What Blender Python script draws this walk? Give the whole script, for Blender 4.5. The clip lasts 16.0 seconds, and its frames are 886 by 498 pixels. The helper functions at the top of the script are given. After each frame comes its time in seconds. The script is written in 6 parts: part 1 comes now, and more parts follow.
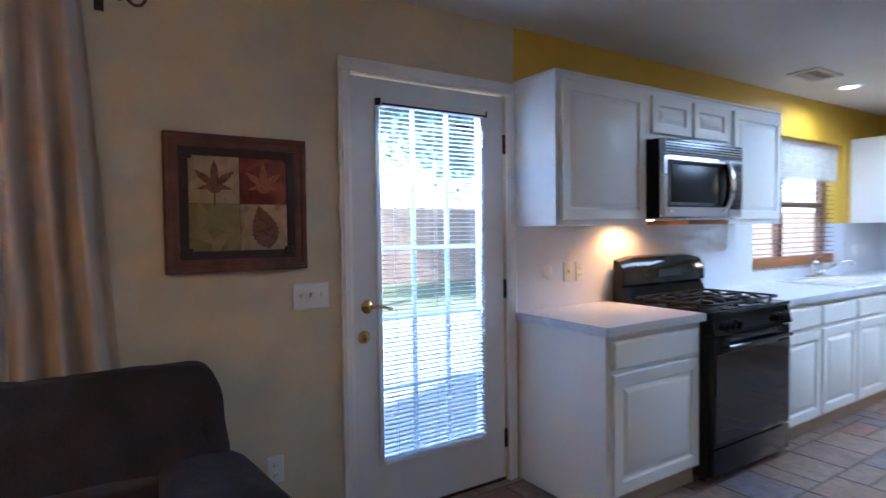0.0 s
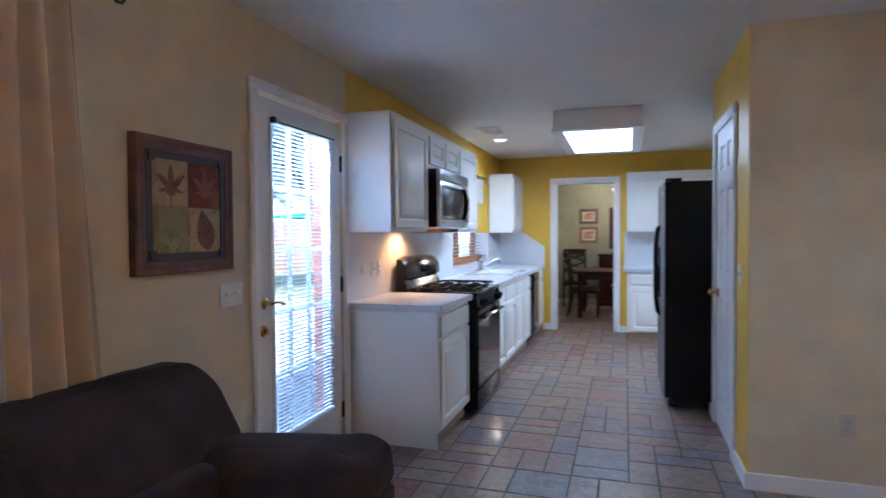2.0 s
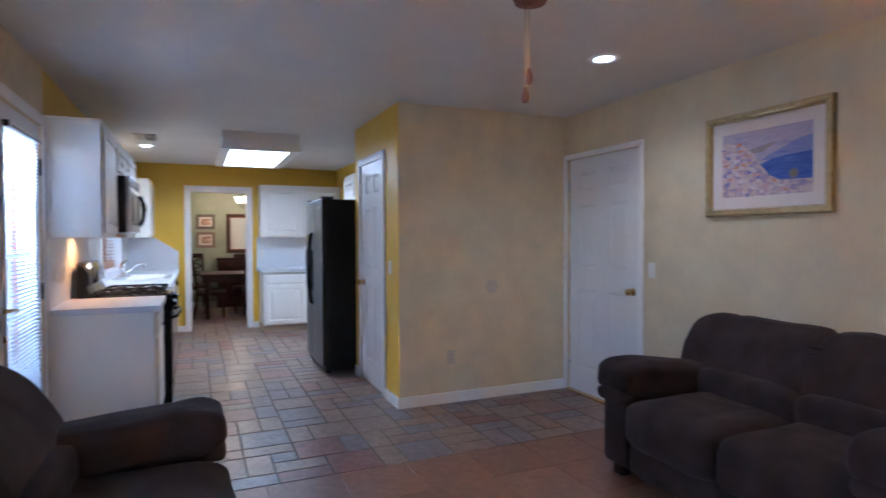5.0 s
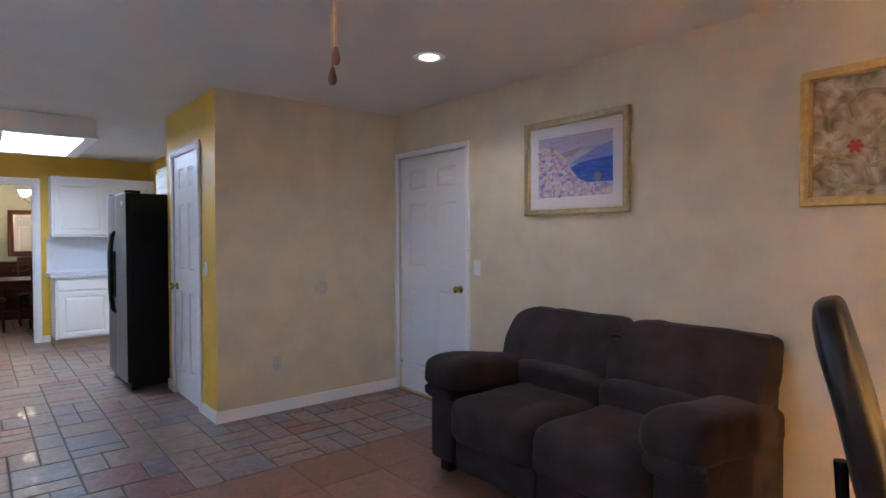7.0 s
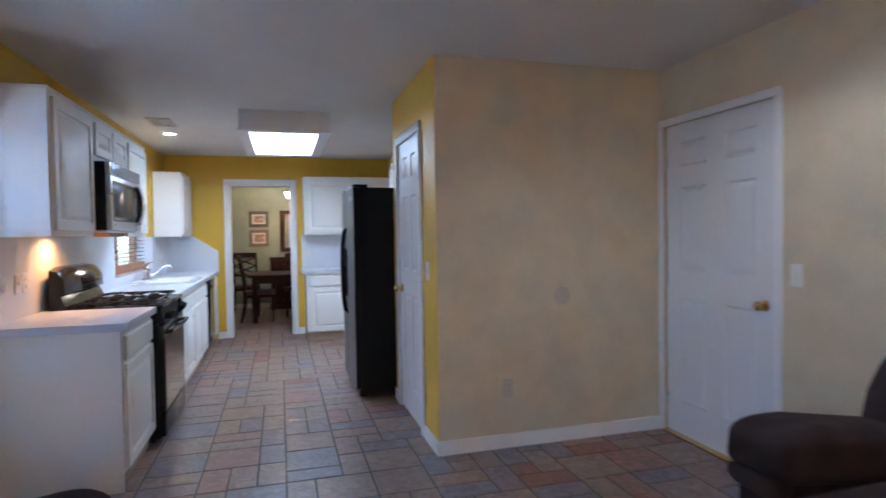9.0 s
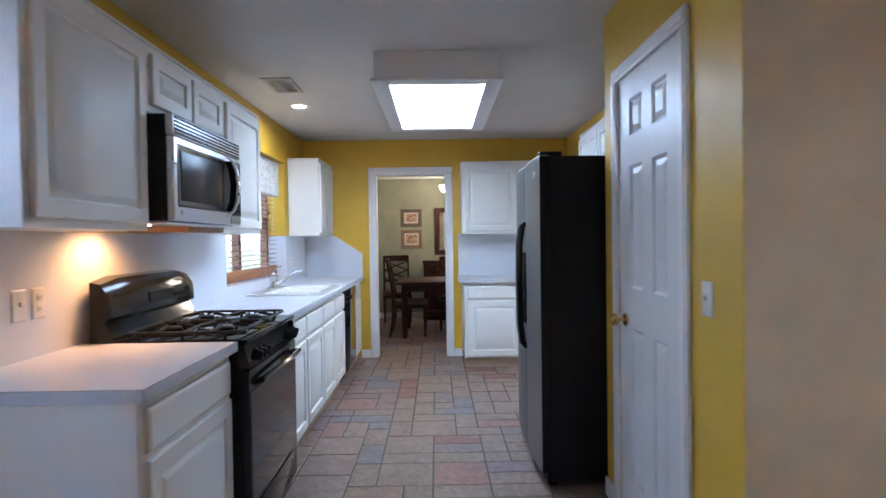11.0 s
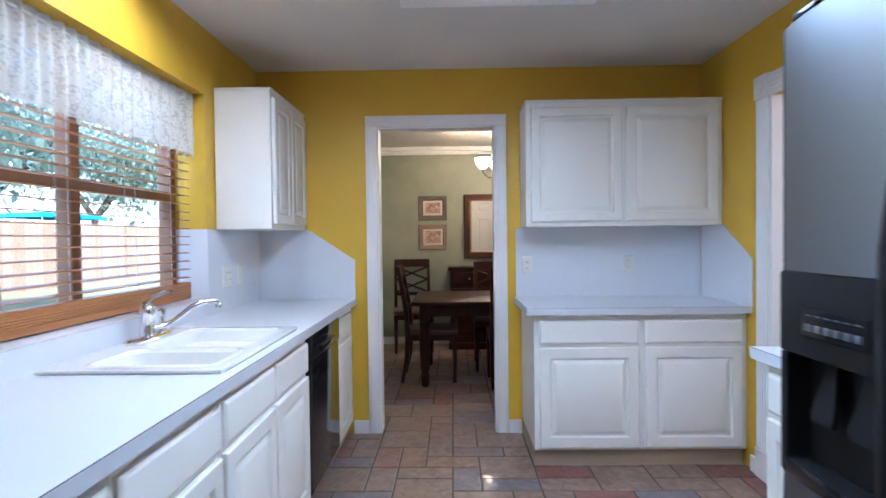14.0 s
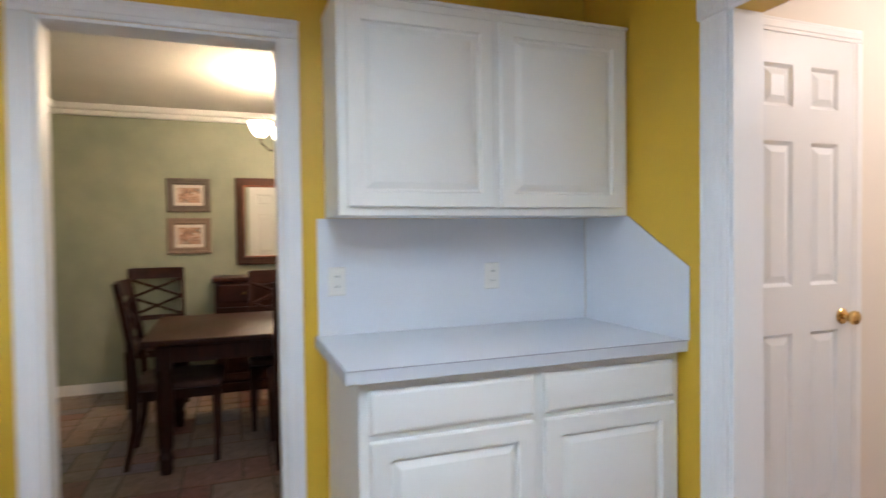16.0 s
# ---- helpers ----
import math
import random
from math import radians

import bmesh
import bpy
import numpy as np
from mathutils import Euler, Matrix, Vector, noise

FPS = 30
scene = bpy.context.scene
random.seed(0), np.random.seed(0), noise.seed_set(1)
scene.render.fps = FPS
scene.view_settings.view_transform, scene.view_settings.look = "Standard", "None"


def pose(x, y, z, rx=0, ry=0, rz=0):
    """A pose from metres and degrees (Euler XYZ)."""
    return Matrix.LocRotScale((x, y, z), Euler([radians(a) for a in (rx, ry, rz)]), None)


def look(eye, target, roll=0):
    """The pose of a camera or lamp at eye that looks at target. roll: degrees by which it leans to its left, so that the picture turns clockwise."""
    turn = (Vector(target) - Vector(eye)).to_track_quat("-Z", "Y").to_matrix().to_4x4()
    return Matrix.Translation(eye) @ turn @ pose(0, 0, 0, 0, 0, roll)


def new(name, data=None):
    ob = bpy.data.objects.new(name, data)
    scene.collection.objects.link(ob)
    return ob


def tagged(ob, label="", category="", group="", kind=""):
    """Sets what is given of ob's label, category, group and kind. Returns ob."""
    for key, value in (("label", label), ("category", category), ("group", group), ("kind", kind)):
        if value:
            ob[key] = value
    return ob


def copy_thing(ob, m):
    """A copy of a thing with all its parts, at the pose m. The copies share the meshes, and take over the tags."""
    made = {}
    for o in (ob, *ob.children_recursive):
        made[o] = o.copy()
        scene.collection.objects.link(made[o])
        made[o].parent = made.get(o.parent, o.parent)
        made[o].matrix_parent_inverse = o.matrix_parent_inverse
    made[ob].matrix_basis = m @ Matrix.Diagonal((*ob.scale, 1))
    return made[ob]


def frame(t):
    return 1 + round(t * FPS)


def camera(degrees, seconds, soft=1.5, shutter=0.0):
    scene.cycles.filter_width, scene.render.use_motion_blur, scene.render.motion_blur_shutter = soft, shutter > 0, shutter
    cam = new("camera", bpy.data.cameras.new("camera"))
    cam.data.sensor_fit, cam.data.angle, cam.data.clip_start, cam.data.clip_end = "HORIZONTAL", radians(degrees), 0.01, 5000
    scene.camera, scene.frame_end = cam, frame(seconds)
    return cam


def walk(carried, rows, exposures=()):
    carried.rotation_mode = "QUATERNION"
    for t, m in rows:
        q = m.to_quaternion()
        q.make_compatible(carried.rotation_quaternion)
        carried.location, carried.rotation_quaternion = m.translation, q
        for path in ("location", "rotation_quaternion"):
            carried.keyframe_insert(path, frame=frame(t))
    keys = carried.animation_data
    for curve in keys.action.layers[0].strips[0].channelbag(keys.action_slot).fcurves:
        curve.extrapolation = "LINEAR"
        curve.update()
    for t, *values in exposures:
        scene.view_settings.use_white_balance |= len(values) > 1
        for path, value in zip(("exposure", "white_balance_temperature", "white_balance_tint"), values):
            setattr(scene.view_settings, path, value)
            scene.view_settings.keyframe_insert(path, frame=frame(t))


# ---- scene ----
cam = camera(75.7, 16.0, shutter=0.5)
PATH = [
    (0, (0.184, 0.335, 1.366), (1.283, 2.004, 1.296), -0.7),
    (0.5, (-0.242, 0.492, 1.345), (1.182, 1.896, 1.298), -0.9),
    (1, (-0.606, 0.61, 1.349), (1.025, 1.766, 1.304), -0.8),
    (1.5, (-0.904, 0.759, 1.341), (0.873, 1.674, 1.294), -0.7),
    (2, (-1.153, 0.965, 1.357), (0.751, 1.574, 1.306), -0.4),
    (2.5, (-1.361, 1.211, 1.35), (0.61, 1.546, 1.3), -0.4),
    (3, (-1.561, 1.468, 1.364), (0.435, 1.581, 1.317), -0.3),
    (3.5, (-1.766, 1.649, 1.369), (0.228, 1.498, 1.319), -0.3),
    (4, (-1.955, 1.721, 1.382), (0.024, 1.432, 1.336), -0.3),
    (4.5, (-2.068, 1.788, 1.386), (-0.135, 1.276, 1.342), -0.3),
    (5, (-2.107, 1.824, 1.373), (-0.273, 1.029, 1.33), -0.2),
    (5.2, (-2.116, 1.837, 1.371), (-0.325, 0.949, 1.327), -0.3),
    (6.25, (-2.095, 1.775, 1.362), (-0.494, 0.577, 1.320), -0.25),
    (7.3, (-2.004, 1.623, 1.352), (-0.463, 0.349, 1.311), -0.2),
    (7.5, (-1.956, 1.559, 1.353), (-0.393, 0.312, 1.31), -0.3),
    (8, (-1.755, 1.437, 1.328), (-0.041, 0.406, 1.286), -0.4),
    (8.5, (-1.481, 1.349, 1.349), (0.358, 0.565, 1.298), -0.7),
    (9, (-1.153, 1.259, 1.36), (0.77, 0.71, 1.306), -0.9),
    (9.5, (-0.769, 1.208, 1.337), (1.205, 0.892, 1.291), -0.8),
    (10.6, (0.215, 1.212, 1.328), (2.214, 1.156, 1.290), -0.8),
    (12, (1.462, 1.247, 1.32), (3.462, 1.261, 1.286), -0.8),
    (12.5, (1.886, 1.278, 1.321), (3.886, 1.306, 1.283), -0.8),
    (13, (2.326, 1.334, 1.324), (4.325, 1.368, 1.285), -0.7),
    (13.5, (2.753, 1.376, 1.32), (4.752, 1.421, 1.283), -0.7),
    (14, (3.176, 1.393, 1.312), (5.175, 1.429, 1.274), -0.7),
    (14.5, (3.577, 1.41, 1.307), (5.577, 1.416, 1.27), -0.6),
    (15, (3.968, 1.427, 1.299), (5.961, 1.258, 1.26), -0.6),
    (15.5, (4.353, 1.393, 1.28), (6.32, 1.031, 1.244), -0.3),
    (16, (4.732, 1.284, 1.301), (6.608, 0.593, 1.255), -0.7),
]
walk(cam, [(t, look(eye, target, roll)) for t, eye, target, roll in PATH],
     [(0, 2.12, 4560, 11), (3, 2.12, 4720, 12), (5, 2.13, 4850, 14), (7.5, 2.16, 5050, 15), (9.5, 2.14, 4830, 12), (12.5, 2.12, 4900, 11), (14.0, 2.13, 4930, 13), (15.2, 2.17, 5200, 11), (16, 2.19, 5450, 10)])

# ---- world, sun, lights ----
world = bpy.data.worlds.new("sky_world")
scene.world = world
world.use_nodes = True
wn = world.node_tree.nodes
sky = wn.new("ShaderNodeTexSky")
sky.sky_type, sky.sun_disc = "NISHITA", False
sky.sun_elevation, sky.sun_rotation = radians(40.5), radians(246.8)
wn["Background"].inputs["Strength"].default_value = 0.15
world.node_tree.links.new(sky.outputs[0], wn["Background"].inputs["Color"])


def lamp(name, kind, power, at, colour, target=None, size=0.1, size_y=None, angle=None):
    data = bpy.data.lights.new(name, kind)
    data.energy, data.color = power, colour
    if kind == "AREA":
        data.size = size
        if size_y:
            data.shape, data.size_y = "RECTANGLE", size_y
    elif kind == "SUN":
        data.angle = radians(angle)
    else:
        data.shadow_soft_size = size
    if kind == "SPOT":
        data.spot_size, data.spot_blend = radians(angle), 0.6
    ob = new(name, data)
    ob.matrix_basis = look(at, target) if target else Matrix.Translation(at)
    return ob


lamp("sun", "SUN", 5.0, (0, 0, 20), (1.0, 0.96, 0.90), (7.0, 3.0, 13.5), angle=3)
# added area lamps outside, hidden above the openings, standing in for sky light
lamp("daylight_fill_patio_door", "AREA", 24, (1.69, 3.10, 2.38), (0.72, 0.86, 1.0), (1.69, 1.6, 1.0), 0.8, 0.35)
lamp("daylight_fill_living_window", "AREA", 54, (-0.78, 3.12, 2.38), (0.72, 0.86, 1.0), (-0.78, 1.0, 1.0), 1.5, 0.35)
lamp("daylight_fill_kitchen_window", "AREA", 6.75, (5.4, 3.16, 2.38), (0.72, 0.86, 1.0), (5.4, 1.8, 1.0), 1.5, 0.35)
lamp("can_light_kitchen", "SPOT", 9.5, (5.33, 2.34, 2.425), (1.0, 0.95, 0.84), (5.33, 2.36, 0), 0.05, angle=172)
lamp("can_light_living", "SPOT", 7.2, (0.675, -0.44, 2.425), (1.0, 0.94, 0.86), (0.675, -0.44, 0), 0.05, angle=146)
lamp("hood_light", "SPOT", 3.2, (3.02, 2.53, 1.385), (1.0, 0.42, 0.11), (3.02, 2.66, 0.9), 0.03, angle=150)
lamp("hall_light", "POINT", 6.48, (5.5, -1.5, 2.2), (1.0, 0.82, 0.68), size=0.12)
lamp("chandelier_light", "POINT", 16.5, (8.88, 0.87, 2.22), (1.0, 0.70, 0.40), size=0.12)
lamp("floor_lamp_light", "POINT", 54.9, (-2.75, -0.55, 1.55), (1.0, 0.52, 0.13), size=0.1)


# ---- materials ----
def nodes_of(name):
    m = bpy.data.materials.new(name)
    m.use_nodes = True
    return m, m.node_tree.nodes, m.node_tree.links, m.node_tree.nodes["Principled BSDF"]


def shade(name, colour, other=None, rough=0.5, metal=0.0, scale=6.0, fine=120.0, amount=0.5, bump=0.05, coat=0.0,
          stretch=(1, 1, 1), contrast=(0.3, 0.7), rough_var=0.1):
    """A surface that varies between two colours at a large scale, with fine grain in relief and gloss."""
    m, n, l, b = nodes_of(name)
    other = other or tuple(c * 0.82 for c in colour)
    co = n.new("ShaderNodeTexCoord")
    mp = n.new("ShaderNodeMapping")
    mp.inputs["Scale"].default_value = stretch
    l.new(co.outputs["Object"], mp.inputs["Vector"])
    big, small = n.new("ShaderNodeTexNoise"), n.new("ShaderNodeTexNoise")
    big.inputs["Scale"].default_value, big.inputs["Detail"].default_value = scale, 6
    small.inputs["Scale"].default_value, small.inputs["Detail"].default_value = fine, 3
    for t in (big, small):
        l.new(mp.outputs["Vector"], t.inputs["Vector"])
    ramp = n.new("ShaderNodeMapRange")
    ramp.inputs["From Min"].default_value, ramp.inputs["From Max"].default_value = contrast
    ramp.inputs["To Max"].default_value = amount
    l.new(big.outputs["Fac"], ramp.inputs["Value"])
    mix = n.new("ShaderNodeMix")
    mix.data_type = "RGBA"
    mix.inputs["A"].default_value, mix.inputs["B"].default_value = (*colour, 1), (*other, 1)
    l.new(ramp.outputs["Result"], mix.inputs["Factor"])
    l.new(mix.outputs["Result"], b.inputs["Base Color"])
    rr = n.new("ShaderNodeMapRange")
    rr.inputs["To Min"].default_value, rr.inputs["To Max"].default_value = max(rough - rough_var, 0.02), min(rough + rough_var, 1)
    l.new(big.outputs["Fac"], rr.inputs["Value"])
    l.new(rr.outputs["Result"], b.inputs["Roughness"])
    b.inputs["Metallic"].default_value, b.inputs["Coat Weight"].default_value = metal, coat
    if bump:
        bp = n.new("ShaderNodeBump")
        bp.inputs["Strength"].default_value, bp.inputs["Distance"].default_value = bump, 0.004
        l.new(small.outputs["Fac"], bp.inputs["Height"])
        l.new(bp.outputs["Normal"], b.inputs["Normal"])
    return m


def glowing(name, colour, strength):
    m, n, l, b = nodes_of(name)
    b.inputs["Base Color"].default_value = (*colour, 1)
    b.inputs["Emission Color"].default_value, b.inputs["Emission Strength"].default_value = (*colour, 1), strength
    return m


def clear_glass(name):
    m, n, l, b = nodes_of(name)
    b.inputs["Base Color"].default_value = (1, 1, 1, 1)
    b.inputs["Transmission Weight"].default_value, b.inputs["Roughness"].default_value, b.inputs["IOR"].default_value = 1, 0.0, 1.02
    return m


def pieces(name, colours, per_object, rough=0.5, vein=0.35, coat=0.0, bump=0.25, streaks=0.0):
    """Tiles, bricks or planks: every piece takes one of the colours, with its own clouding."""
    m, n, l, b = nodes_of(name)
    info = n.new("ShaderNodeObjectInfo") if per_object else n.new("ShaderNodeNewGeometry")
    pick = info.outputs["Random"] if per_object else info.outputs["Random Per Island"]
    ramp = n.new("ShaderNodeValToRGB")
    ramp.color_ramp.interpolation = "CONSTANT"
    for i, c in enumerate(colours):
        e = ramp.color_ramp.elements[i] if i < 2 else ramp.color_ramp.elements.new(0.5)
        e.position, e.color = i / len(colours), (*c, 1)
    l.new(pick, ramp.inputs["Fac"])
    geo = n.new("ShaderNodeNewGeometry")
    add = n.new("ShaderNodeVectorMath")
    add.operation = "MULTIPLY_ADD"
    add.inputs[1].default_value = (1, 1, 1)
    l.new(geo.outputs["Position"], add.inputs[0])
    cb = n.new("ShaderNodeCombineXYZ")
    ml = n.new("ShaderNodeMath")
    ml.operation = "MULTIPLY"
    ml.inputs[1].default_value = 40
    l.new(pick, ml.inputs[0])
    for i in range(3):
        l.new(ml.outputs[0], cb.inputs[i])
    l.new(cb.outputs[0], add.inputs[2])
    cloud, grain = n.new("ShaderNodeTexNoise"), n.new("ShaderNodeTexNoise")
    cloud.inputs["Scale"].default_value, cloud.inputs["Detail"].default_value, cloud.inputs["Distortion"].default_value = 14, 7, 1.2
    grain.inputs["Scale"].default_value, grain.inputs["Detail"].default_value = 60, 5
    for t in (cloud, grain):
        l.new(add.outputs[0], t.inputs["Vector"])
    hsv = n.new("ShaderNodeHueSaturation")
    mr = n.new("ShaderNodeMapRange")
    mr.inputs["From Min"].default_value, mr.inputs["From Max"].default_value = 0.3, 0.72
    mr.inputs["To Min"].default_value, mr.inputs["To Max"].default_value = 1 - vein, 1 + vein
    l.new(cloud.outputs["Fac"], mr.inputs["Value"])
    l.new(mr.outputs["Result"], hsv.inputs["Value"])
    l.new(ramp.outputs["Color"], hsv.inputs["Color"])
    streak, thin = n.new("ShaderNodeTexNoise"), n.new("ShaderNodeMapRange")
    streak.inputs["Scale"].default_value, streak.inputs["Detail"].default_value, streak.inputs["Distortion"].default_value = 9, 4, 2.5
    thin.inputs["From Min"].default_value, thin.inputs["From Max"].default_value, thin.inputs["To Max"].default_value = 0.60, 0.74, streaks
    l.new(add.outputs[0], streak.inputs["Vector"])
    l.new(streak.outputs["Fac"], thin.inputs["Value"])
    pale = n.new("ShaderNodeMix")
    pale.data_type = "RGBA"
    pale.inputs["B"].default_value = (0.46, 0.36, 0.32, 1)
    l.new(thin.outputs["Result"], pale.inputs["Factor"])
    l.new(hsv.outputs["Color"], pale.inputs["A"])
    l.new(pale.outputs["Result"], b.inputs["Base Color"])
    rr = n.new("ShaderNodeMapRange")
    rr.inputs["To Min"].default_value, rr.inputs["To Max"].default_value = rough - 0.15, rough + 0.15
    l.new(grain.outputs["Fac"], rr.inputs["Value"])
    l.new(rr.outputs["Result"], b.inputs["Roughness"])
    bp = n.new("ShaderNodeBump")
    bp.inputs["Strength"].default_value, bp.inputs["Distance"].default_value = bump, 0.004
    l.new(cloud.outputs["Fac"], bp.inputs["Height"])
    l.new(bp.outputs["Normal"], b.inputs["Normal"])
    b.inputs["Coat Weight"].default_value = coat
    return m


BEIGE = shade("faux_finish_paint", (0.68, 0.57, 0.375), (0.53, 0.45, 0.31), 0.6, scale=5.2, fine=90, amount=0.48, bump=0.14, contrast=(0.38, 0.66))
YELLOW = shade("yellow_paint", (0.72, 0.46, 0.03), (0.66, 0.41, 0.025), 0.45, scale=3, fine=110, amount=0.6, bump=0.12)
GREEN = shade("sage_faux_paint", (0.37, 0.375, 0.27), (0.25, 0.285, 0.21), 0.6, scale=3, fine=90, amount=0.8, bump=0.1)
HALLWHITE = shade("warm_white_paint", (0.80, 0.72, 0.62), None, 0.6, scale=2, amount=0.2)
CEIL = shade("ceiling_texture", (0.72, 0.69, 0.64), (0.66, 0.63, 0.58), 0.85, scale=3, fine=140, amount=0.6, bump=0.5)
TRIM = shade("white_trim_paint", (0.86, 0.84, 0.82), (0.83, 0.81, 0.79), 0.38, scale=4, fine=60, amount=0.25, bump=0.012)
DOORPAINT = shade("door_paint", (0.80, 0.79, 0.78), (0.75, 0.74, 0.73), 0.38, scale=3, fine=160, amount=0.4, bump=0.04, stretch=(1, 1, 0.2))
CABWHITE = shade("cabinet_white", (0.84, 0.82, 0.765), (0.80, 0.775, 0.71), 0.46, scale=5, fine=80, amount=0.4, bump=0.02)
LAMINATE = shade("white_laminate", (0.73, 0.74, 0.775), (0.69, 0.70, 0.735), 0.34, scale=3, fine=200, amount=0.3, bump=0.03)
EDGE = shade("laminate_edge", (0.62, 0.63, 0.66), None, 0.35, scale=8, amount=0.2)
SEAM = shade("laminate_seam", (0.20, 0.20, 0.225), None, 0.5, scale=20, amount=0.3, bump=0)
TOEWOOD = shade("tan_toe_kick_board", (0.46, 0.36, 0.245), (0.36, 0.275, 0.18), 0.55, scale=6, fine=90, amount=0.7, bump=0.06, stretch=(0.3, 1, 3))
GROUT = shade("grout", (0.135, 0.115, 0.10), (0.085, 0.074, 0.066), 0.9, scale=8, fine=200, amount=0.7, bump=0.3)
BLACK = shade("black_enamel", (0.012, 0.012, 0.013), (0.02, 0.02, 0.02), 0.10, scale=6, amount=0.4, bump=0.0, coat=0.0, rough_var=0.04)
BLACKSIDE = shade("black_textured_steel", (0.011, 0.011, 0.012), (0.017, 0.017, 0.018), 0.5, scale=5, fine=300, amount=0.4, bump=0.25)
STEEL = shade("brushed_steel", (0.27, 0.29, 0.32), (0.23, 0.25, 0.28), 0.36, metal=1.0, scale=6, fine=220, amount=0.5, bump=0.06, stretch=(1, 1, 0.05))
STEELH = shade("brushed_steel_flat", (0.60, 0.62, 0.66), (0.53, 0.55, 0.59), 0.30, metal=1.0, scale=6, fine=220, amount=0.5, bump=0.05, stretch=(0.05, 1, 1))
CHROME = shade("chrome", (0.75, 0.76, 0.78), None, 0.1, metal=1.0, amount=0.1, bump=0, rough_var=0.04)
BRASS = shade("brass", (0.72, 0.50, 0.20), (0.55, 0.36, 0.12), 0.22, metal=1.0, scale=20, amount=0.4, bump=0)
IRON = shade("cast_iron", (0.012, 0.0115, 0.011), (0.020, 0.018, 0.016), 0.5, scale=20, fine=200, amount=0.5, bump=0.3)
DARKGLASS = shade("dark_oven_glass", (0.012, 0.012, 0.014), None, 0.07, amount=0.2, bump=0, coat=0.0, rough_var=0.03)
MWGLASS = shade("dark_mesh_glass", (0.018, 0.018, 0.020), None, 0.30, amount=0.2, bump=0, rough_var=0.05)
MWGLASS.node_tree.nodes["Principled BSDF"].inputs["Specular IOR Level"].default_value = 0.25
PAN = shade("tarnished_pan_steel", (0.20, 0.185, 0.175), (0.08, 0.07, 0.065), 0.22, metal=1.0, scale=18, amount=0.8, bump=0)
SUEDE = shade("brown_microsuede", (0.050, 0.0335, 0.031), (0.027, 0.0190, 0.0185), 0.86, scale=6.5, fine=70, amount=0.85, bump=0.45, contrast=(0.36, 0.64))
SUEDE.node_tree.nodes["Principled BSDF"].inputs["Sheen Weight"].default_value = 0.05
SUEDE.node_tree.nodes["Principled BSDF"].inputs["Sheen Tint"].default_value = (0.6, 0.55, 0.6, 1)
for m_, spec in ((IRON, 0.22), (BLACK, 0.30), (BLACKSIDE, 0.15), (DARKGLASS, 0.5), (SUEDE, 0.12)):
    m_.node_tree.nodes["Principled BSDF"].inputs["Specular IOR Level"].default_value = spec
LEATHER = shade("black_leather", (0.014, 0.012, 0.011), (0.03, 0.025, 0.022), 0.35, scale=8, fine=180, amount=0.5, bump=0.3)
MAHOGANY = shade("dark_mahogany", (0.034, 0.010, 0.006), (0.013, 0.005, 0.0035), 0.40, scale=8, fine=60, amount=0.9, bump=0.02, coat=0.0, stretch=(1, 6, 1), rough_var=0.03)
MAHOGANY.node_tree.nodes["Principled BSDF"].inputs["Specular IOR Level"].default_value = 0.15
WALNUT = shade("brown_burl_frame", (0.21, 0.080, 0.045), (0.10, 0.036, 0.022), 0.58, scale=14, fine=90, amount=0.9, bump=0.08)
OAK = shade("oak_blind_wood", (0.48, 0.215, 0.07), (0.34, 0.135, 0.04), 0.35, scale=6, fine=80, amount=0.8, bump=0.06, stretch=(0.15, 2, 4))
WINDOWBROWN = shade("bronze_window_frame", (0.25, 0.135, 0.07), (0.17, 0.088, 0.045), 0.45, scale=10, amount=0.6)
GOLD = shade("gold_leaf_frame", (0.68, 0.46, 0.15), (0.46, 0.28, 0.08), 0.38, metal=0.55, scale=30, fine=120, amount=0.7, bump=0.2)
CHAMPAGNE = shade("champagne_gold_frame", (0.55, 0.44, 0.24), (0.36, 0.27, 0.13), 0.32, metal=0.8, scale=30, fine=120, amount=0.7, bump=0.2)
CURTAIN = shade("taupe_curtain_cloth", (0.62, 0.50, 0.385), (0.55, 0.44, 0.34), 0.85, scale=6, fine=400, amount=0.6, bump=0.25)
LINING = shade("white_curtain_lining", (0.78, 0.78, 0.80), None, 0.8, scale=8, fine=300, amount=0.3)
BLINDWHITE = shade("white_vinyl_slat", (0.86, 0.87, 0.88), None, 0.35, scale=10, amount=0.15, bump=0)
PLASTIC = shade("white_plastic", (0.80, 0.78, 0.73), None, 0.4, scale=10, amount=0.15, bump=0)
IVORY = shade("grey_beige_plastic", (0.56, 0.50, 0.40), None, 0.5, scale=10, amount=0.2, bump=0)
DARKMETAL = shade("oil_rubbed_bronze", (0.035, 0.024, 0.018), (0.07, 0.045, 0.03), 0.4, metal=0.7, scale=20, amount=0.6)
PORCELAIN = shade("cream_sink_enamel", (0.82, 0.81, 0.77), None, 0.18, amount=0.15, bump=0, coat=0.3)
GLASS = clear_glass("window_glass")
MIRROR = shade("mirror_silver", (0.85, 0.86, 0.85), None, 0.03, metal=1.0, amount=0.05, bump=0, rough_var=0.015)
LIGHTPANEL = glowing("fluorescent_diffuser", (0.86, 0.95, 1.0), 3.8)
CANGLOW = glowing("can_bulb_glow", (0.90, 0.96, 1.0), 5.2)
WARMGLOW = glowing("warm_shade_glow", (1.0, 0.78, 0.5), 3.0)
HOODGLOW = glowing("hood_bulb_glow", (1.0, 0.60, 0.25), 4.6)
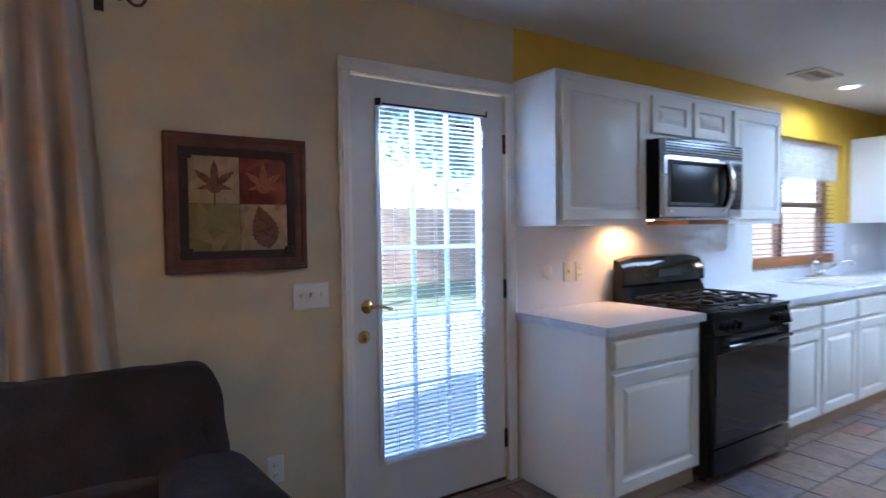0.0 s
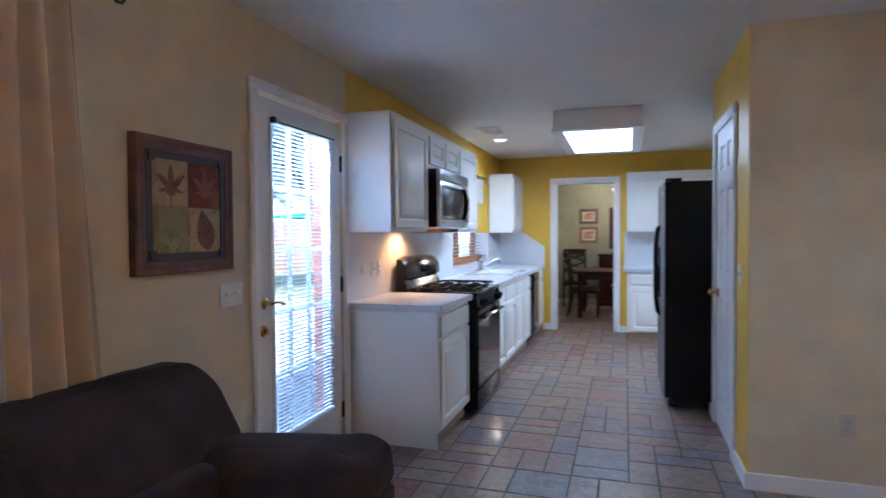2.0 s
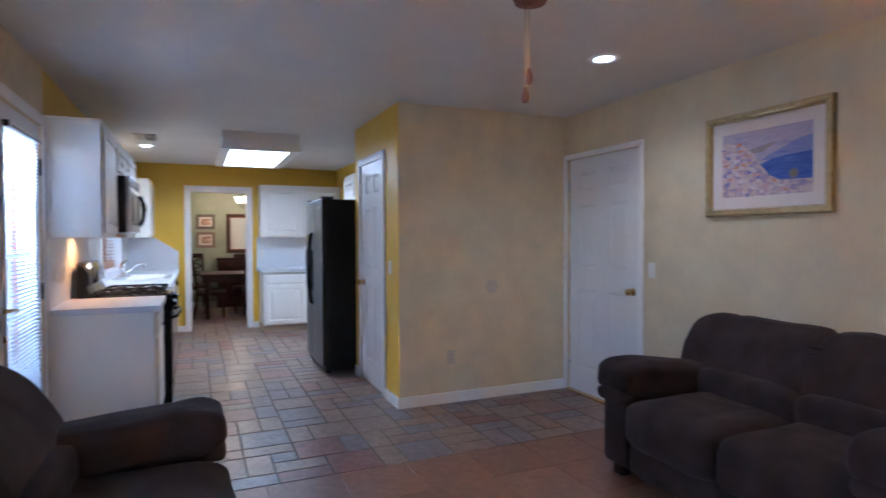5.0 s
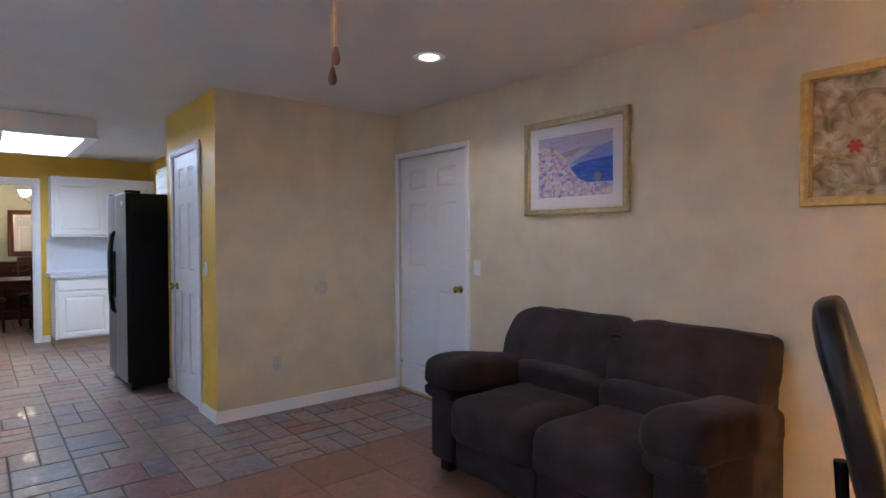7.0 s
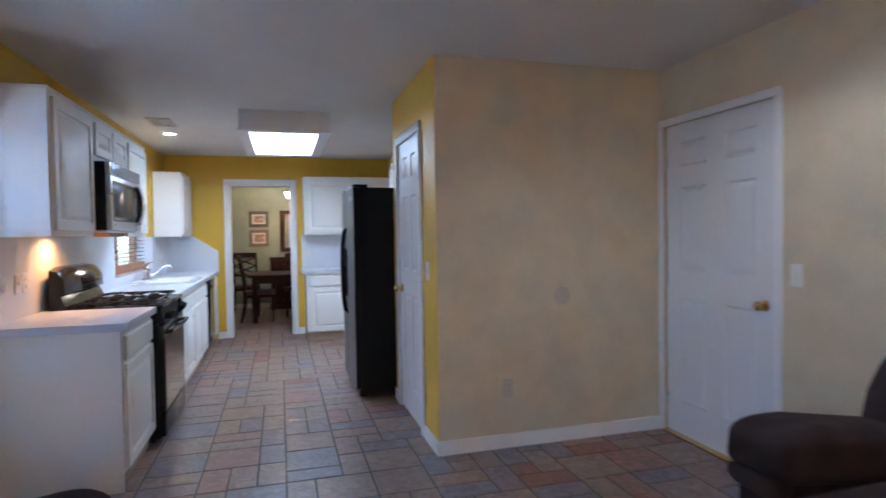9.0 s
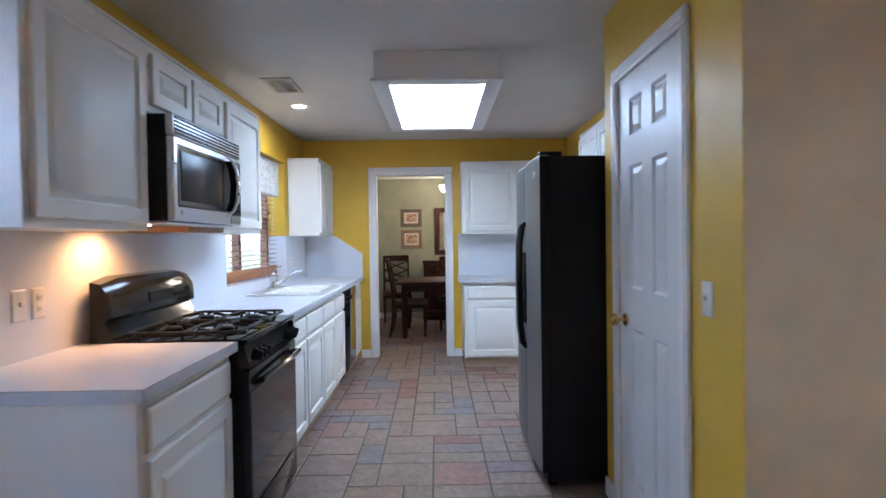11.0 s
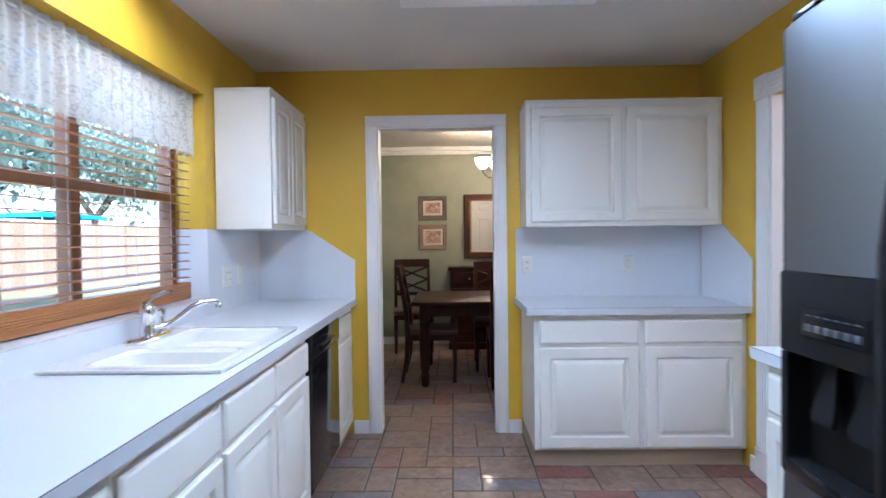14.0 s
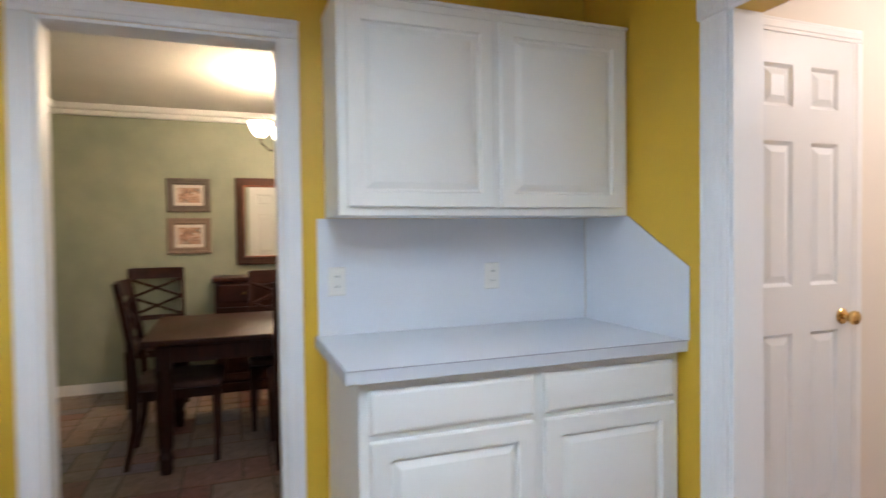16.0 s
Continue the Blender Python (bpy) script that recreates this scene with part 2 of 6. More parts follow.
SLATE = [(0.270, 0.138, 0.105), (0.240, 0.155, 0.125), (0.205, 0.148, 0.148), (0.272, 0.170, 0.118), (0.215, 0.088, 0.070), (0.180, 0.154, 0.168),
         (0.250, 0.175, 0.132), (0.255, 0.124, 0.100), (0.150, 0.110, 0.112), (0.225, 0.164, 0.158), (0.290, 0.150, 0.104), (0.180, 0.160, 0.170), (0.195, 0.108, 0.090)]
COPPER = shade("copper_leaf_frame", (0.075, 0.028, 0.014), (0.030, 0.012, 0.008), 0.38, metal=0.6, scale=24, fine=120, amount=0.8, bump=0.3)
TILE = pieces("slate_tile", SLATE, True, 0.34, 0.32, 0.1, 0.3, 0.34)
TILEREST = pieces("slate_tile_rest", SLATE, False, 0.34, 0.32, 0.1, 0.3, 0.34)
TERRA = [(0.235, 0.105, 0.062), (0.21, 0.092, 0.055), (0.26, 0.12, 0.072)]
TERRATILE = pieces("terracotta_tile", TERRA, True, 0.42, 0.2, 0.1)
BRICKS = pieces("red_brick", [(0.33, 0.12, 0.08), (0.28, 0.10, 0.07), (0.38, 0.16, 0.11), (0.24, 0.09, 0.07)], True, 0.85, 0.25, 0, 0.6)
MORTAR = shade("mortar", (0.42, 0.38, 0.34), None, 0.9, scale=10, fine=200, amount=0.6, bump=0.5)
FENCEWOOD = pieces("cedar_fence_board", [(0.36, 0.235, 0.145), (0.32, 0.205, 0.125), (0.39, 0.265, 0.17)], False, 0.8, 0.25, 0, 0.4)
CONCRETE = shade("patio_concrete", (0.42, 0.41, 0.40), (0.35, 0.343, 0.333), 0.85, scale=2, fine=60, amount=0.7, bump=0.3)
GRASS = shade("lawn_ground", (0.16, 0.18, 0.065), (0.24, 0.21, 0.10), 0.95, scale=1.2, fine=30, amount=0.9, bump=0.6)
BARK = shade("bark", (0.10, 0.075, 0.055), (0.05, 0.038, 0.03), 0.9, scale=12, fine=50, amount=0.8, bump=0.8)
LEAF = pieces("leaf_green", [(0.115, 0.15, 0.105), (0.15, 0.185, 0.135), (0.10, 0.135, 0.10), (0.17, 0.20, 0.155)], False, 0.6, 0.2, 0, 0.1)


def let_through(m, colour, share):
    """Thin cloth or leaves: part of the light comes through."""
    n, l = m.node_tree.nodes, m.node_tree.links
    t, x = n.new("ShaderNodeBsdfTranslucent"), n.new("ShaderNodeMixShader")
    t.inputs["Color"].default_value, x.inputs["Fac"].default_value = (*colour, 1), share
    l.new(n["Principled BSDF"].outputs[0], x.inputs[1])
    l.new(t.outputs[0], x.inputs[2])
    l.new(x.outputs[0], n["Material Output"].inputs["Surface"])


let_through(CURTAIN, (0.62, 0.47, 0.34), 0.05)
let_through(LINING, (0.80, 0.82, 0.86), 0.5)
let_through(LEAF, (0.42, 0.50, 0.40), 0.55)
let_through(BLINDWHITE, (0.85, 0.89, 0.94), 0.5)
TEAL = shade("teal_canvas", (0.03, 0.24, 0.42), None, 0.7, scale=5, amount=0.3)


# ---- mesh helpers ----
def box(bm, x0, x1, y0, y1, z0, z1, bevel=0.0, seg=2):
    m = Matrix.LocRotScale(((x0 + x1) / 2, (y0 + y1) / 2, (z0 + z1) / 2), None, (abs(x1 - x0), abs(y1 - y0), abs(z1 - z0)))
    made = bmesh.ops.create_cube(bm, size=1, matrix=m)
    if bevel:
        edges = {e for v in made["verts"] for e in v.link_edges}
        bmesh.ops.bevel(bm, geom=list(edges), offset=bevel, segments=seg, affect="EDGES", profile=0.5)
    return bm


def cyl(bm, a, b, r0, r1=None, seg=16):
    a, b = Vector(a), Vector(b)
    d = b - a
    m = Matrix.Translation((a + b) / 2) @ d.to_track_quat("Z", "Y").to_matrix().to_4x4()
    bmesh.ops.create_cone(bm, cap_ends=True, segments=seg, radius1=r0, radius2=r0 if r1 is None else r1, depth=d.length, matrix=m)
    return bm


def ball(bm, at, r, squash=(1, 1, 1), seg=16):
    bmesh.ops.create_uvsphere(bm, u_segments=seg, v_segments=max(8, seg // 2), radius=r,
                              matrix=Matrix.LocRotScale(at, None, squash))
    return bm


def tube(bm, points, r, seg=10):
    """One round bar swept along a run of points, with closed ends."""
    pts = [Vector(p) for p in points]
    up, made = None, []
    for i, p in enumerate(pts):
        d = (pts[min(i + 1, len(pts) - 1)] - pts[max(i - 1, 0)]).normalized()
        if up is None:
            up = d.orthogonal().normalized()
        up = (up - d * up.dot(d)).normalized()
        side = d.cross(up)
        made.append([bm.verts.new(p + (up * math.cos(2 * math.pi * k / seg) + side * math.sin(2 * math.pi * k / seg)) * r) for k in range(seg)])
    for a, b in zip(made, made[1:]):
        for k in range(seg):
            bm.faces.new((a[k], a[(k + 1) % seg], b[(k + 1) % seg], b[k]))
    bm.faces.new(made[0])
    bm.faces.new(made[-1])
    return bm


def lathe(bm, profile, at=(0, 0, 0), seg=24):
    """A turned shape from (radius, height) pairs round the z axis."""
    rings = []
    for r, z in profile:
        rings.append([bm.verts.new((at[0] + r * math.cos(2 * math.pi * i / seg), at[1] + r * math.sin(2 * math.pi * i / seg), at[2] + z)) for i in range(seg)])
    for a, b in zip(rings, rings[1:]):
        for i in range(seg):
            bm.faces.new((a[i], a[(i + 1) % seg], b[(i + 1) % seg], b[i]))
    return bm


def pillow(bm, c, s, e1=0.35, e2=0.35, nu=40, nv=24, wrinkle=0.006, seed=0, sag=0.0):
    """A soft stuffed block: a superellipsoid with folds. s: half sizes."""
    def pw(v, e):
        return math.copysign(abs(v) ** e, v)
    rows = []
    for j in range(nv + 1):
        v = -math.pi / 2 + math.pi * j / nv
        row = []
        for i in range(nu):
            u = 2 * math.pi * i / nu
            p = Vector((pw(math.cos(v), e1) * pw(math.cos(u), e2), pw(math.cos(v), e1) * pw(math.sin(u), e2), pw(math.sin(v), e1)))
            q = Vector((p.x * s[0], p.y * s[1], p.z * s[2]))
            f = noise.noise(Vector((q.x * 5 + seed * 7, q.y * 5, q.z * 5))) + 0.5 * noise.noise(Vector((q.x * 16, q.y * 9 + seed, q.z * 14)))
            q += p.normalized() * f * wrinkle
            q.z -= sag * (1 - p.x * p.x) * max(p.z, 0)
            row.append(bm.verts.new(Vector(c) + q))
            if j in (0, nv):
                row = row * nu
                break
        rows.append(row)
    for a, b in zip(rows, rows[1:]):
        for i in range(nu):
            f = [a[i], a[(i + 1) % nu], b[(i + 1) % nu], b[i]]
            f = list(dict.fromkeys(f))
            if len(f) > 2:
                bm.faces.new(f)
    return bm


def mesh_of(name, bm, material, smooth=True):
    me = bpy.data.meshes.new(name)
    bmesh.ops.recalc_face_normals(bm, faces=bm.faces)
    bm.to_mesh(me)
    bm.free()
    for mt in (material if isinstance(material, (list, tuple)) else (material,)):
        me.materials.append(mt)
    if smooth:
        me.polygons.foreach_set("use_smooth", [True] * len(me.polygons))
        me.set_sharp_from_angle(angle=radians(35))
    return me


def B():
    return bmesh.new()


def part(name, bm, material, parent, label="", smooth=True):
    ob = new(name, mesh_of(name, bm, material, smooth))
    ob.parent = parent
    return tagged(ob, label)


def thing(name, label, category, m=Matrix(), group="", kind=""):
    ob = new(name)
    ob.empty_display_size = 0.1
    ob.matrix_basis = m
    return tagged(ob, label, category, group, kind)


def solid(name, bm, material, label, category, group="", kind="", smooth=True):
    return tagged(new(name, mesh_of(name, bm, material, smooth)), label, category, group, kind)


def structure(name, bm, material, label, category):
    return solid(name, bm, material, label, category, kind="structure")


def holed_wall(bm, along, u0, u1, w0, w1, z0, z1, holes):
    """One solid wall along 'x' or 'y', from w0 to w1 thick, with openings (u0, u1, z0, z1) right through it."""
    us = sorted({u0, u1, *[h[0] for h in holes], *[h[1] for h in holes]})
    zs = sorted({z0, z1, *[h[2] for h in holes], *[h[3] for h in holes]})
    at = {}

    def v(i, j, k):
        if (i, j, k) not in at:
            u, w, z = us[i], (w0, w1)[k], zs[j]
            at[i, j, k] = bm.verts.new((u, w, z) if along == "x" else (w, u, z))
        return at[i, j, k]

    def full(i, j):
        if not (0 <= i < len(us) - 1 and 0 <= j < len(zs) - 1):
            return False
        u, z = (us[i] + us[i + 1]) / 2, (zs[j] + zs[j + 1]) / 2
        return not any(h[0] < u < h[1] and h[2] < z < h[3] for h in holes)

    for i in range(len(us) - 1):
        for j in range(len(zs) - 1):
            if full(i, j):
                for k in (0, 1):
                    bm.faces.new((v(i, j, k), v(i + 1, j, k), v(i + 1, j + 1, k), v(i, j + 1, k)))
                for di, dj, a, b in ((-1, 0, (i, j), (i, j + 1)), (1, 0, (i + 1, j), (i + 1, j + 1)), (0, -1, (i, j), (i + 1, j)), (0, 1, (i, j + 1), (i + 1, j + 1))):
                    if not full(i + di, j + dj):
                        bm.faces.new((v(*a, 0), v(*b, 0), v(*b, 1), v(*a, 1)))
    return bm


def wall_x(bm, x0, x1, y0, y1, z0, z1, holes):
    return holed_wall(bm, "x", x0, x1, y0, y1, z0, z1, holes)


# ---- the rooms ----
WALL, ENDX, TOP = 2.70, 7.0, 2.44
structure("ground", box(B(), -60, 90, -60, 120, -0.30, -0.12), GRASS, "dry green lawn reaching to the fence", "lawn")
structure("patio", box(B(), -6, 10, 2.96, 8.5, -0.119, -0.05), CONCRETE, "pale concrete patio slab behind the house", "patio")
structure("floor", box(B(), -4.2, 10.5, -2.75, 2.94, -0.118, -0.004), GROUT, "dark grout bed under the floor tiles", "floor")
structure("ceiling", box(B(), -4.2, 10.5, -2.75, 2.95, TOP, 2.52), CEIL, "off-white textured ceiling", "ceiling")
structure("roof", box(B(), -4.6, 10.9, -3.1, 3.0, 2.53, 2.62), TRIM, "plain house roof edge with white eaves", "roof")
structure("wall_north_living", wall_x(B(), -4.0, 2.205, WALL, 2.82, 0, TOP, [(-1.56, 0.0, 0.56, 2.06), (1.25, 2.145, 0, 2.075)]), BEIGE,
          "beige faux-finish plaster wall with window and patio door", "wall")
structure("wall_north_kitchen", wall_x(B(), 2.205, 7.06, WALL, 2.82, 0, TOP, [(4.59, 6.18, 1.0, 2.09)]), YELLOW, "bright yellow painted kitchen wall with window recess", "wall")
structure("window_recess", wall_x(B(), 4.3, 6.5, 2.8205, 2.94, 0.7, 2.3, [(4.59, 6.18, 1.0, 2.09)]), YELLOW, "deep yellow painted window recess", "wall")
structure("wall_north_dining", box(B(), 7.06, 10.4, WALL, 2.82, 0, TOP), GREEN, "sage green sponged dining room wall", "wall")
structure("wall_west", box(B(), -4.12, -4.0, -1.365, 2.82, 0, TOP), BEIGE, "beige faux-finish living room wall", "wall")
structure("wall_south_living", wall_x(B(), -4.0, 2.185, -1.365, -1.245, 0, TOP, [(1.245, 2.15, 0, 2.05)]), BEIGE,
          "beige mottled wall with white panel door and pictures", "wall")
structure("wall_garage_back", box(B(), 1.0, 2.185, -1.60, -1.45, 0, TOP), HALLWHITE, "plain wall behind the closed door", "wall")
structure("wall_partition", box(B(), 2.185, 2.30, -1.365, 0.345, 0, TOP), BEIGE, "beige mottled partition wall beside the pantry", "wall")
bm = box(B(), 2.187, 2.30, 0.345, 0.348, 0, TOP)
wall_x(bm, 2.30, 3.50, 0.225, 0.348, 0, TOP, [(2.577, 3.285, 0, 2.055)])
box(bm, 3.40, 3.50, -0.26, 0.225, 0, TOP)
structure("wall_pantry", bm, YELLOW, "yellow pantry wall with a white panel door", "wall")
structure("wall_pantry_back", box(B(), 2.30, 3.40, -0.38, -0.26, 0, TOP), HALLWHITE, "plain wall at the back of the pantry", "wall")
structure("wall_south_kitchen", wall_x(B(), 3.40, 7.06, -0.38, -0.26, 0, TOP, [(5.27, 6.17, 0, 2.03)]), YELLOW, "yellow kitchen wall with a wide cased opening", "wall")
bm = holed_wall(B(), "y", -0.26, 2.70, ENDX, 7.06, 0, TOP, [(1.105, 1.90, 0, 2.06)])
structure("wall_east_kitchen", bm, YELLOW, "yellow kitchen end wall with doorway to the dining room", "wall")
bm = holed_wall(B(), "y", -2.2, 2.70, 7.06, 7.12, 0, TOP, [(1.105, 1.90, 0, 2.06)])
structure("wall_west_dining", bm, GREEN, "sage green dining room wall round the doorway", "wall")
structure("wall_east_dining", box(B(), 10.27, 10.4, -2.2, 2.82, 0, TOP), GREEN, "sage green sponged dining room wall with pictures", "wall")
structure("wall_south_dining", box(B(), 7.06, 10.4, -2.32, -2.2, 0, TOP), GREEN, "sage green dining room wall", "wall")
structure("wall_hall_east", box(B(), 6.33, 6.45, -2.6, -0.38, 0, TOP), HALLWHITE, "warm white hallway wall with a closet door", "wall")
structure("wall_hall_south", box(B(), 4.6, 6.45, -2.72, -2.6, 0, TOP), HALLWHITE, "warm white hallway end wall", "wall")
structure("wall_hall_west", box(B(), 4.5, 4.6, -2.72, -0.38, 0, TOP), HALLWHITE, "warm white hallway wall", "wall")


# ---- shapes shared by doors, cabinets and frames ----
def rings(bm, x0, x1, z0, z1, steps, cap=True):
    """Rectangular loops on a face that looks to -y: steps of (inset, y), joined, the last one closed."""
    loops = []
    for inset, y in steps:
        a, b, c, d = x0 + inset, x1 - inset, z0 + inset, z1 - inset
        loops.append([bm.verts.new(p) for p in ((a, y, c), (b, y, c), (b, y, d), (a, y, d))])
    for p, q in zip(loops, loops[1:]):
        for i in range(4):
            bm.faces.new((p[i], p[(i + 1) % 4], q[(i + 1) % 4], q[i]))
    if cap:
        bm.faces.new(loops[-1])
    return bm


def cabinet_front(bm, x0, x1, z0, z1, y=0.0, t=0.02, rail=0.058):
    """A raised-panel door: square edge, routed groove, raised field."""
    return rings(bm, x0, x1, z0, z1, [(0.0, y + t), (0.0, y + 0.004), (0.004, y), (rail, y), (rail + 0.004, y + 0.012), (rail + 0.012, y + 0.014),
                                      (rail + 0.034, y + 0.002), (rail + 0.036, y + 0.001)])


def drawer_front(bm, x0, x1, z0, z1, y=0.0, t=0.02):
    return rings(bm, x0, x1, z0, z1, [(0.0, y + t), (0.0, y + 0.008), (0.004, y + 0.004), (0.012, y), (0.014, y)])


def six_panel_door(name, w, h, m, label, knob_x, hinge_x, knob_z=0.93, t=0.038, stile=0.145, muntin=0.17):
    """A moulded six-panel door. x: 0 to w, the seen face at y = 0."""
    d = thing(name, label, "door", m, kind="structure")
    part("slab", box(B(), 0, w, 0.0125, t, 0, h), DOORPAINT, d)
    s, mid = w * stile, w * muntin
    cols = [(s, w / 2 - mid / 2), (w / 2 + mid / 2, w - s)]
    rows = [(0.21, 0.90), (1.08, 1.63), (1.76, h - 0.115)]
    for x0, x1 in ((0, s), (cols[0][1], cols[1][0]), (w - s, w)):
        part("stile", box(B(), x0, x1, 0, 0.0125, 0, h), DOORPAINT, d, smooth=False)
    zs = [0] + [z for r in rows for z in r] + [h]
    for z0, z1 in zip(zs[::2], zs[1::2]):
        for x0, x1 in cols:
            part("rail", box(B(), x0, x1, 0, 0.0125, z0, z1), DOORPAINT, d, smooth=False)
    for x0, x1 in cols:
        for z0, z1 in rows:
            bm = rings(B(), x0, x1, z0, z1, [(0, 0.0), (0.004, 0.003), (0.013, 0.011), (0.017, 0.011), (0.040, 0.003), (0.042, 0.0025)])
            part("panel", bm, DOORPAINT, d, smooth=False)
    bm = lathe(B(), [(0.0, 0.0), (0.030, 0.0), (0.032, 0.004), (0.026, 0.010), (0.011, 0.012), (0.010, 0.030), (0.022, 0.036), (0.028, 0.048), (0.026, 0.060), (0.014, 0.068), (0.0, 0.070)])
    bmesh.ops.transform(bm, matrix=pose(knob_x, 0, knob_z, 90, 0, 0), verts=bm.verts)
    part("door_knob", bm, BRASS, d, "polished brass round door knob")
    for z in (0.22, 1.02, 1.80):
        part("hinge", cyl(box(B(), hinge_x - 0.012, hinge_x + 0.012, -0.003, 0.002, z - 0.045, z + 0.045), (hinge_x, -0.006, z - 0.046), (hinge_x, -0.006, z + 0.046), 0.006, seg=10), STEELH, d, "small steel butt hinge")
    return d


def casing(name, w, h, m, label, width=0.06, depth=0.018):
    """Moulded trim round an opening of w by h, on a face that looks to -y."""
    d = thing(name, label, "trim", m, kind="structure")
    for x0, x1 in ((-width, 0.0), (w, w + width)):
        bm = box(B(), x0, x1, -depth, 0.0, 0, h, 0.004, 2)
        box(bm, x0 + width * 0.22, x1 - width * 0.22, -depth - 0.004, -depth + 0.002, 0.002, h - 0.002, 0.003, 1)
        part("side_casing", bm, TRIM, d)
    bm = box(B(), -width, w + width, -depth, 0.0, h + 0.0005, h + width, 0.004, 2)
    box(bm, -width * 0.75, w + width * 0.75, -depth - 0.004, -depth + 0.002, h + width * 0.25, h + width * 0.75, 0.003, 1)
    part("head_casing", bm, TRIM, d)
    return d


def face(x, y, z, way):
    """A pose whose -y looks 'n', 's', 'e' or 'w' (s: as it stands)."""
    return pose(x, y, z, 0, 0, {"s": 0, "w": -90, "n": 180, "e": 90}[way])


# ---- doors, trim, windows ----
# inner door of the south wall
casing("trim_garage_door", 0.905, 2.05, face(2.15, -1.245, 0, "n"), "white painted casing round the panel door", 0.045)
six_panel_door("door_garage", 0.885, 2.035, face(2.142, -1.262, 0.012, "n"), "closed white six-panel door with brass knob and threshold", 0.885 - 0.075, 0.0)
solid("threshold", box(B(), 1.25, 2.145, -1.30, -1.215, -0.002, 0.014, 0.004), BRASS, "brass metal threshold strip under the door", "threshold")
# pantry door
casing("trim_pantry_door", 0.696, 2.049, face(3.279, 0.348, 0, "n"), "white casing round the pantry door", 0.065)
six_panel_door("door_pantry", 0.704, 2.041, face(3.283, 0.3465, 0.012, "n"), "closed white six-panel pantry door with brass knob", 0.085, 0.704, stile=0.205, muntin=0.16)
# closet door of the hall
casing("trim_closet_door", 0.574, 2.05, face(6.33, -0.48, 0, "w"), "cream casing round the closet door", 0.055)
six_panel_door("door_closet", 0.560, 2.035, face(6.310, -0.487, 0.012, "w"), "narrow closed six-panel closet door with brass knob", 0.560 - 0.06, 0.0, knob_z=0.95)
# dining doorway
casing("trim_dining_doorway", 0.795, 2.06, face(ENDX, 1.90, 0, "w"), "white fluted casing round the dining doorway", 0.072)
bm = B()
box(bm, 6.997, 7.124, 1.886, 1.899, 0, 2.046)
box(bm, 6.997, 7.124, 1.106, 1.119, 0, 2.046)
box(bm, 6.997, 7.124, 1.106, 1.899, 2.0465, 2.059)
structure("jamb_dining_doorway", bm, TRIM, "white painted jamb of the dining doorway", "trim")
six_panel_door("door_dining", 0.78, 2.03, face(7.158, 0.28, 0.012, "e"), "white panel door swung open against the dining room wall", 0.72, 0.0)
# hall opening with rosettes
d = thing("trim_hall_opening", "white fluted casing with square corner blocks", "trim", face(6.17, -0.26, 0, "n"), kind="structure")
for x0, x1 in ((-0.118, -0.004), (0.904, 1.018)):
    bm = box(B(), x0, x1, -0.018, 0, 0.16, 2.03, 0.003, 1)
    for i in range(4):
        box(bm, x0 + 0.016 + i * 0.023, x0 + 0.028 + i * 0.023, -0.023, -0.016, 0.17, 2.02, 0.004, 1)
    part("fluted_casing", bm, TRIM, d)
    part("plinth_block", box(B(), x0 - 0.004, x1 + 0.004, -0.026, 0, 0, 0.16, 0.004, 1), TRIM, d)
    bm = box(B(), x0 - 0.006, x1 + 0.006, -0.027, 0, 2.03, 2.15, 0.004, 1)
    cyl(bm, ((x0 + x1) / 2, -0.034, 2.09), ((x0 + x1) / 2, -0.025, 2.09), 0.038, 0.044, 24)
    part("corner_block", bm, TRIM, d)
bm = box(B(), 0.0025, 0.8975, -0.018, 0, 2.032, 2.142, 0.003, 1)
for i in range(4):
    box(bm, 0.004, 0.896, -0.023, -0.016, 2.046 + i * 0.023, 2.058 + i * 0.023, 0.004, 1)
part("head_casing", bm, TRIM, d)
bm = box(B(), 6.155, 6.173, -0.385, -0.255, 0, 2.03)
box(bm, 5.267, 5.285, -0.385, -0.255, 0, 2.03)
box(bm, 5.267, 6.173, -0.385, -0.255, 2.0305, 2.045)
structure("jamb_hall_opening", bm, TRIM, "white jamb lining of the hall opening", "trim")


def baseboard(name, runs):
    bm = B()
    for x0, x1, y0, y1 in runs:
        box(bm, x0, x1, y0, y1, -0.002, 0.088, 0.003, 1)
    return structure(name, bm, TRIM, "white painted baseboard along the wall", "baseboard")


baseboard("baseboard_partition", [(2.169, 2.184, -1.244, 0.365), (2.170, 2.508, 0.349, 0.364), (3.354, 3.498, 0.349, 0.364)])
baseboard("baseboard_living", [(-3.98, 1.195, -1.244, -1.229), (-3.98, -0.0, 2.685, 2.699), (0.0, 1.185, 2.685, 2.699), (-3.999, -3.984, -1.228, 2.684)])
baseboard("baseboard_kitchen", [(6.985, 6.999, 1.975, 2.075), (6.985, 6.999, 0.945, 1.030), (6.292, 6.36, -0.259, -0.245)])
baseboard("baseboard_dining", [(10.254, 10.269, -2.19, 2.69), (7.13, 10.25, 2.684, 2.699), (6.315, 6.329, -2.59, -1.16)])
bm = B()
for x0, x1, y0, y1 in ((10.19, 10.269, -2.19, 2.699), (7.121, 10.188, 2.62, 2.699), (7.121, 7.20, -2.19, 2.618)):
    box(bm, x0, x1, y0, y1, 2.385, 2.439, 0.012, 3)
    box(bm, x0 + 0.03 if x0 > 9 else x0, x1 if x0 > 9 else x1 - 0.03, y0 + (0.03 if y0 > 2 else 0), y1, 2.345, 2.384, 0.01, 2)
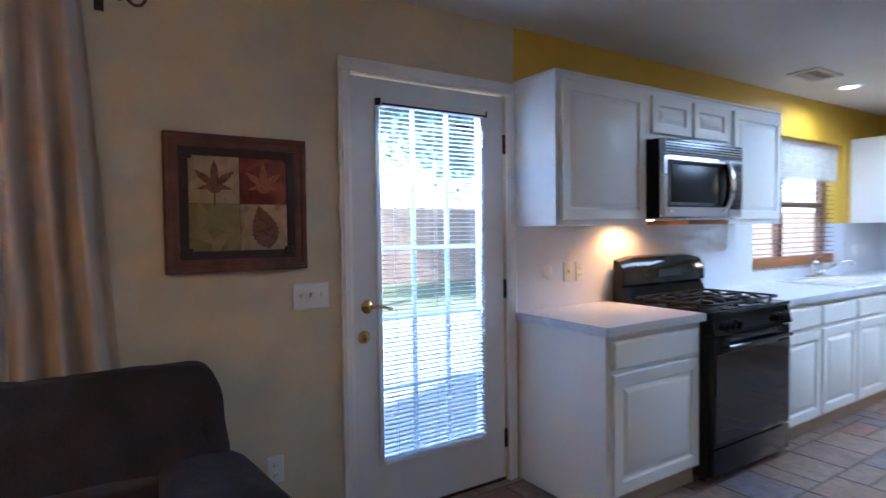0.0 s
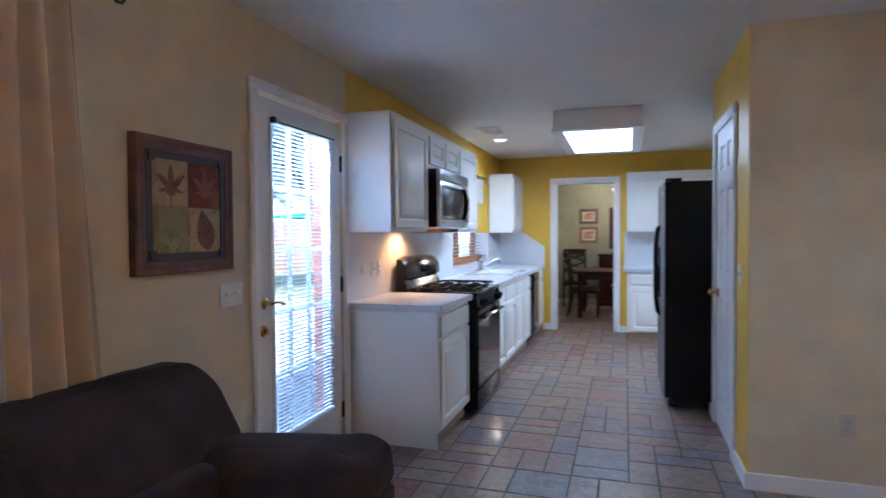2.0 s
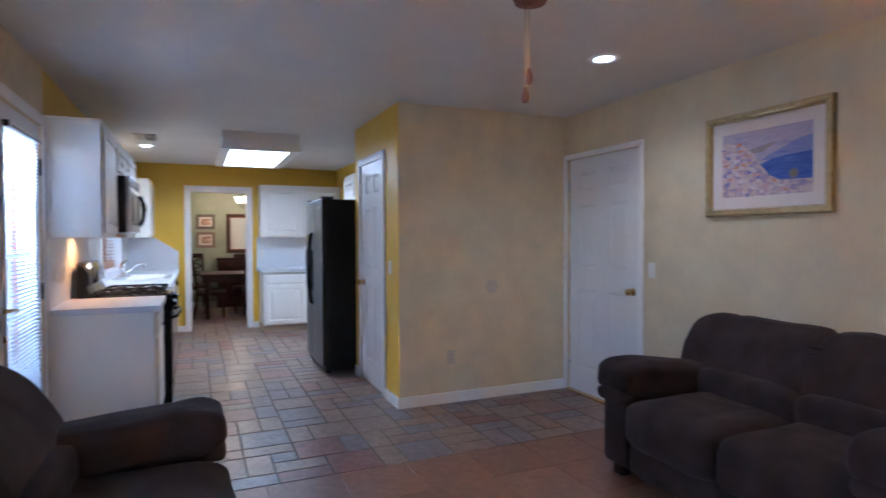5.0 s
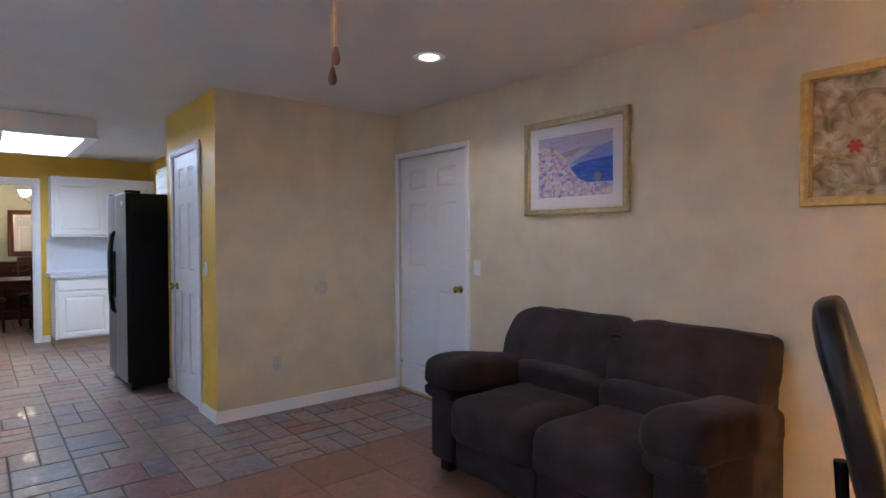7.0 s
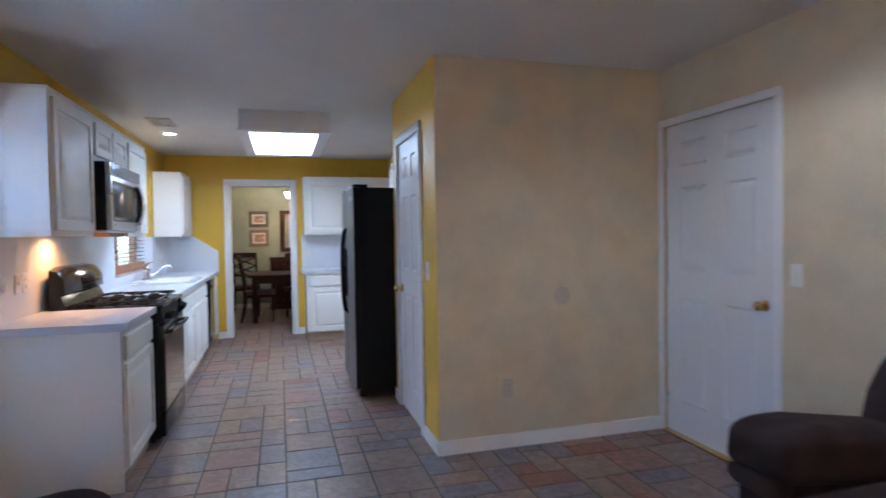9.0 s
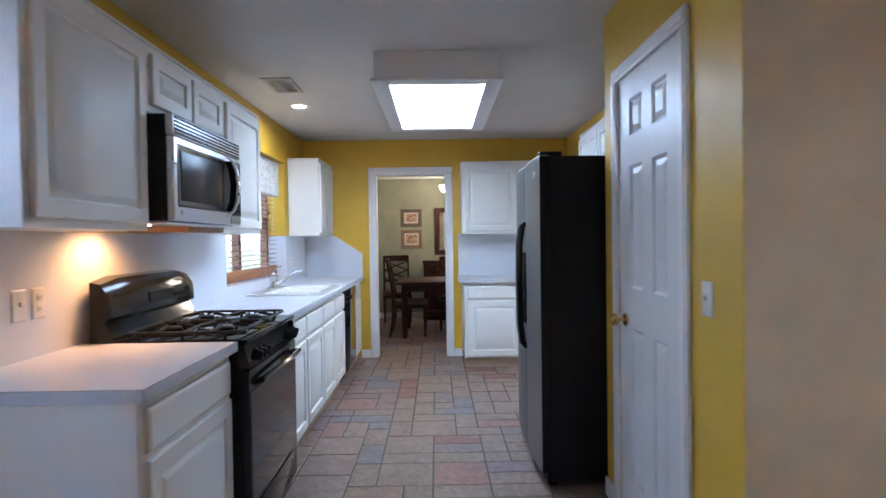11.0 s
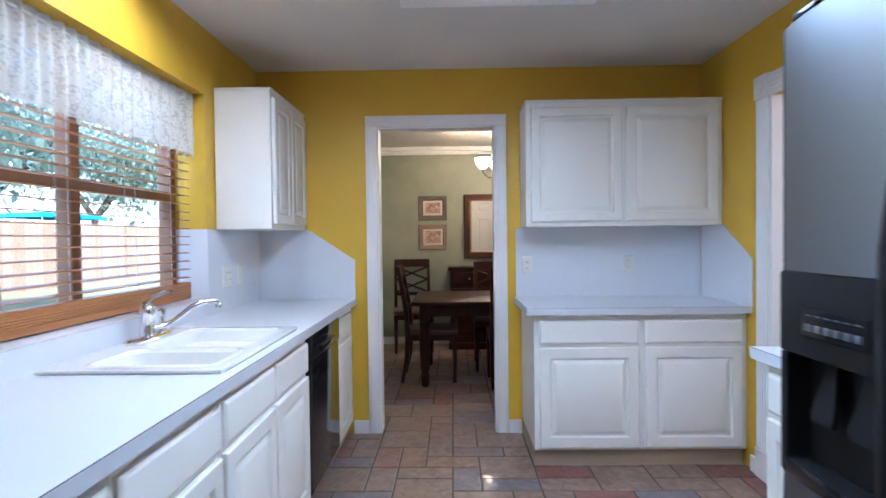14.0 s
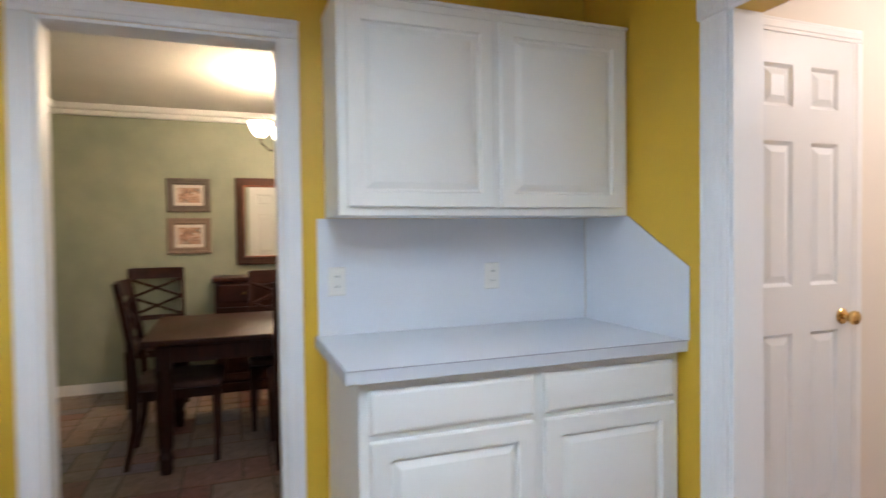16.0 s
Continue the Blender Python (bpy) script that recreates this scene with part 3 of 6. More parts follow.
structure("crown_moulding", bm, TRIM, "cream crown moulding under the dining room ceiling", "trim")

# patio door
casing("trim_patio_door", 0.895, 2.075, face(1.25, WALL, 0, "s"), "white casing round the glazed patio door", 0.058)
d = thing("door_patio", "white glazed patio door with mini blind and brass lever", "door", face(1.257, 2.712, 0.012, "s"), kind="structure")
W, H = 0.881, 2.05
gx0, gx1, gz0, gz1 = 0.140, 0.728, 0.262, 1.935
for n_, (x0, x1, z0, z1) in (("stile", (0, gx0, 0, H)), ("stile", (gx1, W, 0, H)), ("rail", (gx0, gx1, 0, gz0)), ("rail", (gx0, gx1, gz1, H))):
    part(n_, box(B(), x0, x1, 0, 0.044, z0, z1), DOORPAINT, d)
bm = B()
for x0, x1, z0, z1 in ((gx0 - 0.022, gx0 + 0.006, gz0 - 0.022, gz1 + 0.022), (gx1 - 0.006, gx1 + 0.022, gz0 - 0.022, gz1 + 0.022),
                       (gx0 + 0.006, gx1 - 0.006, gz0 - 0.022, gz0 + 0.006), (gx0 + 0.006, gx1 - 0.006, gz1 - 0.006, gz1 + 0.022)):
    box(bm, x0, x1, -0.012, -0.0005, z0, z1, 0.004, 1)
part("glazing_bead", bm, DOORPAINT, d)
pane = part("glass_pane", box(B(), gx0, gx1, 0.020, 0.024, gz0, gz1), GLASS, d)
pane.visible_shadow = False
for i in (1, 2):
    x = gx0 + (gx1 - gx0) * i / 3
    part("muntin", box(B(), x - 0.010, x + 0.010, 0.012, 0.034, gz0, gz1, 0.003, 1), BLINDWHITE, d)
for i in (1, 2, 3, 4):
    z = gz0 + (gz1 - gz0) * i / 5
    part("muntin", box(B(), gx0, gx1, 0.013, 0.033, z - 0.010, z + 0.010, 0.003, 1), BLINDWHITE, d)
bm = lathe(B(), [(0, 0), (0.031, 0), (0.032, 0.005), (0.022, 0.012), (0.011, 0.016), (0.011, 0.045), (0, 0.046)])
bmesh.ops.transform(bm, matrix=pose(0.070, 0, 1.0, 90, 0, 0), verts=bm.verts)
tube(bm, [(0.070, -0.045, 1.0), (0.10, -0.052, 1.004), (0.135, -0.05, 0.998), (0.165, -0.046, 0.985), (0.176, -0.046, 0.99)], 0.0075)
part("lever_handle", bm, BRASS, d, "polished brass lever handle")
bm = lathe(B(), [(0, 0), (0.030, 0), (0.031, 0.006), (0.022, 0.016), (0, 0.018)])
box(bm, -0.005, 0.005, -0.016, 0.016, 0.017, 0.034, 0.003, 1)
bmesh.ops.transform(bm, matrix=pose(0.050, 0, 0.862, 90, 0, 0), verts=bm.verts)
part("deadbolt", bm, BRASS, d, "brass deadbolt thumb turn")
for z in (0.22, 1.03, 1.80):
    part("hinge", cyl(box(B(), W - 0.004, W + 0.018, -0.006, 0.001, z - 0.05, z + 0.05), (W + 0.008, -0.009, z - 0.051), (W + 0.008, -0.009, z + 0.051), 0.007, seg=10), DARKMETAL, d, "dark metal hinge")
part("sweep", box(B(), 0, W, -0.006, 0.05, -0.010, 0.004), DARKMETAL, d, "dark rubber door sweep")


def mini_blind(name, w, z0, z1, m, label, pitch, slat_w, material, rail=(0.022, 0.026), tilt=0.0, cords=(0.15, 0.85)):
    """A horizontal blind, x: 0 to w, with separate slats, ladder cords and rails."""
    b = thing(name, label, "window blind", m)
    me = None
    z, i = z1 - rail[1] - pitch, 0
    while z > z0 + rail[0] * 0.8:
        if me is None:
            bm = B()
            sec = [(-slat_w / 2, 0.0), (-slat_w / 4, 0.0016), (0, 0.0022), (slat_w / 4, 0.0016), (slat_w / 2, 0.0)]
            th = 0.0012 if slat_w < 0.03 else 0.003
            lo = [[bm.verts.new((x, y, dz + k)) for y, dz in sec] for x in (0, w) for k in (0, th)]
            for a, c in ((lo[1], lo[3]), (lo[2], lo[0])):
                for k in range(4):
                    bm.faces.new((a[k], a[k + 1], c[k + 1], c[k]))
            for k in (0, 4):
                bm.faces.new((lo[0][k], lo[1][k], lo[3][k], lo[2][k]))
            me = mesh_of("slat", bm, material)
        s = new("slat", me)
        s.parent = b
        s.matrix_basis = pose(0, 0, z, tilt + random.uniform(-1.5, 1.5), 0, 0)
        z -= pitch
    part("head_rail", box(B(), 0, w, -0.02, 0.02, z1 - rail[1], z1, 0.003, 1), material, b)
    part("bottom_rail", box(B(), 0, w, -slat_w / 2, slat_w / 2, z0, z0 + rail[0], 0.003, 1), material, b)
    for c in cords:
        for y in (-slat_w * 0.46, slat_w * 0.46):
            part("ladder_cord", cyl(B(), (w * c, y, z0), (w * c, y, z1 - 0.01), 0.0011, seg=6), PLASTIC, b)
    return b


blind = mini_blind("door_blind", 0.592, 0.272, 1.945, face(1.395, 2.688, 0.012, "s"), "white horizontal mini blind on the patio door, slats open", 0.0215, 0.0225, BLINDWHITE, (0.014, 0.024), cords=(0.12, 0.5, 0.88))
for x in (-0.018, 0.593):
    part("bracket", box(B(), x, x + 0.017, -0.014, 0.012, 1.925, 1.955), DARKMETAL, blind, "dark metal blind bracket")
part("valance_clip", box(B(), 0, 0.592, -0.026, -0.021, 1.932, 1.952, 0.002, 1), PLASTIC, blind)
# the shade line below the head rail, modelled as a thin dark strip
part("shadow_strip", box(B(), 0, 0.592, -0.0255, -0.0215, 1.923, 1.9315, 0.001, 1), DARKMETAL, blind, "dark strip standing in for the shade under the head rail")


def sash_window(name, w, z0, z1, m, frame_mat, label, columns):
    """A hung window in its opening: outer frame, meeting rail, mullions, two panes."""
    d = thing(name, label, "window", m, kind="structure")
    f = 0.045
    for n_, (a, b, c, e) in (("frame_side", (0, f, z0, z1)), ("frame_side", (w - f, w, z0, z1)), ("frame_head", (f, w - f, z1 - f, z1)), ("frame_sill", (f, w - f, z0, z0 + f))):
        part(n_, box(B(), a, b, 0, 0.07, c, e, 0.004, 1), frame_mat, d)
    mid = (z0 + z1) / 2
    part("meeting_rail", box(B(), f, w - f, 0.006, 0.06, mid - 0.024, mid + 0.024, 0.004, 1), frame_mat, d)
    for i in range(1, columns):
        x = w * i / columns
        part("mullion", box(B(), x - 0.03, x + 0.03, 0.002, 0.066, z0 + f, z1 - f, 0.004, 1), frame_mat, d)
    for a, b in ((z0 + f, mid - 0.024), (mid + 0.024, z1 - f)):
        g = part("glass_pane", box(B(), f, w - f, 0.033, 0.037, a, b), GLASS, d)
        g.visible_shadow = False
    return d


sash_window("window_living", 1.56, 0.56, 2.06, face(-1.56, 2.76, 0, "s"), BLINDWHITE, "white hung window behind the sofa", 2)
lv = mini_blind("living_blind", 1.53, 0.575, 2.05, face(-1.545, 2.728, 0, "s"), "white horizontal mini blind across the living room window", 0.0215, 0.0235, BLINDWHITE, (0.016, 0.03), cords=(0.08, 0.36, 0.64, 0.92))
part("tilt_wand", cyl(B(), (1.40, -0.03, 1.15), (1.40, -0.026, 2.02), 0.005, seg=8), PLASTIC, lv, "clear plastic tilt wand")
part("lift_cord", cyl(B(), (1.46, -0.028, 1.25), (1.46, -0.026, 2.02), 0.0018, seg=6), IVORY, lv, "thin lift cord")
sash_window("window_kitchen", 1.59, 1.0, 2.09, face(4.59, 2.865, 0, "s"), WINDOWBROWN, "bronze framed hung window over the sink", 2)
kb = mini_blind("wood_blind", 1.50, 1.012, 2.06, face(4.65, 2.80, 0, "s"), "honey oak wooden blind lowered over the kitchen window", 0.0425, 0.05, OAK, (0.028, 0.045), tilt=4, cords=(0.07, 0.37, 0.66, 0.93))
for i in range(6):
    part("stacked_slat", box(B(), 0.0, 1.50, -0.026, 0.026, 1.042 + i * 0.0095, 1.0505 + i * 0.0095, 0.002, 1), OAK, kb)

# lace valance over the kitchen window: gathered net with holes
m_, n_, l_, b_ = nodes_of("white_lace")
b_.inputs["Base Color"].default_value, b_.inputs["Roughness"].default_value = (0.80, 0.79, 0.74, 1), 0.9
tc = n_.new("ShaderNodeTexCoord")
vo = n_.new("ShaderNodeTexVoronoi")
vo.inputs["Scale"].default_value = 95
wv = n_.new("ShaderNodeTexNoise")
wv.inputs["Scale"].default_value = 18
l_.new(tc.outputs["Object"], vo.inputs["Vector"])
l_.new(tc.outputs["Object"], wv.inputs["Vector"])
gt = n_.new("ShaderNodeMath")
gt.operation = "MULTIPLY_ADD"
gt.inputs[1].default_value, gt.inputs[2].default_value = 1.3, 0.03
l_.new(wv.outputs["Fac"], gt.inputs[0])
cmp_ = n_.new("ShaderNodeMath")
cmp_.operation = "GREATER_THAN"
sub = n_.new("ShaderNodeMath")
sub.operation = "ADD"
l_.new(vo.outputs["Distance"], sub.inputs[0])
sub.inputs[1].default_value = 0.02
l_.new(gt.outputs[0], cmp_.inputs[0])
l_.new(sub.outputs[0], cmp_.inputs[1])
mx = n_.new("ShaderNodeMapRange")
mx.inputs["To Min"].default_value, mx.inputs["To Max"].default_value = 0.74, 0.98
l_.new(cmp_.outputs[0], mx.inputs["Value"])
LACE_HOLES = mx
b_.inputs["Transmission Weight"].default_value = 0.0
LACE = m_
let_through(LACE, (0.85, 0.85, 0.80), 0.5)
hole, over = n_.new("ShaderNodeBsdfTransparent"), n_.new("ShaderNodeMixShader")
l_.new(LACE_HOLES.outputs["Result"], over.inputs["Fac"])
l_.new(hole.outputs[0], over.inputs[1])
l_.new(n_["Mix Shader"].outputs[0], over.inputs[2])
l_.new(over.outputs[0], n_["Material Output"].inputs["Surface"])


def cloth(bm, x0, x1, z_low, z_high, folds, depth, nx=140, nz=16, flare=0.0, seed=0.0, hem=0.0, anchor=0.5):
    """Hanging cloth in soft folds, along x at y = 0."""
    grid = []
    for j in range(nz + 1):
        v = j / nz
        row = []
        for i in range(nx + 1):
            u = i / nx
            ph = 2 * math.pi * folds * (u + 0.05 * math.sin(3 * u + seed))
            k = 0.8 + 0.2 * (1 - v)
            x = x0 + (x1 - x0) * u + flare * (1 - v) * (u - anchor)
            y = depth * k * math.sin(ph + 0.8 * noise.noise(Vector((u * 4, v * 2, seed)))) + 0.012 * noise.noise(Vector((u * 9, v * 3, seed + 3)))
            z = z_low + (z_high - z_low) * v + (hem * abs(math.sin(ph * 0.5)) if j == 0 else 0)
            row.append(bm.verts.new((x, y, z)))
        grid.append(row)
    for a, b in zip(grid, grid[1:]):
        for i in range(nx):
            bm.faces.new((a[i], a[i + 1], b[i + 1], b[i]))
    return bm


v = thing("lace_valance", "white lace valance gathered over the kitchen window", "curtain", face(0, 2.755, 0, "s"))
part("lace", cloth(B(), 4.60, 6.17, 1.74, 2.065, 22, 0.016, nx=320, nz=10, hem=0.025), LACE, v)
part("heading", cloth(B(), 4.60, 6.17, 2.035, 2.08, 22, 0.012, nx=320, nz=3), LINING, v)
part("rod", cyl(B(), (4.592, 0, 2.052), (6.178, 0, 2.052), 0.006), PLASTIC, v)

# living room curtain on an iron rod
c = thing("curtain", "taupe grommet curtain panel with white lining, drawn aside", "curtain", face(0, 2.645, 0, "s"))
bm = cloth(B(), -0.085, 0.245, 0.08, 2.19, 4.6, 0.043, nx=220, nz=40, flare=0.17, seed=1.3, anchor=0.2)
part("panel", bm, CURTAIN, c)
bm = cloth(B(), -0.105, 0.02, 0.08, 2.17, 0.9, 0.022, nx=40, nz=30, flare=0.08, seed=4.1)
bmesh.ops.translate(bm, vec=(0, 0.028, 0), verts=bm.verts)
part("lining", bm, LINING, c, "white blackout lining")
c = thing("curtain", "taupe curtain panel hanging at the window's far side", "curtain", face(0, 2.645, 0, "s"))
part("panel", cloth(B(), -1.95, -1.56, 0.08, 2.19, 4.2, 0.042, nx=120, nz=30, flare=0.09, seed=2.2), CURTAIN, c)
r = thing("curtain_rod", "dark iron curtain rod with scrolled finials", "curtain rod", face(0, 2.645, 0, "s"))
part("rod", cyl(B(), (-2.05, 0, 2.195), (0.36, 0, 2.195), 0.010), DARKMETAL, r)
for s, x in ((1, 0.36), (-1, -2.05)):
    pts = [(x + s * (0.02 + 0.035 * a + 0.018 * math.cos(a * 5)), 0, 2.195 + 0.024 * math.sin(a * 5)) for a in [k / 9 * 1.6 for k in range(10)]]
    part("finial", tube(ball(B(), (x, 0, 2.195), 0.016), pts, 0.006), DARKMETAL, r)
    part("bracket", box(box(B(), x - s * 0.06 - 0.008, x - s * 0.06 + 0.008, 0, 0.053, 2.185, 2.205), x - s * 0.06 - 0.015, x - s * 0.06 + 0.015, 0.048, 0.054, 2.15, 2.24), DARKMETAL, r)


# ---- kitchen: cabinets and worktops ----
def upper_cabinet(label, w, z0, z1, doors, m, depth=0.30, group="kitchen wall cabinets"):
    c = thing("wall_cabinet", label, "cabinet", m, group)
    part("body", box(B(), 0, w, 0.0, depth, z0, z1, 0.002, 1), CABWHITE, c)
    part("top_rail", box(B(), -0.004, w + 0.004, -0.006, depth, z1 + 0.0005, z1 + 0.014, 0.003, 1), CABWHITE, c)
    gap = 0.030
    dw = (w - gap * (doors + 1)) / doors
    for i in range(doors):
        x = gap + i * (dw + gap)
        part("door", cabinet_front(B(), x, x + dw, z0 + 0.03, z1 - 0.035, -0.0205, rail=0.052 if dw > 0.3 else 0.042), CABWHITE, c)
    return c


def base_cabinet(label, w, fronts, m, depth=0.58, group="kitchen base cabinets"):
    """fronts: (x0, x1, 'd' door, 'w' drawer over door)."""
    c = thing("base_cabinet", label, "cabinet", m, group)
    part("body", box(B(), 0, w, 0.0, depth, 0.10, 0.871, 0.002, 1), CABWHITE, c)
    part("toe_kick", box(B(), 0.004, w - 0.004, 0.035, depth, 0.0, 0.0995), TOEWOOD, c, "unpainted tan toe kick board")
    for x0, x1, kind in fronts:
        if kind == "w":
            part("drawer_front", drawer_front(B(), x0, x1, 0.705, 0.838, -0.0205), CABWHITE, c)
        part("door", cabinet_front(B(), x0, x1, 0.118, 0.684, -0.0205), CABWHITE, c)
    return c


UF, BF = 2.385, 2.085
upper_cabinet("white raised-panel wall cabinet beside the microwave", 0.70, 1.375, 2.135, 1, face(2.205, UF, 0, "s"), 2.698 - UF)
upper_cabinet("short white two-door cabinet above the microwave", 0.82, 1.862, 2.135, 2, face(2.905, UF, 0, "s"), 2.698 - UF)
u3 = upper_cabinet("white raised-panel wall cabinet beside the window", 0.645, 1.375, 2.135, 1, face(3.73, UF, 0, "s"), 2.698 - UF)
part("under_board", box(B(), -0.40, -0.002, 0.02, 0.31, 1.376, 1.4025), OAK, u3, "unpainted wooden board under the cabinet")
upper_cabinet("white corner wall cabinet with two narrow doors", 0.71, 1.375, 2.135, 2, face(6.285, UF, 0, "s"), 2.692 - UF)
upper_cabinet("white two-door wall cabinet over the hutch counter", 1.195, 1.375, 2.135, 2, face(6.69, 0.942, 0, "w"), 0.305)
upper_cabinet("white two-door cabinet above the refrigerator", 1.10, 1.82, 2.135, 2, face(5.20, 0.045, 0, "n"), 0.30)

b0 = base_cabinet("white base cabinet with one drawer at the counter's end", 0.72, [(0.03, 0.69, "w")], face(2.225, BF, 0, "s"), 2.698 - BF)
part("side_panel", box(B(), -0.006, -0.0005, 0.002, 0.612, 0.0, 0.870), CABWHITE, b0)
base_cabinet("white base cabinet beside the gas range", 0.535, [(0.03, 0.515, "w")], face(3.75, BF, 0, "s"), 2.698 - BF)
base_cabinet("white base cabinet with drawer", 0.53, [(0.015, 0.515, "w")], face(4.286, BF, 0, "s"), 2.698 - BF)
base_cabinet("white sink base cabinet with two false drawer fronts", 0.98, [(0.015, 0.475, "w"), (0.505, 0.965, "w")], face(4.817, BF, 0, "s"), 2.698 - BF)
base_cabinet("narrow white base cabinet in the corner", 0.54, [(0.02, 0.44, "w")], face(6.455, BF, 0, "s"), 2.698 - BF)
base_cabinet("white two-door base cabinet with drawers under the hutch counter", 1.195, [(0.03, 0.585, "w"), (0.625, 1.165, "w")], face(6.405, 0.942, 0, "w"), 0.59)
base_cabinet("white base cabinet beside the refrigerator", 0.64, [(0.03, 0.61, "w")], face(5.17, 0.305, 0, "n"), 0.56)


def round_loop(x0, x1, y0, y1, r, n=5):
    pts = []
    for cx, cy, a0 in ((x1 - r, y1 - r, 0), (x0 + r, y1 - r, 90), (x0 + r, y0 + r, 180), (x1 - r, y0 + r, 270)):
        for k in range(n + 1):
            a = radians(a0 + 90 * k / n)
            pts.append((cx + r * math.cos(a), cy + r * math.sin(a)))
    return pts


def loft(bm, loops, cap=True):
    made = [[bm.verts.new(p) for p in lp] for lp in loops]
    for a, b in zip(made, made[1:]):
        for i in range(len(a)):
            bm.faces.new((a[i], a[(i + 1) % len(a)], b[(i + 1) % len(a)], b[i]))
    if cap:
        bm.faces.new(made[-1])
    return bm


def worktop(label, x0, x1, y0, y1, edges, hole=None):
    c = thing("worktop", label, "countertop", Matrix())
    z0, z1 = 0.874, 0.912
    outer = [(x0, y0), (x1, y0), (x1, y1), (x0, y1)]
    if hole:
        a, b, d, e = hole
        inner = [(a, d), (b, d), (b, e), (a, e)]
        bm = loft(B(), [[(*p, z0) for p in inner], [(*p, z0) for p in outer], [(*p, z1) for p in outer], [(*p, z1) for p in inner], [(*p, z0) for p in inner]], cap=False)
        bmesh.ops.remove_doubles(bm, verts=bm.verts, dist=1e-5)
    else:
        bm = box(B(), x0, x1, y0, y1, z0, z1)
    part("top", bm, LAMINATE, c)
    for e in edges:
        part("edge_band", box(B(), *e, 0.872, 0.9105, 0.0015, 1), EDGE, c, "grey-white laminate edge band")
        part("seam_line", box(B(), *e, 0.9107, 0.9126), SEAM, c, "thin dark laminate seam")
    return c


CF = 2.05
worktop("white laminate worktop at the end cabinet", 2.19, 2.945, CF, 2.698, [(2.186, 2.945, CF - 0.003, CF - 0.0002), (2.187, 2.1898, CF, 2.698)])
worktop("long white laminate worktop with a sink cut-out", 3.748, 6.998, CF, 2.698, [(3.748, 6.998, CF - 0.003, CF - 0.0002)], (4.90, 5.69, 2.13, 2.645))
worktop("white laminate hutch worktop", 6.36, 6.998, -0.258, 0.985, [(6.357, 6.3598, -0.258, 0.988), (6.36, 6.998, 0.9852, 0.988)])
worktop("short white laminate worktop beside the refrigerator", 4.53, 5.225, -0.258, 0.335, [(4.53, 5.228, 0.3352, 0.338), (5.2252, 5.228, -0.258, 0.335)])


def plate(bm, pts, way, at, t=0.005):
    """A flat panel from corner points in its plane. way: 'x' panel at x = at, 'y' panel at y = at; it grows towards the room by t."""
    lo = [bm.verts.new((at, a, z) if way == "x" else (a, at, z)) for a, z in pts]
    r = bmesh.ops.extrude_face_region(bm, geom=[bm.faces.new(lo)])
    vs = [g for g in r["geom"] if isinstance(g, bmesh.types.BMVert)]
    bmesh.ops.translate(bm, vec=(t if way == "x" else 0, t if way == "y" else 0, 0), verts=vs)
    return bm


bs = thing("backsplash", "white laminate backsplash panels with slanted ends", "backsplash", Matrix(), kind="structure")
for x0, x1, z1 in ((2.215, 4.589, 1.374), (4.591, 6.179, 0.998), (6.181, 6.993, 1.374)):
    part("panel", box(B(), x0, x1, 2.694, 2.6995, 0.9125, z1), LAMINATE, bs)
part("panel", plate(B(), [(2.693, 0.9125), (2.055, 0.9125), (2.055, 1.172), (2.36, 1.374), (2.693, 1.374)], "x", 6.9995, -0.005), LAMINATE, bs)
part("panel", box(B(), 6.9945, 6.9995, -0.2535, 0.975, 0.9125, 1.374), LAMINATE, bs)
part("panel", plate(B(), [(6.993, 0.9125), (6.350, 0.9125), (6.350, 1.178), (6.69, 1.374), (6.993, 1.374)], "y", -0.2595, 0.005), LAMINATE, bs)
part("sill_liner", box(B(), 4.592, 6.178, 2.694, 2.864, 1.0005, 1.0045), LAMINATE, bs)
part("jamb_liner", box(B(), 6.1755, 6.1795, 2.6945, 2.864, 1.005, 1.374), LAMINATE, bs)
part("jamb_liner", box(B(), 4.5905, 4.5945, 2.6945, 2.864, 1.005, 1.374), LAMINATE, bs)

# ---- sink and tap ----
sk = thing("kitchen_sink", "cream enamel drop-in double sink", "sink", Matrix())
bm = B()
for x0, x1, y0, y1 in ((4.868, 5.718, 2.095, 2.150), (4.868, 5.718, 2.545, 2.665), (4.868, 4.925, 2.15, 2.545), (5.195, 5.245, 2.15, 2.545), (5.665, 5.718, 2.15, 2.545)):
    box(bm, x0, x1, y0, y1, 0.9125, 0.924)
part("rim", bm, PORCELAIN, sk)
for x0, x1, dp in ((4.92, 5.20, 0.15), (5.24, 5.67, 0.19)):
    lps = [[(x, y, 0.9245) for x, y in round_loop(x0 - 0.012, x1 + 0.012, 2.133, 2.562, 0.05)], [(x, y, 0.927) for x, y in round_loop(x0, x1, 2.145, 2.55, 0.05)],
           [(x, y, 0.915) for x, y in round_loop(x0 + 0.012, x1 - 0.012, 2.157, 2.538, 0.05)],
           [(x, y, 0.915 - dp + 0.03) for x, y in round_loop(x0 + 0.022, x1 - 0.022, 2.167, 2.528, 0.05)],
           [(x, y, 0.915 - dp) for x, y in round_loop(x0 + 0.05, x1 - 0.05, 2.195, 2.50, 0.04)]]
    bowl = part("bowl", loft(B(), lps), PORCELAIN, sk)
    part("drain", lathe(B(), [(0.0, 0.002), (0.03, 0.002), (0.042, 0.006), (0.044, 0.0)], ((x0 + x1) / 2, 2.35, 0.916 - dp)), CHROME, bowl, "chrome drain ring")
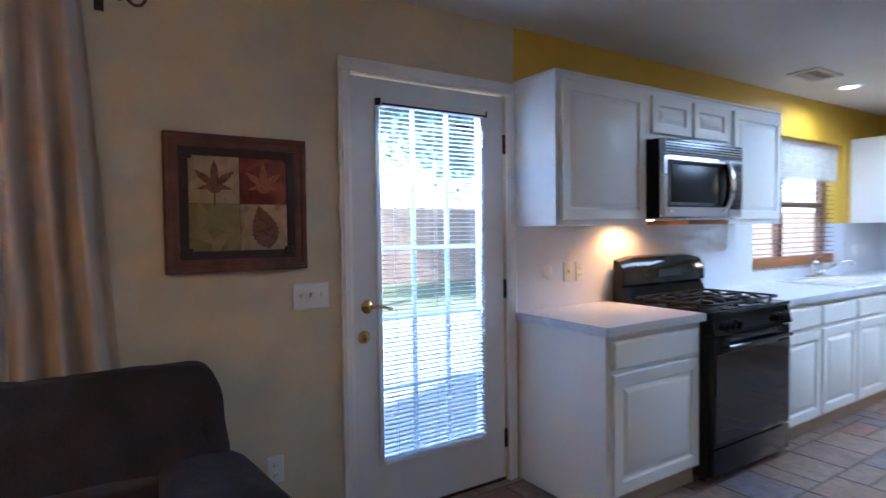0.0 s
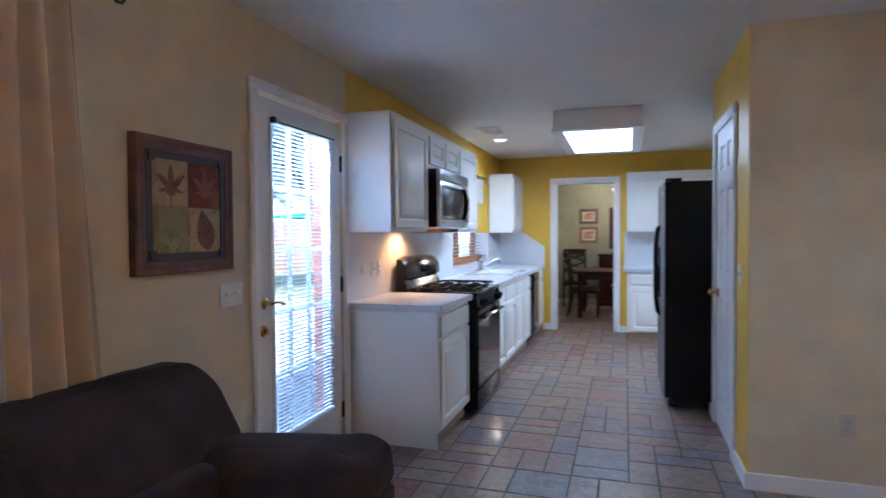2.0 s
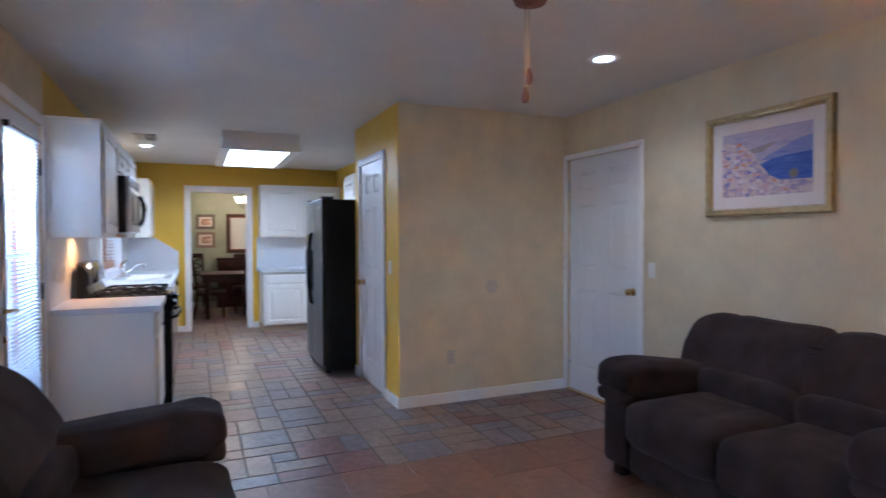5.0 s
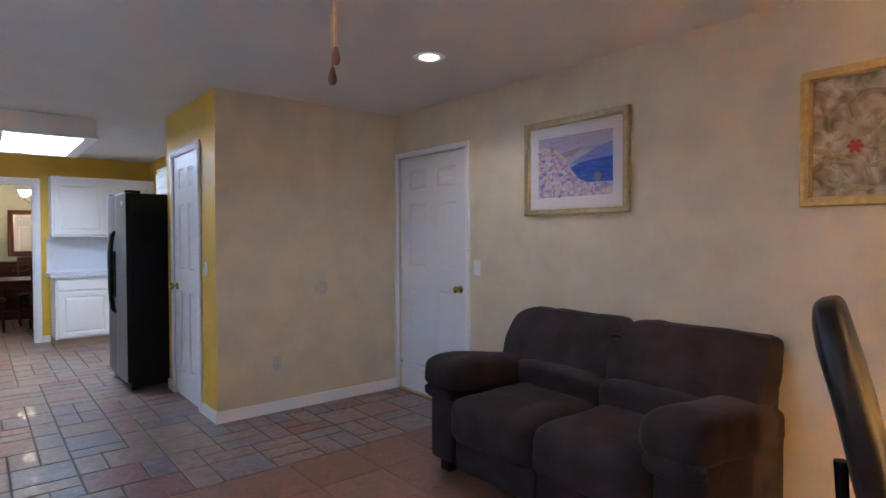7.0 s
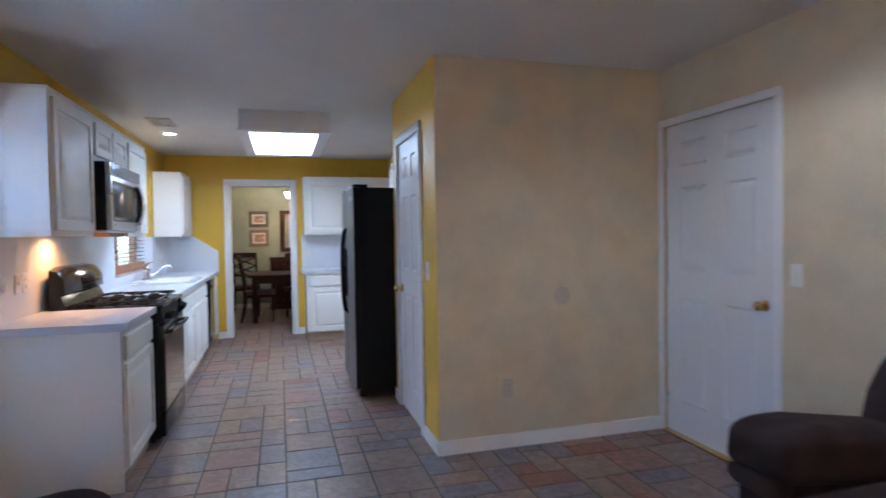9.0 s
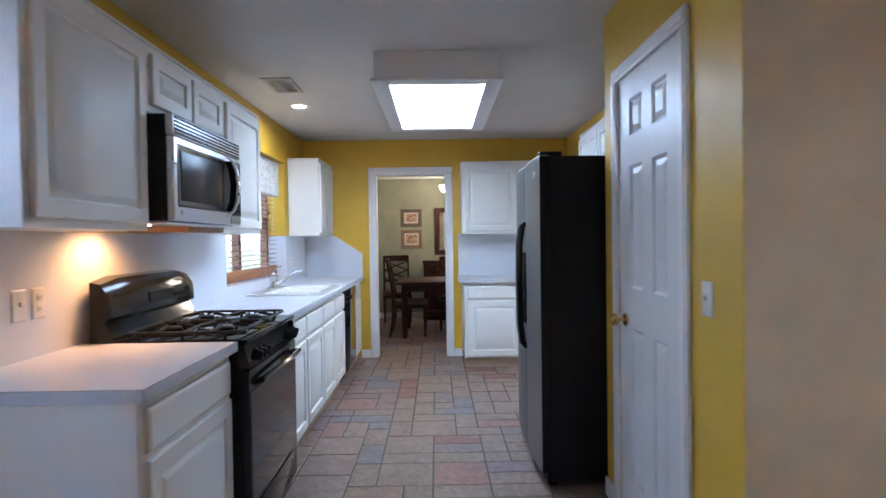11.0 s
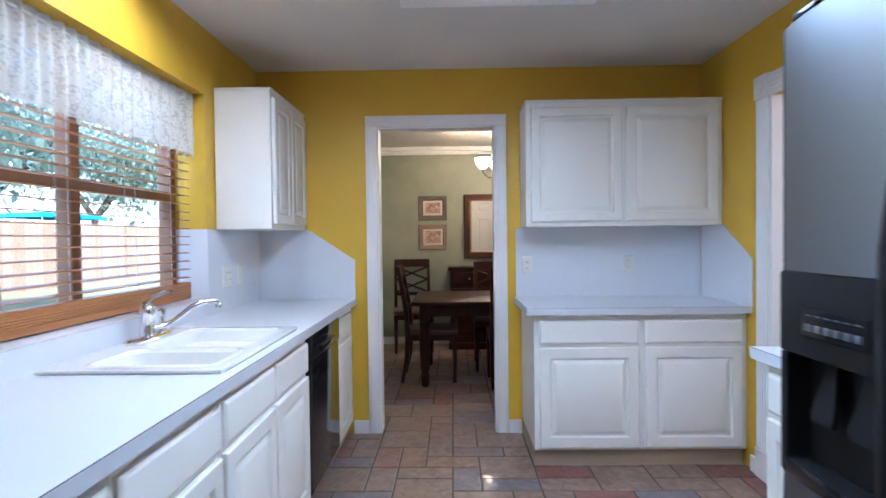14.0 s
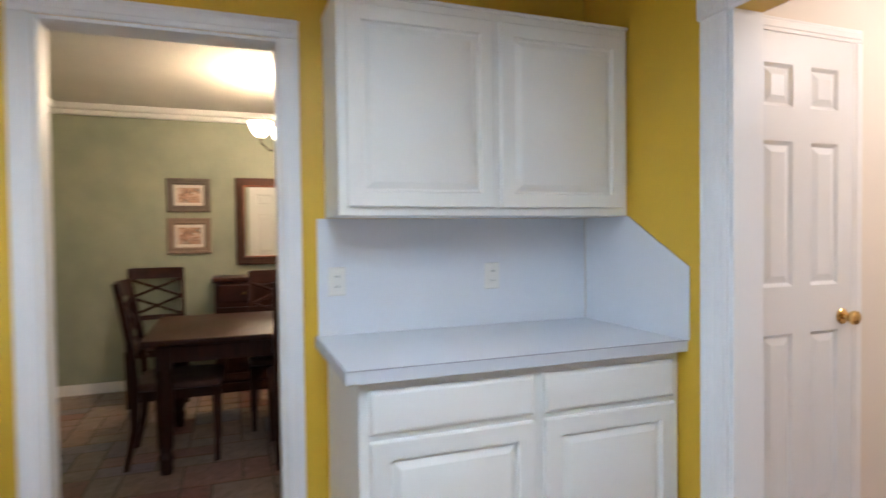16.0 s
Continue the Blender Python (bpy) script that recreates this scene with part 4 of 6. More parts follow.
lps = [[(x, y, z) for x, y in round_loop(4.868 - e, 5.718 + e, 2.095 - e, 2.665 + e, 0.04)] for e, z in ((0.0, 0.9128), (0.001, 0.919), (-0.004, 0.9243), (-0.012, 0.9247))]
part("rim_edge", loft(B(), lps, cap=False), PORCELAIN, sk)
part("sealant", loft(B(), [[(x, y, 0.9129) for x, y in round_loop(4.868 - e, 5.718 + e, 2.095 - e, 2.665 + e, 0.04)] for e in (0.001, 0.005)], cap=False), IRON, sk, "dark sealant line round the sink")

rk = thing("sink_rack", "white wire rack lying in the sink bowl", "sink rack", pose(4.966, 2.20, 0.770) @ Matrix.Diagonal((0.70, 1, 1, 1)))
for i in range(12):
    part("wire", tube(B(), [(0.01 + i * 0.0225, 0.0, 0.016), (0.01 + i * 0.0225, 0.29, 0.016)], 0.0028, 8), PLASTIC, rk)
for y in (0.02, 0.27):
    part("cross_wire", tube(B(), [(0.0, y, 0.010), (0.268, y, 0.010)], 0.0035, 8), PLASTIC, rk)
for x, y in ((0.004, 0.02), (0.264, 0.02), (0.004, 0.27), (0.264, 0.27)):
    part("foot", cyl(B(), (x, y, -0.004), (x, y, 0.010), 0.004, seg=8), PLASTIC, rk)

tp = thing("kitchen_tap", "chrome single-lever kitchen tap with angled spout", "tap", pose(5.41, 2.605, 0.9245))
bm = loft(B(), [[(x, y, z) for x, y in round_loop(-0.14 + e, 0.14 - e, -0.034 + e, 0.034 - e, 0.033 - e)] for e, z in ((0.0, 0.0), (0.0, 0.010), (0.005, 0.017), (0.012, 0.019))])
part("deck_plate", bm, CHROME, tp)
part("tap_body", lathe(B(), [(0.0, 0.0), (0.030, 0.0), (0.031, 0.010), (0.027, 0.018), (0.026, 0.070), (0.029, 0.076), (0.029, 0.100), (0.024, 0.118), (0.013, 0.128), (0.0, 0.131)], (-0.01, 0, 0.018)), CHROME, tp)
part("spout", tube(B(), [(0.0, -0.01, 0.045), (0.030, -0.038, 0.046), (0.058, -0.072, 0.062), (0.080, -0.100, 0.090), (0.105, -0.130, 0.118), (0.128, -0.158, 0.132), (0.152, -0.190, 0.136), (0.164, -0.206, 0.132), (0.168, -0.212, 0.116)], 0.0115, 12), CHROME, tp)
part("aerator", lathe(B(), [(0.0, 0.0), (0.013, 0.0), (0.0135, 0.016), (0.011, 0.020)], (0.168, -0.212, 0.104)), CHROME, tp)
part("lever", loft(B(), [[(x - 0.35 * w_, y - w_, z), (x + 0.35 * w_, y + w_, z), (x + 0.35 * w_, y + w_, z + 0.009), (x - 0.35 * w_, y - w_, z + 0.009)] for x, y, z, w_ in
                         ((-0.016, 0.004, 0.140, 0.012), (0.015, -0.004, 0.158, 0.013), (0.055, -0.018, 0.170, 0.013), (0.095, -0.032, 0.178, 0.011), (0.108, -0.036, 0.178, 0.007))]), CHROME, tp)
part("side_sprayer", lathe(B(), [(0, 0), (0.021, 0), (0.021, 0.008), (0.014, 0.018), (0.013, 0.055), (0.017, 0.078), (0.015, 0.092), (0.0, 0.096)], (0.105, 0.0, 0.018)), CHROME, tp)

# ---- gas range ----
rg = thing("gas_range", "black freestanding gas range with cast-iron grates", "stove", pose(2.952, 2.012, 0))
W = 0.79
part("body", box(B(), 0.002, W - 0.002, 0.035, 0.645, 0.03, 0.895, 0.003, 1), BLACKSIDE, rg)
top = box(B(), 0.0, W, 0.0, 0.645, 0.8955, 0.918, 0.006, 2)
part("cooktop", top, BLACK, rg)
part("control_panel", loft(B(), [[(0.0, 0.012, 0.895), (W, 0.012, 0.895), (W, -0.012, 0.795), (0.0, -0.012, 0.795)], [(0.0, 0.06, 0.8945), (W, 0.06, 0.8945), (W, 0.06, 0.795), (0, 0.06, 0.795)]]), BLACK, rg)
for x in (0.075, 0.135, 0.195, 0.58, 0.64, 0.70):
    bm = lathe(B(), [(0.0, 0.0), (0.027, 0.0), (0.026, 0.012), (0.022, 0.016), (0.020, 0.030), (0.0, 0.032)])
    box(bm, -0.005, 0.005, -0.020, 0.020, 0.028, 0.042, 0.002, 1)
    bmesh.ops.transform(bm, matrix=pose(x, -0.0015, 0.845, 104, 0, 0), verts=bm.verts)
    part("knob", bm, BLACK, rg)
dr = part("oven_door", box(B(), 0.004, W - 0.004, -0.004, 0.036, 0.20, 0.785, 0.006, 2), BLACK, rg)
part("oven_window", box(B(), 0.02, W - 0.02, -0.0065, -0.0035, 0.225, 0.695, 0.002, 1), DARKGLASS, dr)
part("door_handle", tube(B(), [(0.06, -0.004, 0.725), (0.075, -0.04, 0.735), (0.25, -0.052, 0.738), (W / 2, -0.055, 0.739), (W - 0.25, -0.052, 0.738), (W - 0.075, -0.04, 0.735), (W - 0.06, -0.004, 0.725)], 0.013), BLACK, dr)
part("storage_drawer", box(B(), 0.004, W - 0.004, -0.002, 0.036, 0.045, 0.19, 0.006, 2), BLACK, rg)
bg = loft(B(), [[(0.0, y, z) for y, z in ((0.55, 0.915), (0.585, 1.0), (0.56, 1.015), (0.565, 1.10), (0.60, 1.155), (0.645, 1.165), (0.648, 0.915))],
                [(x_, y, z + (0.0)) for x_ in (0.12,) for y, z in ((0.545, 0.915), (0.58, 1.0), (0.545, 1.018), (0.55, 1.115), (0.59, 1.178), (0.645, 1.185), (0.648, 0.915))],
                [(x_, y, z) for x_ in (W - 0.12,) for y, z in ((0.545, 0.915), (0.58, 1.0), (0.545, 1.018), (0.55, 1.115), (0.59, 1.178), (0.645, 1.185), (0.648, 0.915))],
                [(W + 0.025, y, z) for y, z in ((0.55, 0.93), (0.585, 1.0), (0.56, 1.015), (0.565, 1.10), (0.60, 1.155), (0.645, 1.165), (0.648, 0.93))]])
bg.faces.new([v for v in bg.verts][:7])
back = part("backguard", bg, BLACK, rg)
part("clock_display", box(B(), W / 2 - 0.10, W / 2 + 0.13, 0.541, 0.5465, 1.05, 1.10, 0.002, 1), DARKGLASS, back)
for i in range(5):
    part("button", box(B(), W / 2 + 0.16 + i * 0.022, W / 2 + 0.175 + i * 0.022, 0.543, 0.5475, 1.06, 1.072, 0.001, 1), IRON, back)
def grate_finger(bm, p, q, z):
    """A tapered cast bar from the frame p in to the burner q, rising to a hooked tip."""
    (ax, ay), (bx, by) = p, q
    for u0, u1, z0, z1, r0, r1 in ((0.0, 0.45, z, z + 0.004, 0.0062, 0.0075), (0.45, 0.85, z + 0.004, z + 0.013, 0.0075, 0.0085), (0.85, 1.0, z + 0.013, z + 0.006, 0.0085, 0.004)):
        cyl(bm, (ax + (bx - ax) * u0, ay + (by - ay) * u0, z0), (ax + (bx - ax) * u1, ay + (by - ay) * u1, z1), r0, r1, 8)


for gx in (0.030, 0.405):
    x0, x1, z = gx, gx + 0.355, 0.946
    cx = (x0 + x1) / 2
    bm = B()
    ring = [(x, y, z) for x, y in round_loop(x0, x1, 0.045, 0.515, 0.045, 6)]
    tube(bm, ring + ring[:2], 0.0068, 8)
    tube(bm, [(x0, 0.28, z), (cx, 0.28, z + 0.004), (x1, 0.28, z)], 0.0068, 8)
    for cy in (0.163, 0.397):
        for p in ((x0, cy), (x1, cy), (cx, cy - 0.117), (cx, cy + 0.117)):
            d = math.hypot(p[0] - cx, p[1] - cy)
            grate_finger(bm, p, (cx + (p[0] - cx) * 0.034 / d, cy + (p[1] - cy) * 0.034 / d), z)
    for a in ((x0, 0.10), (x1, 0.10), (x0, 0.46), (x1, 0.46), (x0, 0.28), (x1, 0.28)):
        cyl(bm, (*a, 0.917), (*a, z), 0.009, 0.006, 8)
    part("grate", bm, IRON, rg, "black cast-iron grate with curved fingers")
    for cy in (0.163, 0.397):
        part("drip_bowl", lathe(B(), [(0.0, 0.0025), (0.050, 0.003), (0.074, 0.006), (0.092, 0.012), (0.099, 0.010), (0.101, 0.0)], (cx, cy, 0.917), 32), PAN, rg, "tarnished steel drip bowl")
        bn = part("burner", lathe(B(), [(0.0, 0.016), (0.030, 0.016), (0.037, 0.012), (0.040, 0.0)], (cx, cy, 0.920)), PAN, rg, "steel burner base")
        part("burner_cap", lathe(B(), [(0.0, 0.012), (0.028, 0.012), (0.036, 0.008), (0.037, 0.001), (0.0, 0.0)], (cx, cy, 0.9365)), IRON, bn, "black round burner cap")
for i in range(22):
    part("vent_slot", box(B(), 0.10 + i * 0.027, 0.119 + i * 0.027, -0.0062, -0.003, 0.768, 0.777), IRON, dr)
for x in (0.05, W - 0.05):
    for y in (0.09, 0.60):
        part("foot", cyl(B(), (x, y, 0), (x, y, 0.032), 0.018), IRON, rg)

# ---- microwave ----
mw = thing("microwave", "stainless over-range microwave with curved handle", "microwave", pose(2.925, 2.285, 1.416))
W, H, D = 0.79, 0.439, 0.41
part("body", box(B(), 0.004, W - 0.004, 0.035, D, 0, H, 0.003, 1), BLACK, mw)
part("front_panel", box(B(), 0.0, W, 0.0, 0.034, 0.0, H - 0.088, 0.010, 3), STEELH, mw)
gr = part("vent_grille", box(B(), 0.0, W, 0.002, 0.034, H - 0.0865, H, 0.006, 2), STEELH, mw)
for i in range(5):
    part("vent_slot", box(B(), 0.012, W - 0.012, -0.0005, 0.006, H - 0.080 + i * 0.0155, H - 0.0705 + i * 0.0155), IRON, gr)
part("door_border", rings(B(), 0.03, 0.632, 0.058, 0.322, [(0.0, 0.004), (0.0, -0.0015), (0.004, -0.003), (0.010, -0.003), (0.012, -0.002)]), MWGLASS, mw)
part("door_window", box(B(), 0.06, 0.515, -0.0045, 0.003, 0.085, 0.295, 0.003, 2), MWGLASS, mw)
part("panel_gap", box(B(), 0.634, 0.639, -0.0005, 0.004, 0.004, 0.346), IRON, mw)
part("control_panel", box(B(), 0.648, 0.774, -0.002, 0.004, 0.045, 0.330, 0.008, 2), MWGLASS, mw)
part("display", box(B(), 0.662, 0.760, -0.0035, -0.001, 0.285, 0.315, 0.001, 1), MWGLASS, mw)
for r_ in range(7):
    for c_ in range(3):
        part("key", box(B(), 0.664 + c_ * 0.034, 0.690 + c_ * 0.034, -0.0034, -0.001, 0.062 + r_ * 0.030, 0.080 + r_ * 0.030, 0.001, 1), IRON, mw)
bow = [(0.0, 0.035), (-0.036, 0.065), (-0.056, 0.115), (-0.064, 0.190), (-0.056, 0.265), (-0.036, 0.315), (0.0, 0.345)]
hd = part("handle", loft(B(), [[(0.566 + sx * w_, y_ + dy, z_) for sx, dy in ((-1, 0.0), (1, 0.0), (0.7, -0.010), (-0.7, -0.010))] for (y_, z_), w_ in zip(bow, (0.012, 0.015, 0.018, 0.020, 0.018, 0.015, 0.012))]), STEELH, mw, "curved steel bow handle")
part("handle_back", loft(B(), [[(0.564 + sx * w_, y_ + dy, z_) for sx, dy in ((-1, 0.030), (1, 0.030), (1, 0.0005), (-1, 0.0005))] for (y_, z_), w_ in zip(bow[1:-1], (0.015, 0.018, 0.020, 0.018, 0.015))]), BLACK, hd, "black plastic back of the handle")
part("badge", box(B(), 0.05, 0.075, -0.002, 0.001, 0.025, 0.045, 0.001, 1), CHROME, mw, "small square metal badge")
part("under_tray", box(B(), 0.01, W - 0.01, 0.04, D - 0.01, -0.012, -0.0005, 0.004, 1), STEELH, mw)
part("cooktop_bulb", box(B(), 0.05, 0.15, 0.17, 0.25, -0.0165, -0.0125, 0.002, 1), HOODGLOW, mw, "lit warm cooktop lamp")

# ---- refrigerator ----
fr = thing("refrigerator", "stainless side-by-side refrigerator with black sides", "refrigerator", face(4.43, 0.625, 0, "n"))
W, H, D = 0.865, 1.757, 0.735
part("cabinet_body", box(B(), 0, W, 0, D, 0.03, H - 0.005, 0.004, 1), BLACKSIDE, fr)
split = 0.375
for i, (x0, x1) in enumerate(((0.002, split - 0.003), (split + 0.003, W - 0.002))):
    dd = None
    for za, zb in (((1.235, H), (0.075, 0.80)) if i == 0 else ((0.075, H),)):
        bm = B()
        lps = []
        for z in (za, za + 0.007, zb - 0.007, zb):
            e = 0.006 if z in (0.075, H) else 0.0
            lp = [(x0 + e, 0.0, z), (x1 - e, 0.0, z)]
            for k in range(11):
                u = k / 10
                lp.append((x1 - e - (x1 - x0 - 2 * e) * u, -0.048 - 0.014 * math.sin(math.pi * u) ** 0.6 + e, z))
            lps.append(lp)
        loft(bm, lps)
        bm.faces.new([v for v in bm.verts][:13])
        if dd is None:
            dd = part("freezer_door" if i == 0 else "fridge_door", bm, STEEL, fr)
        else:
            part("lower_panel", bm, STEEL, dd)
    ex = x0 if i == 0 else x1
    part("edge_trim", box(B(), ex - 0.002, ex + 0.002, -0.049, -0.0005, 0.078, H - 0.004), BLACKSIDE, dd, "dark grey door edge")
    hx = split - 0.013 if i == 0 else split + 0.029
    bm = B()
    tube(bm, [(hx, -0.050, 0.665), (hx, -0.076, 0.69), (hx, -0.090, 0.80), (hx, -0.094, 1.04), (hx, -0.090, 1.28), (hx, -0.076, 1.39), (hx, -0.050, 1.415)], 0.019, 12)
    part("handle", bm, BLACK, dd, "long black bow handle")
    if i == 0:
        ds = part("water_dispenser", box(B(), 0.003, 0.371, -0.060, -0.001, 1.062, 1.234, 0.006, 2), BLACKSIDE, dd, "black ice and water dispenser")
        part("side_frame", box(B(), 0.003, 0.028, -0.058, -0.001, 0.8015, 1.0615, 0.003, 1), BLACKSIDE, ds)
        part("side_frame", box(B(), 0.346, 0.371, -0.058, -0.001, 0.8015, 1.0615, 0.003, 1), BLACKSIDE, ds)
        part("drip_tray", box(B(), 0.0285, 0.3455, -0.062, -0.001, 0.8015, 0.835, 0.005, 2), BLACK, ds)
        part("recess", box(B(), 0.0285, 0.3455, -0.006, -0.001, 0.8355, 1.0615), BLACKSIDE, ds)
        for k in (0.125, 0.235):
            part("paddle", loft(B(), [[(k - w_, y_, z_), (k + w_, y_, z_), (k + w_, y_ + 0.012, z_), (k - w_, y_ + 0.012, z_)] for w_, y_, z_ in ((0.018, -0.030, 1.061), (0.022, -0.034, 1.01), (0.034, -0.048, 0.955), (0.030, -0.050, 0.935))]), BLACKSIDE, ds, "dark dispenser paddle")
        part("control_strip", box(B(), 0.085, 0.275, -0.0625, -0.0595, 1.105, 1.165, 0.002, 1), BLACK, ds)
        for k in range(6):
            part("button", box(B(), 0.098 + k * 0.028, 0.118 + k * 0.028, -0.0645, -0.062, 1.118, 1.132, 0.002, 1), STEEL, ds)
            part("button_mark", box(B(), 0.100 + k * 0.028, 0.116 + k * 0.028, -0.0635, -0.062, 1.148, 1.151), STEEL, ds)
    else:
        part("badge", ball(B(), (x1 - 0.10, -0.060, 1.665), 0.024, (1.0, 0.3, 0.8), 20), PLASTIC, dd, "oval pale badge")
    part("hinge_cover", box(B(), (0.02 if i == 0 else W - 0.12), (0.10 if i == 0 else W - 0.02), -0.045, 0.075, H - 0.004, H + 0.022, 0.006, 2), BLACK, fr)
part("toe_grille", box(B(), 0.01, W - 0.01, -0.02, 0.03, 0.012, 0.07, 0.003, 1), BLACK, fr)
for x in (0.06, W - 0.06):
    for y in (0.03, D - 0.06):
        part("roller", cyl(B(), (x - 0.015, y, 0.018), (x + 0.015, y, 0.018), 0.018), IRON, fr)

# ---- dishwasher ----
dwm = thing("dishwasher", "black built-in dishwasher under the worktop", "dishwasher", pose(5.802, BF, 0))
part("door", box(B(), 0.002, 0.648, -0.022, 0.02, 0.115, 0.735, 0.006, 2), BLACK, dwm)
part("control_panel", box(B(), 0.002, 0.648, -0.028, 0.02, 0.738, 0.868, 0.008, 2), BLACK, dwm)
part("handle", box(B(), 0.18, 0.47, -0.044, -0.027, 0.765, 0.79, 0.006, 2), BLACK, dwm)
part("body", box(B(), 0.006, 0.644, 0.021, 0.58, 0.10, 0.868), BLACKSIDE, dwm)
part("toe_kick", box(B(), 0.004, 0.646, 0.05, 0.58, 0.0, 0.0995), BLACK, dwm)

# ---- ceiling fixtures ----
lb = thing("ceiling_light_box", "large white fluorescent light box with glowing diffuser", "ceiling light", pose(3.97, 0.825, 0))
bm = B()
for x0, x1, y0, y1 in ((0, 1.545, 0, 0.05), (0, 1.545, 0.70, 0.75), (0, 0.06, 0.05, 0.70), (1.485, 1.545, 0.05, 0.70)):
    box(bm, x0, x1, y0, y1, 2.275, 2.4395)
part("housing", bm, TRIM, lb)
bm = B()
for x0, x1, y0, y1 in ((-0.02, 1.565, -0.02, 0.085), (-0.02, 1.565, 0.665, 0.77), (-0.02, 0.085, 0.0855, 0.6645), (1.46, 1.565, 0.0855, 0.6645)):
    box(bm, x0, x1, y0, y1, 2.258, 2.2745, 0.005, 2)
part("trim_frame", bm, TRIM, lb)
part("diffuser", box(B(), 0.086, 1.459, 0.086, 0.664, 2.268, 2.274), LIGHTPANEL, lb, "glowing white acrylic diffuser")


def can_light(x, y, label):
    c = thing("recessed_light", label, "ceiling light", pose(x, y, TOP), "recessed ceiling lights")
    part("trim_ring", lathe(B(), [(0.055, -0.001), (0.062, -0.006), (0.088, -0.008), (0.095, -0.004), (0.096, -0.0005)]), TRIM, c)
    part("bulb", lathe(B(), [(0.0, -0.010), (0.03, -0.009), (0.05, -0.005), (0.056, -0.0015)]), CANGLOW, c, "glowing frosted bulb face")


can_light(5.33, 2.34, "lit recessed ceiling light above the sink window")
can_light(0.675, -0.44, "lit recessed ceiling light in the living room")


def ceiling_vent(label, x, y, a):
    v_ = thing("ceiling_vent", label, "air vent", pose(x, y, TOP, 0, 0, a), "ceiling vents")
    bm = B()
    for x0, x1, y0, y1 in ((-0.19, 0.19, -0.105, -0.07), (-0.19, 0.19, 0.07, 0.105), (-0.19, -0.15, -0.07, 0.07), (0.15, 0.19, -0.07, 0.07)):
        box(bm, x0, x1, y0, y1, -0.012, -0.0005, 0.003, 1)
    part("frame", bm, IVORY, v_)
    for i in range(9):
        bm = box(B(), -0.15, 0.15, -0.011, 0.011, -0.0008, 0.0008)
        bmesh.ops.transform(bm, matrix=pose(0, -0.062 + i * 0.0155, -0.009, 38 if i < 5 else -38, 0, 0), verts=bm.verts)
        part("slat", bm, IVORY, v_)


ceiling_vent("cream metal ceiling air vent with louvres above the counter", 4.68, 2.30, 0)
ceiling_vent("cream metal ceiling air vent with louvres by the patio door", 0.50, 2.12, 0)

# ---- wall plates ----
def wall_plate(label, m, gangs=1, kind="switch", material=PLASTIC):
    w = 0.07 + 0.046 * (gangs - 1)
    p = thing("light_switch" if kind == "switch" else "wall_outlet", label, kind, m, "wall plates")
    part("cover_plate", rings(B(), -w / 2, w / 2, -0.057, 0.057, [(0.0, 0.0), (0.001, -0.003), (0.006, -0.006), (0.007, -0.006)]), material, p)
    for g in range(gangs):
        x = (g - (gangs - 1) / 2) * 0.046
        if kind == "switch":
            part("toggle", box(B(), x - 0.005, x + 0.005, -0.016, -0.005, -0.004, 0.014, 0.002, 1), material, p)
        else:
            for z in (-0.02, 0.02):
                rc = part("receptacle", box(B(), x - 0.014, x + 0.014, -0.0085, -0.005, z - 0.013, z + 0.013, 0.003, 2), material, p)
                for dx in (-0.006, 0.006):
                    part("slot", box(B(), x + dx - 0.001, x + dx + 0.001, -0.0092, -0.008, z - 0.004, z + 0.005), IRON, rc)
    return p


wall_plate("triple white switch plate beside the patio door", face(1.055, 2.6995, 1.085, "s"), 3)
wall_plate("white outlet low on the beige wall", face(0.885, 2.6995, 0.365, "s"), 1, "outlet")
wall_plate("beige switch beside the white panel door", face(1.12, -1.2445, 1.12, "n"), 1)
wall_plate("beige outlet low on the partition wall", face(2.1845, -0.105, 0.376, "w"), 1, "outlet", IVORY)
wall_plate("white switch on the yellow pantry wall", face(2.40, 0.3485, 1.12, "n"), 1)
wall_plate("white switch on the kitchen backsplash", face(2.60, 2.6935, 1.11, "s"), 1)
wall_plate("white outlet on the kitchen backsplash", face(2.70, 2.6935, 1.11, "s"), 1, "outlet")
wall_plate("white outlet beside the sink", face(6.42, 2.6935, 1.11, "s"), 2, "outlet")
wall_plate("white switch in the corner by the sink", face(6.62, 2.6935, 1.11, "s"), 1)
wall_plate("white outlet on the hutch backsplash", face(6.994, 0.90, 1.125, "w"), 1, "outlet")
wall_plate("white outlet on the hutch backsplash", face(6.994, 0.225, 1.125, "w"), 1, "outlet")
p = thing("round_cover_plate", "round white cover plate on the kitchen backsplash", "wall plate", face(2.44, 2.6935, 1.12, "s"))
bm = lathe(B(), [(0.0, 0.006), (0.034, 0.006), (0.040, 0.003), (0.041, 0.0)])
bmesh.ops.transform(bm, matrix=pose(0, 0, 0, 90, 0, 0), verts=bm.verts)
part("disc", bm, PLASTIC, p)
p = thing("round_cover_plate", "round beige blank cover plate on the partition wall", "wall plate", face(2.1845, -0.49, 0.945, "w"))
bm = lathe(B(), [(0.0, 0.006), (0.050, 0.006), (0.057, 0.003), (0.058, 0.0)])
bmesh.ops.transform(bm, matrix=pose(0, 0, 0, 90, 0, 0), verts=bm.verts)
part("disc", bm, IVORY, p)


# ---- living room: sofas ----
def lean_back(bm, z0, rate, bulge=0.0):
    """Shear a cushion backwards above z0, with a rounder shoulder towards its top."""
    top = max(v.co.z for v in bm.verts)
    for v in bm.verts:
        u = max(v.co.z - z0, 0.0)
        v.co.y += rate * u + bulge * (u / max(top - z0, 1e-4)) ** 2
    return bm


